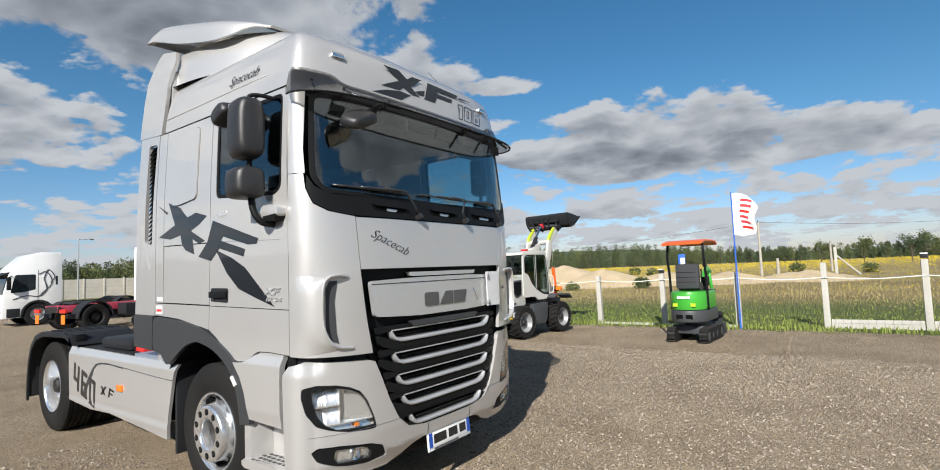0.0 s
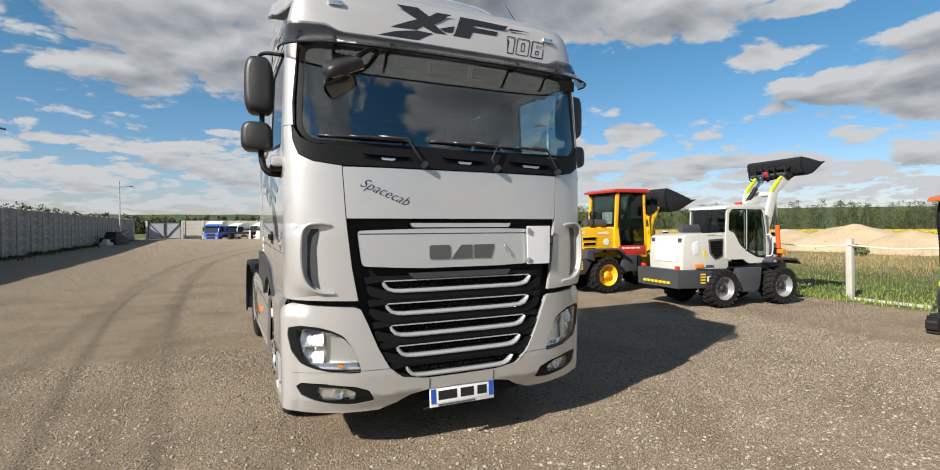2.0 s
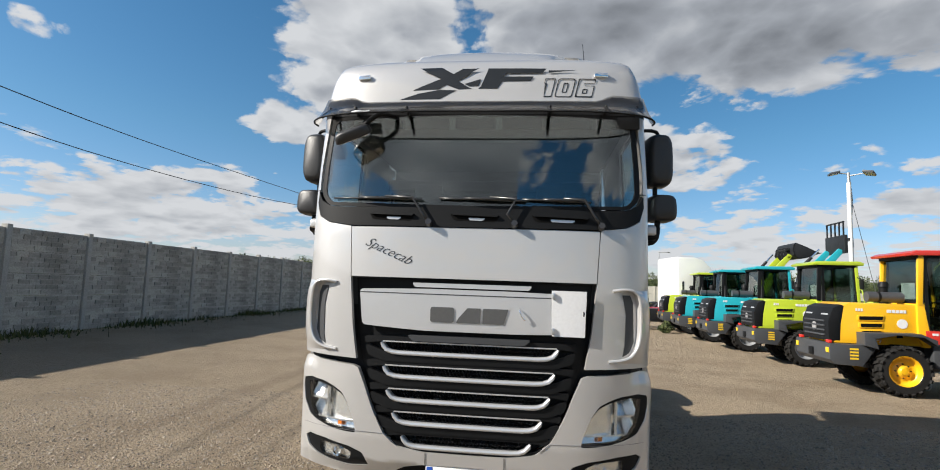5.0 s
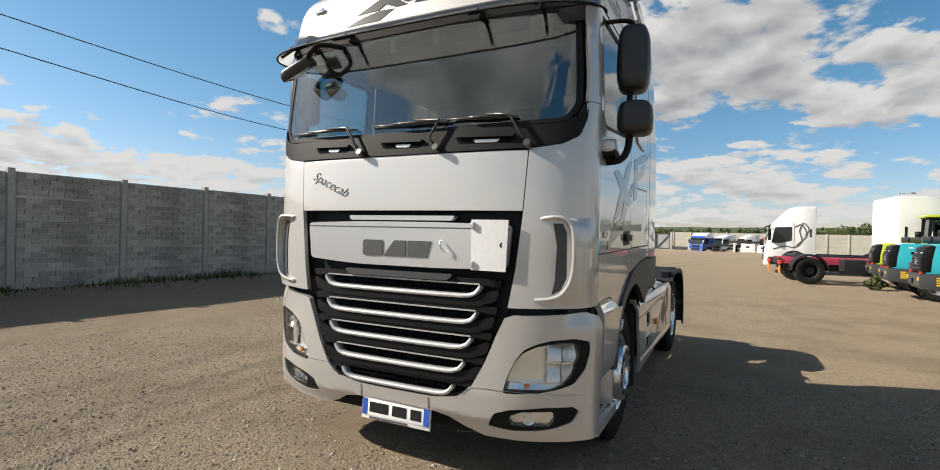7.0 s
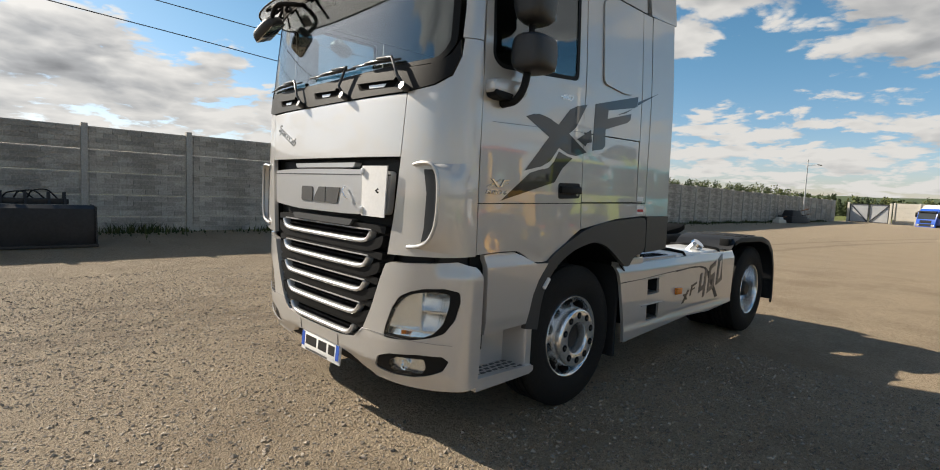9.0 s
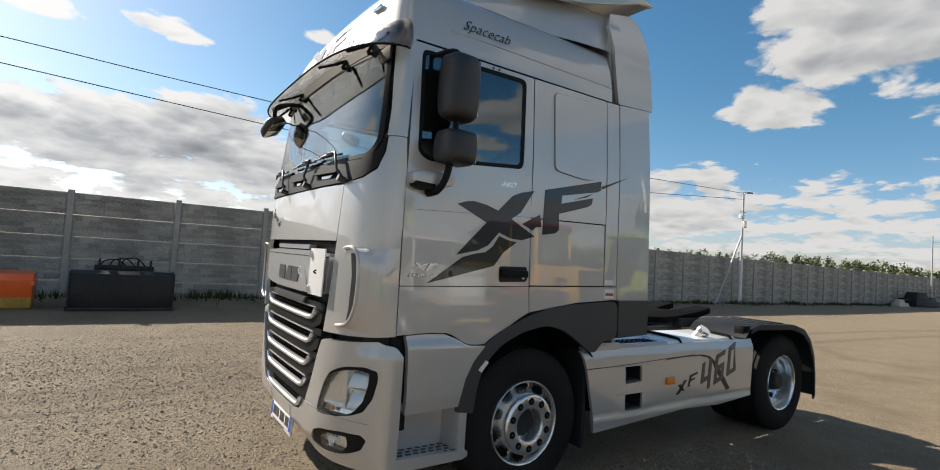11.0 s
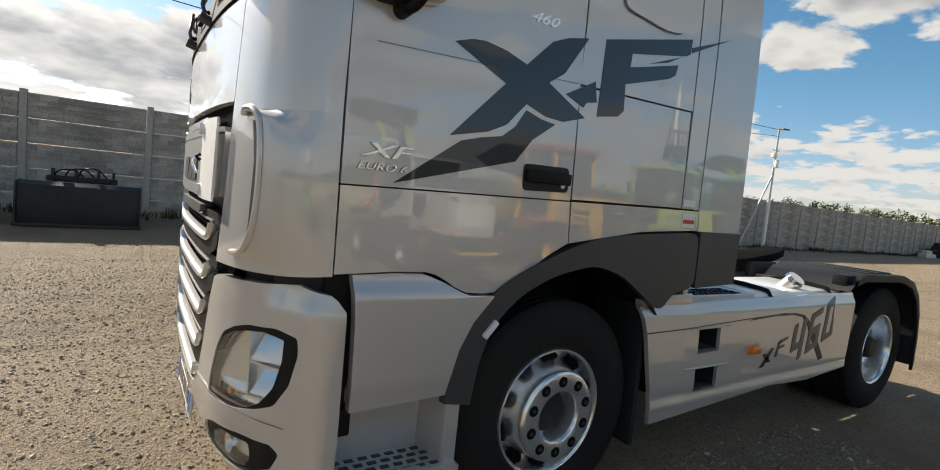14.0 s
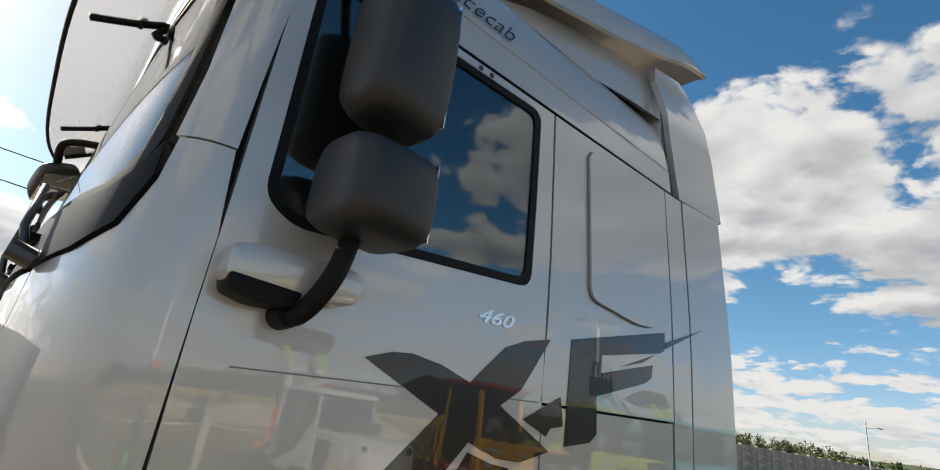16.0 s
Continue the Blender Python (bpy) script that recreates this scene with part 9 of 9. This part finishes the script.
def build_attachments():
    ob = thing("grab_bucket", "wide black loader bucket with hoses beside the wall", "bucket", "", Matrix.Translation((-8.2, -0.95, ground_z(-8.3, -0.95))))
    part("bucket_shell", prism([(0.0, 0.0), (0.06, 0.35), (0.0, 0.68), (-0.10, 0.74), (-0.55, 0.72), (-0.85, 0.35), (-0.8, 0.0)], 1, -0.85, 0.85, 0.02), BUCKET_BLACK, ob)
    part("cutting_edge", box((-0.02, -0.88, 0.0), (0.10, 0.88, 0.05), 0.006), STEEL_DARK, ob)
    for y in (-0.86, 0.84):
        part("bucket_cheek", prism([(0.08, 0.0), (0.08, 0.4), (0.02, 0.72), (-0.5, 0.74), (-0.85, 0.35), (-0.8, 0.0)], 1, y, y + 0.025, 0.0), BUCKET_BLACK, ob)
    part("top_beam", box((-0.5, -0.5, 0.74), (-0.3, 0.5, 0.84), 0.015), BUCKET_BLACK, ob)
    for y in (-0.42, -0.1, 0.22, 0.44):
        part("top_bracket", prism([(-0.55, 0.74), (-0.25, 0.74), (-0.34, 0.96), (-0.46, 0.96)], 1, y - 0.02, y + 0.02, 0.0), BUCKET_BLACK, ob)
    for k, y in enumerate((-0.25, -0.1, 0.08)):
        part("hose", pipe(smooth_path([(-0.4, y - 0.15, 0.84), (-0.38, y - 0.08, 0.93 + 0.02 * k), (-0.36, y + 0.12, 0.95 + 0.02 * k), (-0.4, y + 0.28, 0.82)], 6), 0.014, 6), BLACK, ob)
    ob = thing("implement_box", "orange steel implement on a yellow base by the wall", "implement", "", Matrix.Translation((-8.3, -2.6, ground_z(-8.5, -2.6))))
    # base yellow is darkened: the shade on it is put into its colour
    part("implement_base", box((-0.5, -0.5, 0.0), (0.02, 0.28, 0.2), 0.02), material("shaded_yellow", (0.34, 0.21, 0.03), 0.7, 0, 0.3, 20), ob)
    part("implement_body", prism([(0.0, 0.2), (0.05, 0.5), (-0.02, 0.62), (-0.5, 0.66), (-0.6, 0.2)], 1, -0.5, 0.28, 0.02), ORANGE, ob)
    part("implement_rib", box((-0.45, -0.52, 0.42), (0.07, -0.46, 0.50), 0.01), ORANGE, ob)
    part("implement_rib", box((-0.45, 0.25, 0.42), (0.07, 0.30, 0.50), 0.01), ORANGE, ob)


build_posts()
build_flag()
build_fence()
build_gate()
build_far_trucks()
build_attachments()


# ---- growth, stones and heaps ----
def leaf_material(name, a, b, rough=0.8, thin=0.25):
    """Colour differs from piece to piece."""
    m = bpy.data.materials.new(name)
    m.use_nodes = True
    n, l = m.node_tree.nodes, m.node_tree.links
    p = n["Principled BSDF"]
    p.inputs["Roughness"].default_value, p.inputs["Specular IOR Level"].default_value = rough, 0.2
    geo, ramp = n.new("ShaderNodeNewGeometry"), n.new("ShaderNodeValToRGB")
    wide = n.new("ShaderNodeTexNoise")
    wide.inputs["Scale"].default_value = 0.15
    l.new(geo.outputs["Position"], wide.inputs["Vector"])
    add = n.new("ShaderNodeMath")
    add.operation = "MULTIPLY_ADD"
    add.inputs[1].default_value, add.inputs[2].default_value = 1.4, -0.7
    l.new(wide.outputs["Fac"], add.inputs[0])
    add2 = n.new("ShaderNodeMath")
    add2.operation, add2.use_clamp = "ADD", True
    l.new(geo.outputs["Random Per Island"], add2.inputs[0])
    l.new(add.outputs[0], add2.inputs[1])
    ramp.color_ramp.elements[0].color, ramp.color_ramp.elements[1].color = (*a, 1), (*b, 1)
    l.new(add2.outputs[0], ramp.inputs[0])
    l.new(ramp.outputs[0], p.inputs["Base Color"])
    return m


def lumps(name, centres, radii, mat, seed, squash=1.0, parent=None, rough=0.35):
    """Many small uneven eight-sided lumps in one mesh."""
    rng = np.random.default_rng(seed)
    c, r = np.asarray(centres, float), np.asarray(radii, float)
    base = np.array([(1, 0, 0), (0, 1, 0), (-1, 0, 0), (0, -1, 0), (0, 0, 1), (0, 0, -1)], float)
    n = len(c)
    v = base[None] * rng.uniform(1 - rough, 1 + rough, (n, 6, 1)) + rng.uniform(-0.2, 0.2, (n, 6, 3)) * rough * 2
    q = rng.normal(size=(n, 4))
    q /= np.linalg.norm(q, axis=1)[:, None]
    w, x, y, z = q.T
    rot = np.stack([np.stack([1 - 2 * (y * y + z * z), 2 * (x * y - z * w), 2 * (x * z + y * w)], -1), np.stack([2 * (x * y + z * w), 1 - 2 * (x * x + z * z), 2 * (y * z - x * w)], -1), np.stack([2 * (x * z - y * w), 2 * (y * z + x * w), 1 - 2 * (x * x + y * y)], -1)], 1)
    v = np.einsum("nij,nkj->nki", rot, v)
    v[:, :, 2] *= squash
    v = v * r[:, None, None] + c[:, None, :]
    tri = np.array([(0, 1, 4), (1, 2, 4), (2, 3, 4), (3, 0, 4), (1, 0, 5), (2, 1, 5), (3, 2, 5), (0, 3, 5)])
    f = (tri[None] + 6 * np.arange(n)[:, None, None]).reshape(-1, 3)
    me = bpy.data.meshes.new(name)
    me.from_pydata(v.reshape(-1, 3), [], f)
    me.materials.append(mat)
    ob = new(name, me)
    ob.parent = parent
    return ob


def flakes(name, centres, radii, mat, seed, parent=None):
    """Many small folded leaf clusters in one mesh, turned every way."""
    rng = np.random.default_rng(seed)
    c, r = np.asarray(centres, float), np.asarray(radii, float)[:, None]
    n = len(c)
    a, b = rng.normal(size=(n, 3)), rng.normal(size=(n, 3))
    a /= np.linalg.norm(a, axis=1)[:, None]
    b -= (a * b).sum(1)[:, None] * a
    b /= np.linalg.norm(b, axis=1)[:, None]
    up = np.cross(a, b) * rng.uniform(-0.5, 0.5, (n, 1))
    v = np.stack([c + a * r, c + b * r * rng.uniform(0.5, 1, (n, 1)) + up * r, c - a * r * rng.uniform(0.6, 1, (n, 1)), c - b * r * rng.uniform(0.5, 1, (n, 1)) + up * r], 1).reshape(-1, 3)
    k = 4 * np.arange(n)[:, None]
    f = np.concatenate([np.stack([k, k + 1, k + 2], -1), np.stack([k, k + 2, k + 3], -1)], 1).reshape(-1, 3)
    me = bpy.data.meshes.new(name)
    me.from_pydata(v, [], f)
    me.materials.append(mat)
    ob = new(name, me)
    ob.parent = parent
    return ob


def blades(name, roots, heights, mat, seed, width=0.012, lean=0.35):
    """Many thin bent blades in one mesh."""
    rng = np.random.default_rng(seed)
    p, h = np.asarray(roots, float), np.asarray(heights, float)
    n = len(p)
    a, b = rng.uniform(0, 2 * np.pi, n), rng.uniform(0, 2 * np.pi, n)
    side = np.stack([np.cos(a), np.sin(a), 0 * a], -1) * width * rng.uniform(0.6, 1.5, (n, 1))
    off = np.stack([np.cos(b), np.sin(b), 0 * b], -1) * (h * rng.uniform(0.05, lean, n))[:, None]
    up = np.stack([0 * a, 0 * a, h], -1)
    v = np.stack([p - side, p + side, p + side * 0.7 + up * 0.6 + off * 0.35, p - side * 0.7 + up * 0.6 + off * 0.35, p + up + off], 1).reshape(-1, 3)
    k = 5 * np.arange(n)[:, None]
    faces = np.concatenate([np.stack([k + 0, k + 1, k + 2], -1), np.stack([k + 0, k + 2, k + 3], -1), np.stack([k + 3, k + 2, k + 4], -1)], 1).reshape(-1, 3)
    me = bpy.data.meshes.new(name)
    me.from_pydata(v, [], faces)
    me.materials.append(mat)
    return new(name, me)


STONE = leaf_material("gravel_stone", (0.13, 0.11, 0.088), (0.44, 0.375, 0.30), 0.85)
GRASS = leaf_material("green_grass", (0.08, 0.13, 0.022), (0.24, 0.28, 0.065))
DRY = leaf_material("dry_grass", (0.19, 0.155, 0.06), (0.38, 0.30, 0.14))
WEED = leaf_material("wall_weed", (0.02, 0.035, 0.01), (0.075, 0.08, 0.025))
FLOWER = leaf_material("yellow_flower", (0.34, 0.27, 0.02), (0.68, 0.52, 0.04))
PINE = leaf_material("wood_dark", (0.030, 0.046, 0.024), (0.088, 0.112, 0.050))
BROAD = leaf_material("wood_pale", (0.045, 0.064, 0.026), (0.145, 0.160, 0.062))
BARK = material("bark", (0.09, 0.07, 0.055), 0.9, 0, 0.3, 20, 0.3)


def z_of(x, y):
    return np.array([ground_z(a, b) for a, b in zip(x, y)])


def build_stones():
    rng = np.random.default_rng(3)
    n = 115000
    x, y = rng.uniform(-6.0, 7.0, n), rng.uniform(-5.5, 4.0, n)
    keep = ~((abs(x) < 1.0) & (y > 0.3) & (y < 5.5))
    x, y = x[keep], y[keep]
    r = np.exp(rng.normal(np.log(0.0068), 0.45, len(x))).clip(0.003, 0.019)
    c = np.stack([x, y, z_of(x, y) + r * 0.15], -1)
    ob = lumps("gravel", c, r, STONE, 4, 0.7)
    tagged(ob, "loose grey and tan gravel stones over the yard", "gravel", kind="stuff")


def build_grass():
    rng = np.random.default_rng(6)
    n = 26000
    x, y = 10.35 + rng.gamma(1.3, 2.2, n), rng.uniform(-16, 22, n)
    h = rng.uniform(0.03, 0.09, n) * (1 + 1.0 * (x < 10.9))
    tagged(blades("grass", np.stack([x, y, 0 * x - 0.01], -1), h, GRASS, 7, 0.012), "green grass strip along the post fence", "grass", kind="stuff")
    n = 60000
    x, y = 15.5 + rng.gamma(1.8, 6.0, n), rng.uniform(-30, 45, n)
    h = rng.uniform(0.08, 0.22, n) * np.clip((x - 14.5) / 12, 0.12, 0.9)
    tagged(blades("dry_grass", np.stack([x, y, 0 * x - 0.02], -1), h, DRY, 8, 0.011, 0.5), "tall dry straw-coloured grass in the field", "grass", kind="stuff")
    n = 22000
    gx, gy = rng.uniform(20, 150, 340), rng.uniform(-90, 90, 340)
    k = rng.integers(0, 340, n)
    x, y = gx[k] + rng.normal(0, 4.0, n), gy[k] + rng.normal(0, 6.0, n)
    keep = x > 18
    x, y = x[keep], y[keep]
    z = rng.uniform(0.2, 0.7, len(x))
    tagged(lumps("yellow_flowers", np.stack([x, y, z], -1), rng.uniform(0.02, 0.06, len(x)) * (0.3 + x / 60), FLOWER, 9, 0.8), "patches of yellow wild flowers in the field", "flowers", kind="stuff")
    # weeds at the foot of the yard wall
    n = 16000
    y = rng.uniform(-12, 62, n)
    clump = 0.5 + 0.5 * np.sin(y * 1.7) * np.sin(y * 0.43 + 1)
    keep = rng.uniform(0, 1, n) < 0.08 + 0.7 * clump
    y = y[keep]
    x = -10.45 + rng.gamma(1.5, 0.22, len(y))
    h = rng.uniform(0.03, 0.22, len(y)) * (0.3 + clump[keep])
    tagged(blades("weeds", np.stack([x, y, z_of(x, y) - 0.01], -1), h, WEED, 10, 0.016, 0.6), "dark green weeds along the foot of the wall", "weeds", kind="stuff")


def bush(x, y, r, seed, name="bush", label="low green bush in the dry field", mat=None):
    rng = np.random.default_rng(seed)
    n = 700
    d = rng.normal(size=(n, 3))
    d /= np.linalg.norm(d, axis=1)[:, None]
    d *= rng.uniform(0.3, 1.0, (n, 1)) ** 0.5 * (1 + 0.25 * np.sin(d[:, :1] * 5 + seed))
    c = d * (r, r, r * 0.8) + (0, 0, r * 0.65)
    ob = thing(name, label, "bush", "", Matrix.Translation((x, y, 0)))
    flakes("crown", c, rng.uniform(0.08, 0.2, n) * r, mat or BROAD, seed + 1, ob)
    part("stem", rod((0, 0, -0.1), (0, 0, r * 0.7), 0.05 * r, 0.02 * r, n=6), BARK, ob)


def tree(x, y, h, seed, mat):
    rng = np.random.default_rng(seed)
    ob = thing("tree", "tall broad-leaved tree standing before the far woods", "tree", "field trees", Matrix.Translation((x, y, 0)))
    bm = rod((0, 0, -0.2), (0.1, 0, h * 0.7), h * 0.025, h * 0.008, n=8)
    tips = []
    for k in range(9):
        a, z = rng.uniform(0, 6.28), h * rng.uniform(0.3, 0.65)
        tip = (h * 0.28 * math.cos(a), h * 0.28 * math.sin(a), z + h * rng.uniform(0.1, 0.28))
        rod((0.05, 0, z), tip, h * 0.009, h * 0.004, n=5, bm=bm)
        tips.append(tip)
    tips += [(0, 0, h * 0.85), (0.1, 0, h * 0.72)]
    part("trunk", bm, BARK, ob)
    n = 1400
    k = rng.integers(0, len(tips), n)
    c = np.array(tips)[k] + rng.normal(0, h * 0.075, (n, 3))
    flakes("crown", c, rng.uniform(0.014, 0.036, n) * h, mat, seed + 1, ob)


def build_woods():
    """Far woods as a belt of trees; azimuth runs clockwise from the y axis."""
    rng = np.random.default_rng(21)
    dark, pale, trunks = [], [], bmesh.new()
    dark_r, pale_r = [], []
    for k in range(2000):
        az = rng.uniform(-75, 140)
        dist = np.interp(az, [-75, -40, 15, 40, 100, 140], [95, 120, 135, 200, 215, 150]) + rng.gamma(1.6, 11)
        h = rng.uniform(5.0, 9.4) * np.interp(az, [-75, -24, -17, -12, -4, 8, 19, 40, 70, 76, 83, 95, 140], [0.62, 0.82, 0.74, 0.55, 0.46, 0.55, 0.9, 1.1, 1.1, 0.9, 0.65, 0.6, 0.8])
        x, y = dist * math.sin(math.radians(az)), dist * math.cos(math.radians(az))
        conifer = rng.uniform() < 0.55
        n = 290
        t = rng.uniform(0.05, 1.0, n) ** 0.8
        wide = (0.22 * (1.15 - t) + 0.05 if conifer else 0.32 * np.sqrt(np.clip(1 - (2 * t - 1.05) ** 2, 0.02, 1))) * h
        a, q = rng.uniform(0, 6.28, n), np.sqrt(rng.uniform(0, 1, n))
        c = np.stack([x + wide * q * np.cos(a), y + wide * q * np.sin(a), t * h + rng.normal(0, 0.2, n)], -1)
        r = rng.uniform(0.10, 0.27, n)
        (dark if conifer else pale).append(c)
        (dark_r if conifer else pale_r).append(r)
        if k % 2 == 0:
            rod((x, y, -0.3), (x, y, h * 0.7), 0.16, 0.06, n=5, bm=trunks, caps=False)
    group = tagged(new("far_woods"), "dark mixed woods with pale birches along the horizon", "woods", kind="stuff")
    for name, c, r, mat in (("conifer_crowns", dark, dark_r, PINE), ("leafy_crowns", pale, pale_r, BROAD)):
        ob = flakes(name, np.concatenate(c), np.concatenate(r), mat, 22, group)
        tagged(ob, kind="stuff")
    tagged(part("trunks", trunks, BARK, group), kind="stuff")
    # hills of forest behind them
    bm = bmesh.new()
    rows = []
    for j, (d, f) in enumerate(((235, 0.0), (260, 0.6), (330, 1.0), (420, 0.0))):
        row = []
        for i in range(121):
            az = -90 + 2.0 * i
            swell = 1.6 + 5.76 * np.interp(az, [-90, -10, 20, 62, 72, 80, 88, 100, 140], [1.4, 1.4, 1.6, 1.85, 1.65, 0.9, 0.6, 0.6, 1.0]) + 0.6 * noise.noise(Vector((az * 0.35, d * 0.1, 2)))
            row.append(bm.verts.new((d * math.sin(radians(az)), d * math.cos(radians(az)), -1 + f * swell)))
        rows.append(row)
    for a, b in zip(rows, rows[1:]):
        for i in range(120):
            bm.faces.new((a[i], a[i + 1], b[i + 1], b[i]))
    tagged(part("wooded_hills", bm, PINE, None, "distant dark wooded hills on the horizon"), category="hills", kind="structure")
    for x, y, h, s in ((106, -4.5, 4.6, 1), (104, -10.5, 4.4, 2), (106, -12.5, 4.9, 3), (103, -16, 4.0, 4), (120, 2, 4.5, 5), (118, 8, 3.8, 6)):
        tree(x, y, h, 40 + s, BROAD if s % 2 else PINE)
    for x, y, r, s in ((31, 8.5, 1.0, 1), (33, 6.5, 0.7, 2), (58, 16, 1.3, 3), (62, 2, 1.4, 4), (55, -4, 1.2, 5), (70, 22, 1.5, 6), (29, 12.5, 0.8, 7), (66, 30, 1.6, 8)):
        bush(x, y, r * 0.5, 60 + s)
    bush(6.1, 19.2, 0.32, 77, "weed_clump", "pale green weed clump beside the parked loaders")


def build_heaps():
    for x, y, r, h, s in ((35.5, 13.0, 4.2, 1.35, 1), (37, 17.0, 5.6, 1.75, 2), (37, 8.5, 4.0, 0.95, 3), (38.5, 4.5, 3.8, 0.8, 4), (37.5, 22.0, 5.0, 1.4, 5), (40.5, 0.0, 4.0, 0.7, 6)):
        bm = bmesh.new()
        n, m = 36, 12
        rings = []
        for j in range(m + 1):
            t = j / m
            ring = []
            for i in range(n):
                a = 2 * math.pi * i / n
                k = 1 + 0.22 * noise.noise(Vector((math.cos(a) * 1.2, math.sin(a) * 1.2, s * 3.1)))
                z = h * (1 - t ** 1.6) * (1 - 0.35 * t) + 0.12 * noise.noise(Vector((t * 6 * math.cos(a), t * 6 * math.sin(a), s))) * (1 - t)
                ring.append(bm.verts.new((r * t * k * math.cos(a), r * t * k * math.sin(a), z - 0.03)) if j else None)
            rings.append(ring)
        tip = bm.verts.new((0, 0, h))
        for i in range(n):
            bm.faces.new((tip, rings[1][i], rings[1][(i + 1) % n]))
        for j in range(1, m):
            for i in range(n):
                bm.faces.new((rings[j][i], rings[j + 1][i], rings[j + 1][(i + 1) % n], rings[j][(i + 1) % n]))
        ob = part("sand_mound", bm, SAND, None, "low mound of pale yellow sand in the field", 60)
        ob.location = (x, y, 0)
        tagged(ob, category="sand mound", group="sand mounds")


build_stones()
build_grass()
build_woods()
build_heaps()
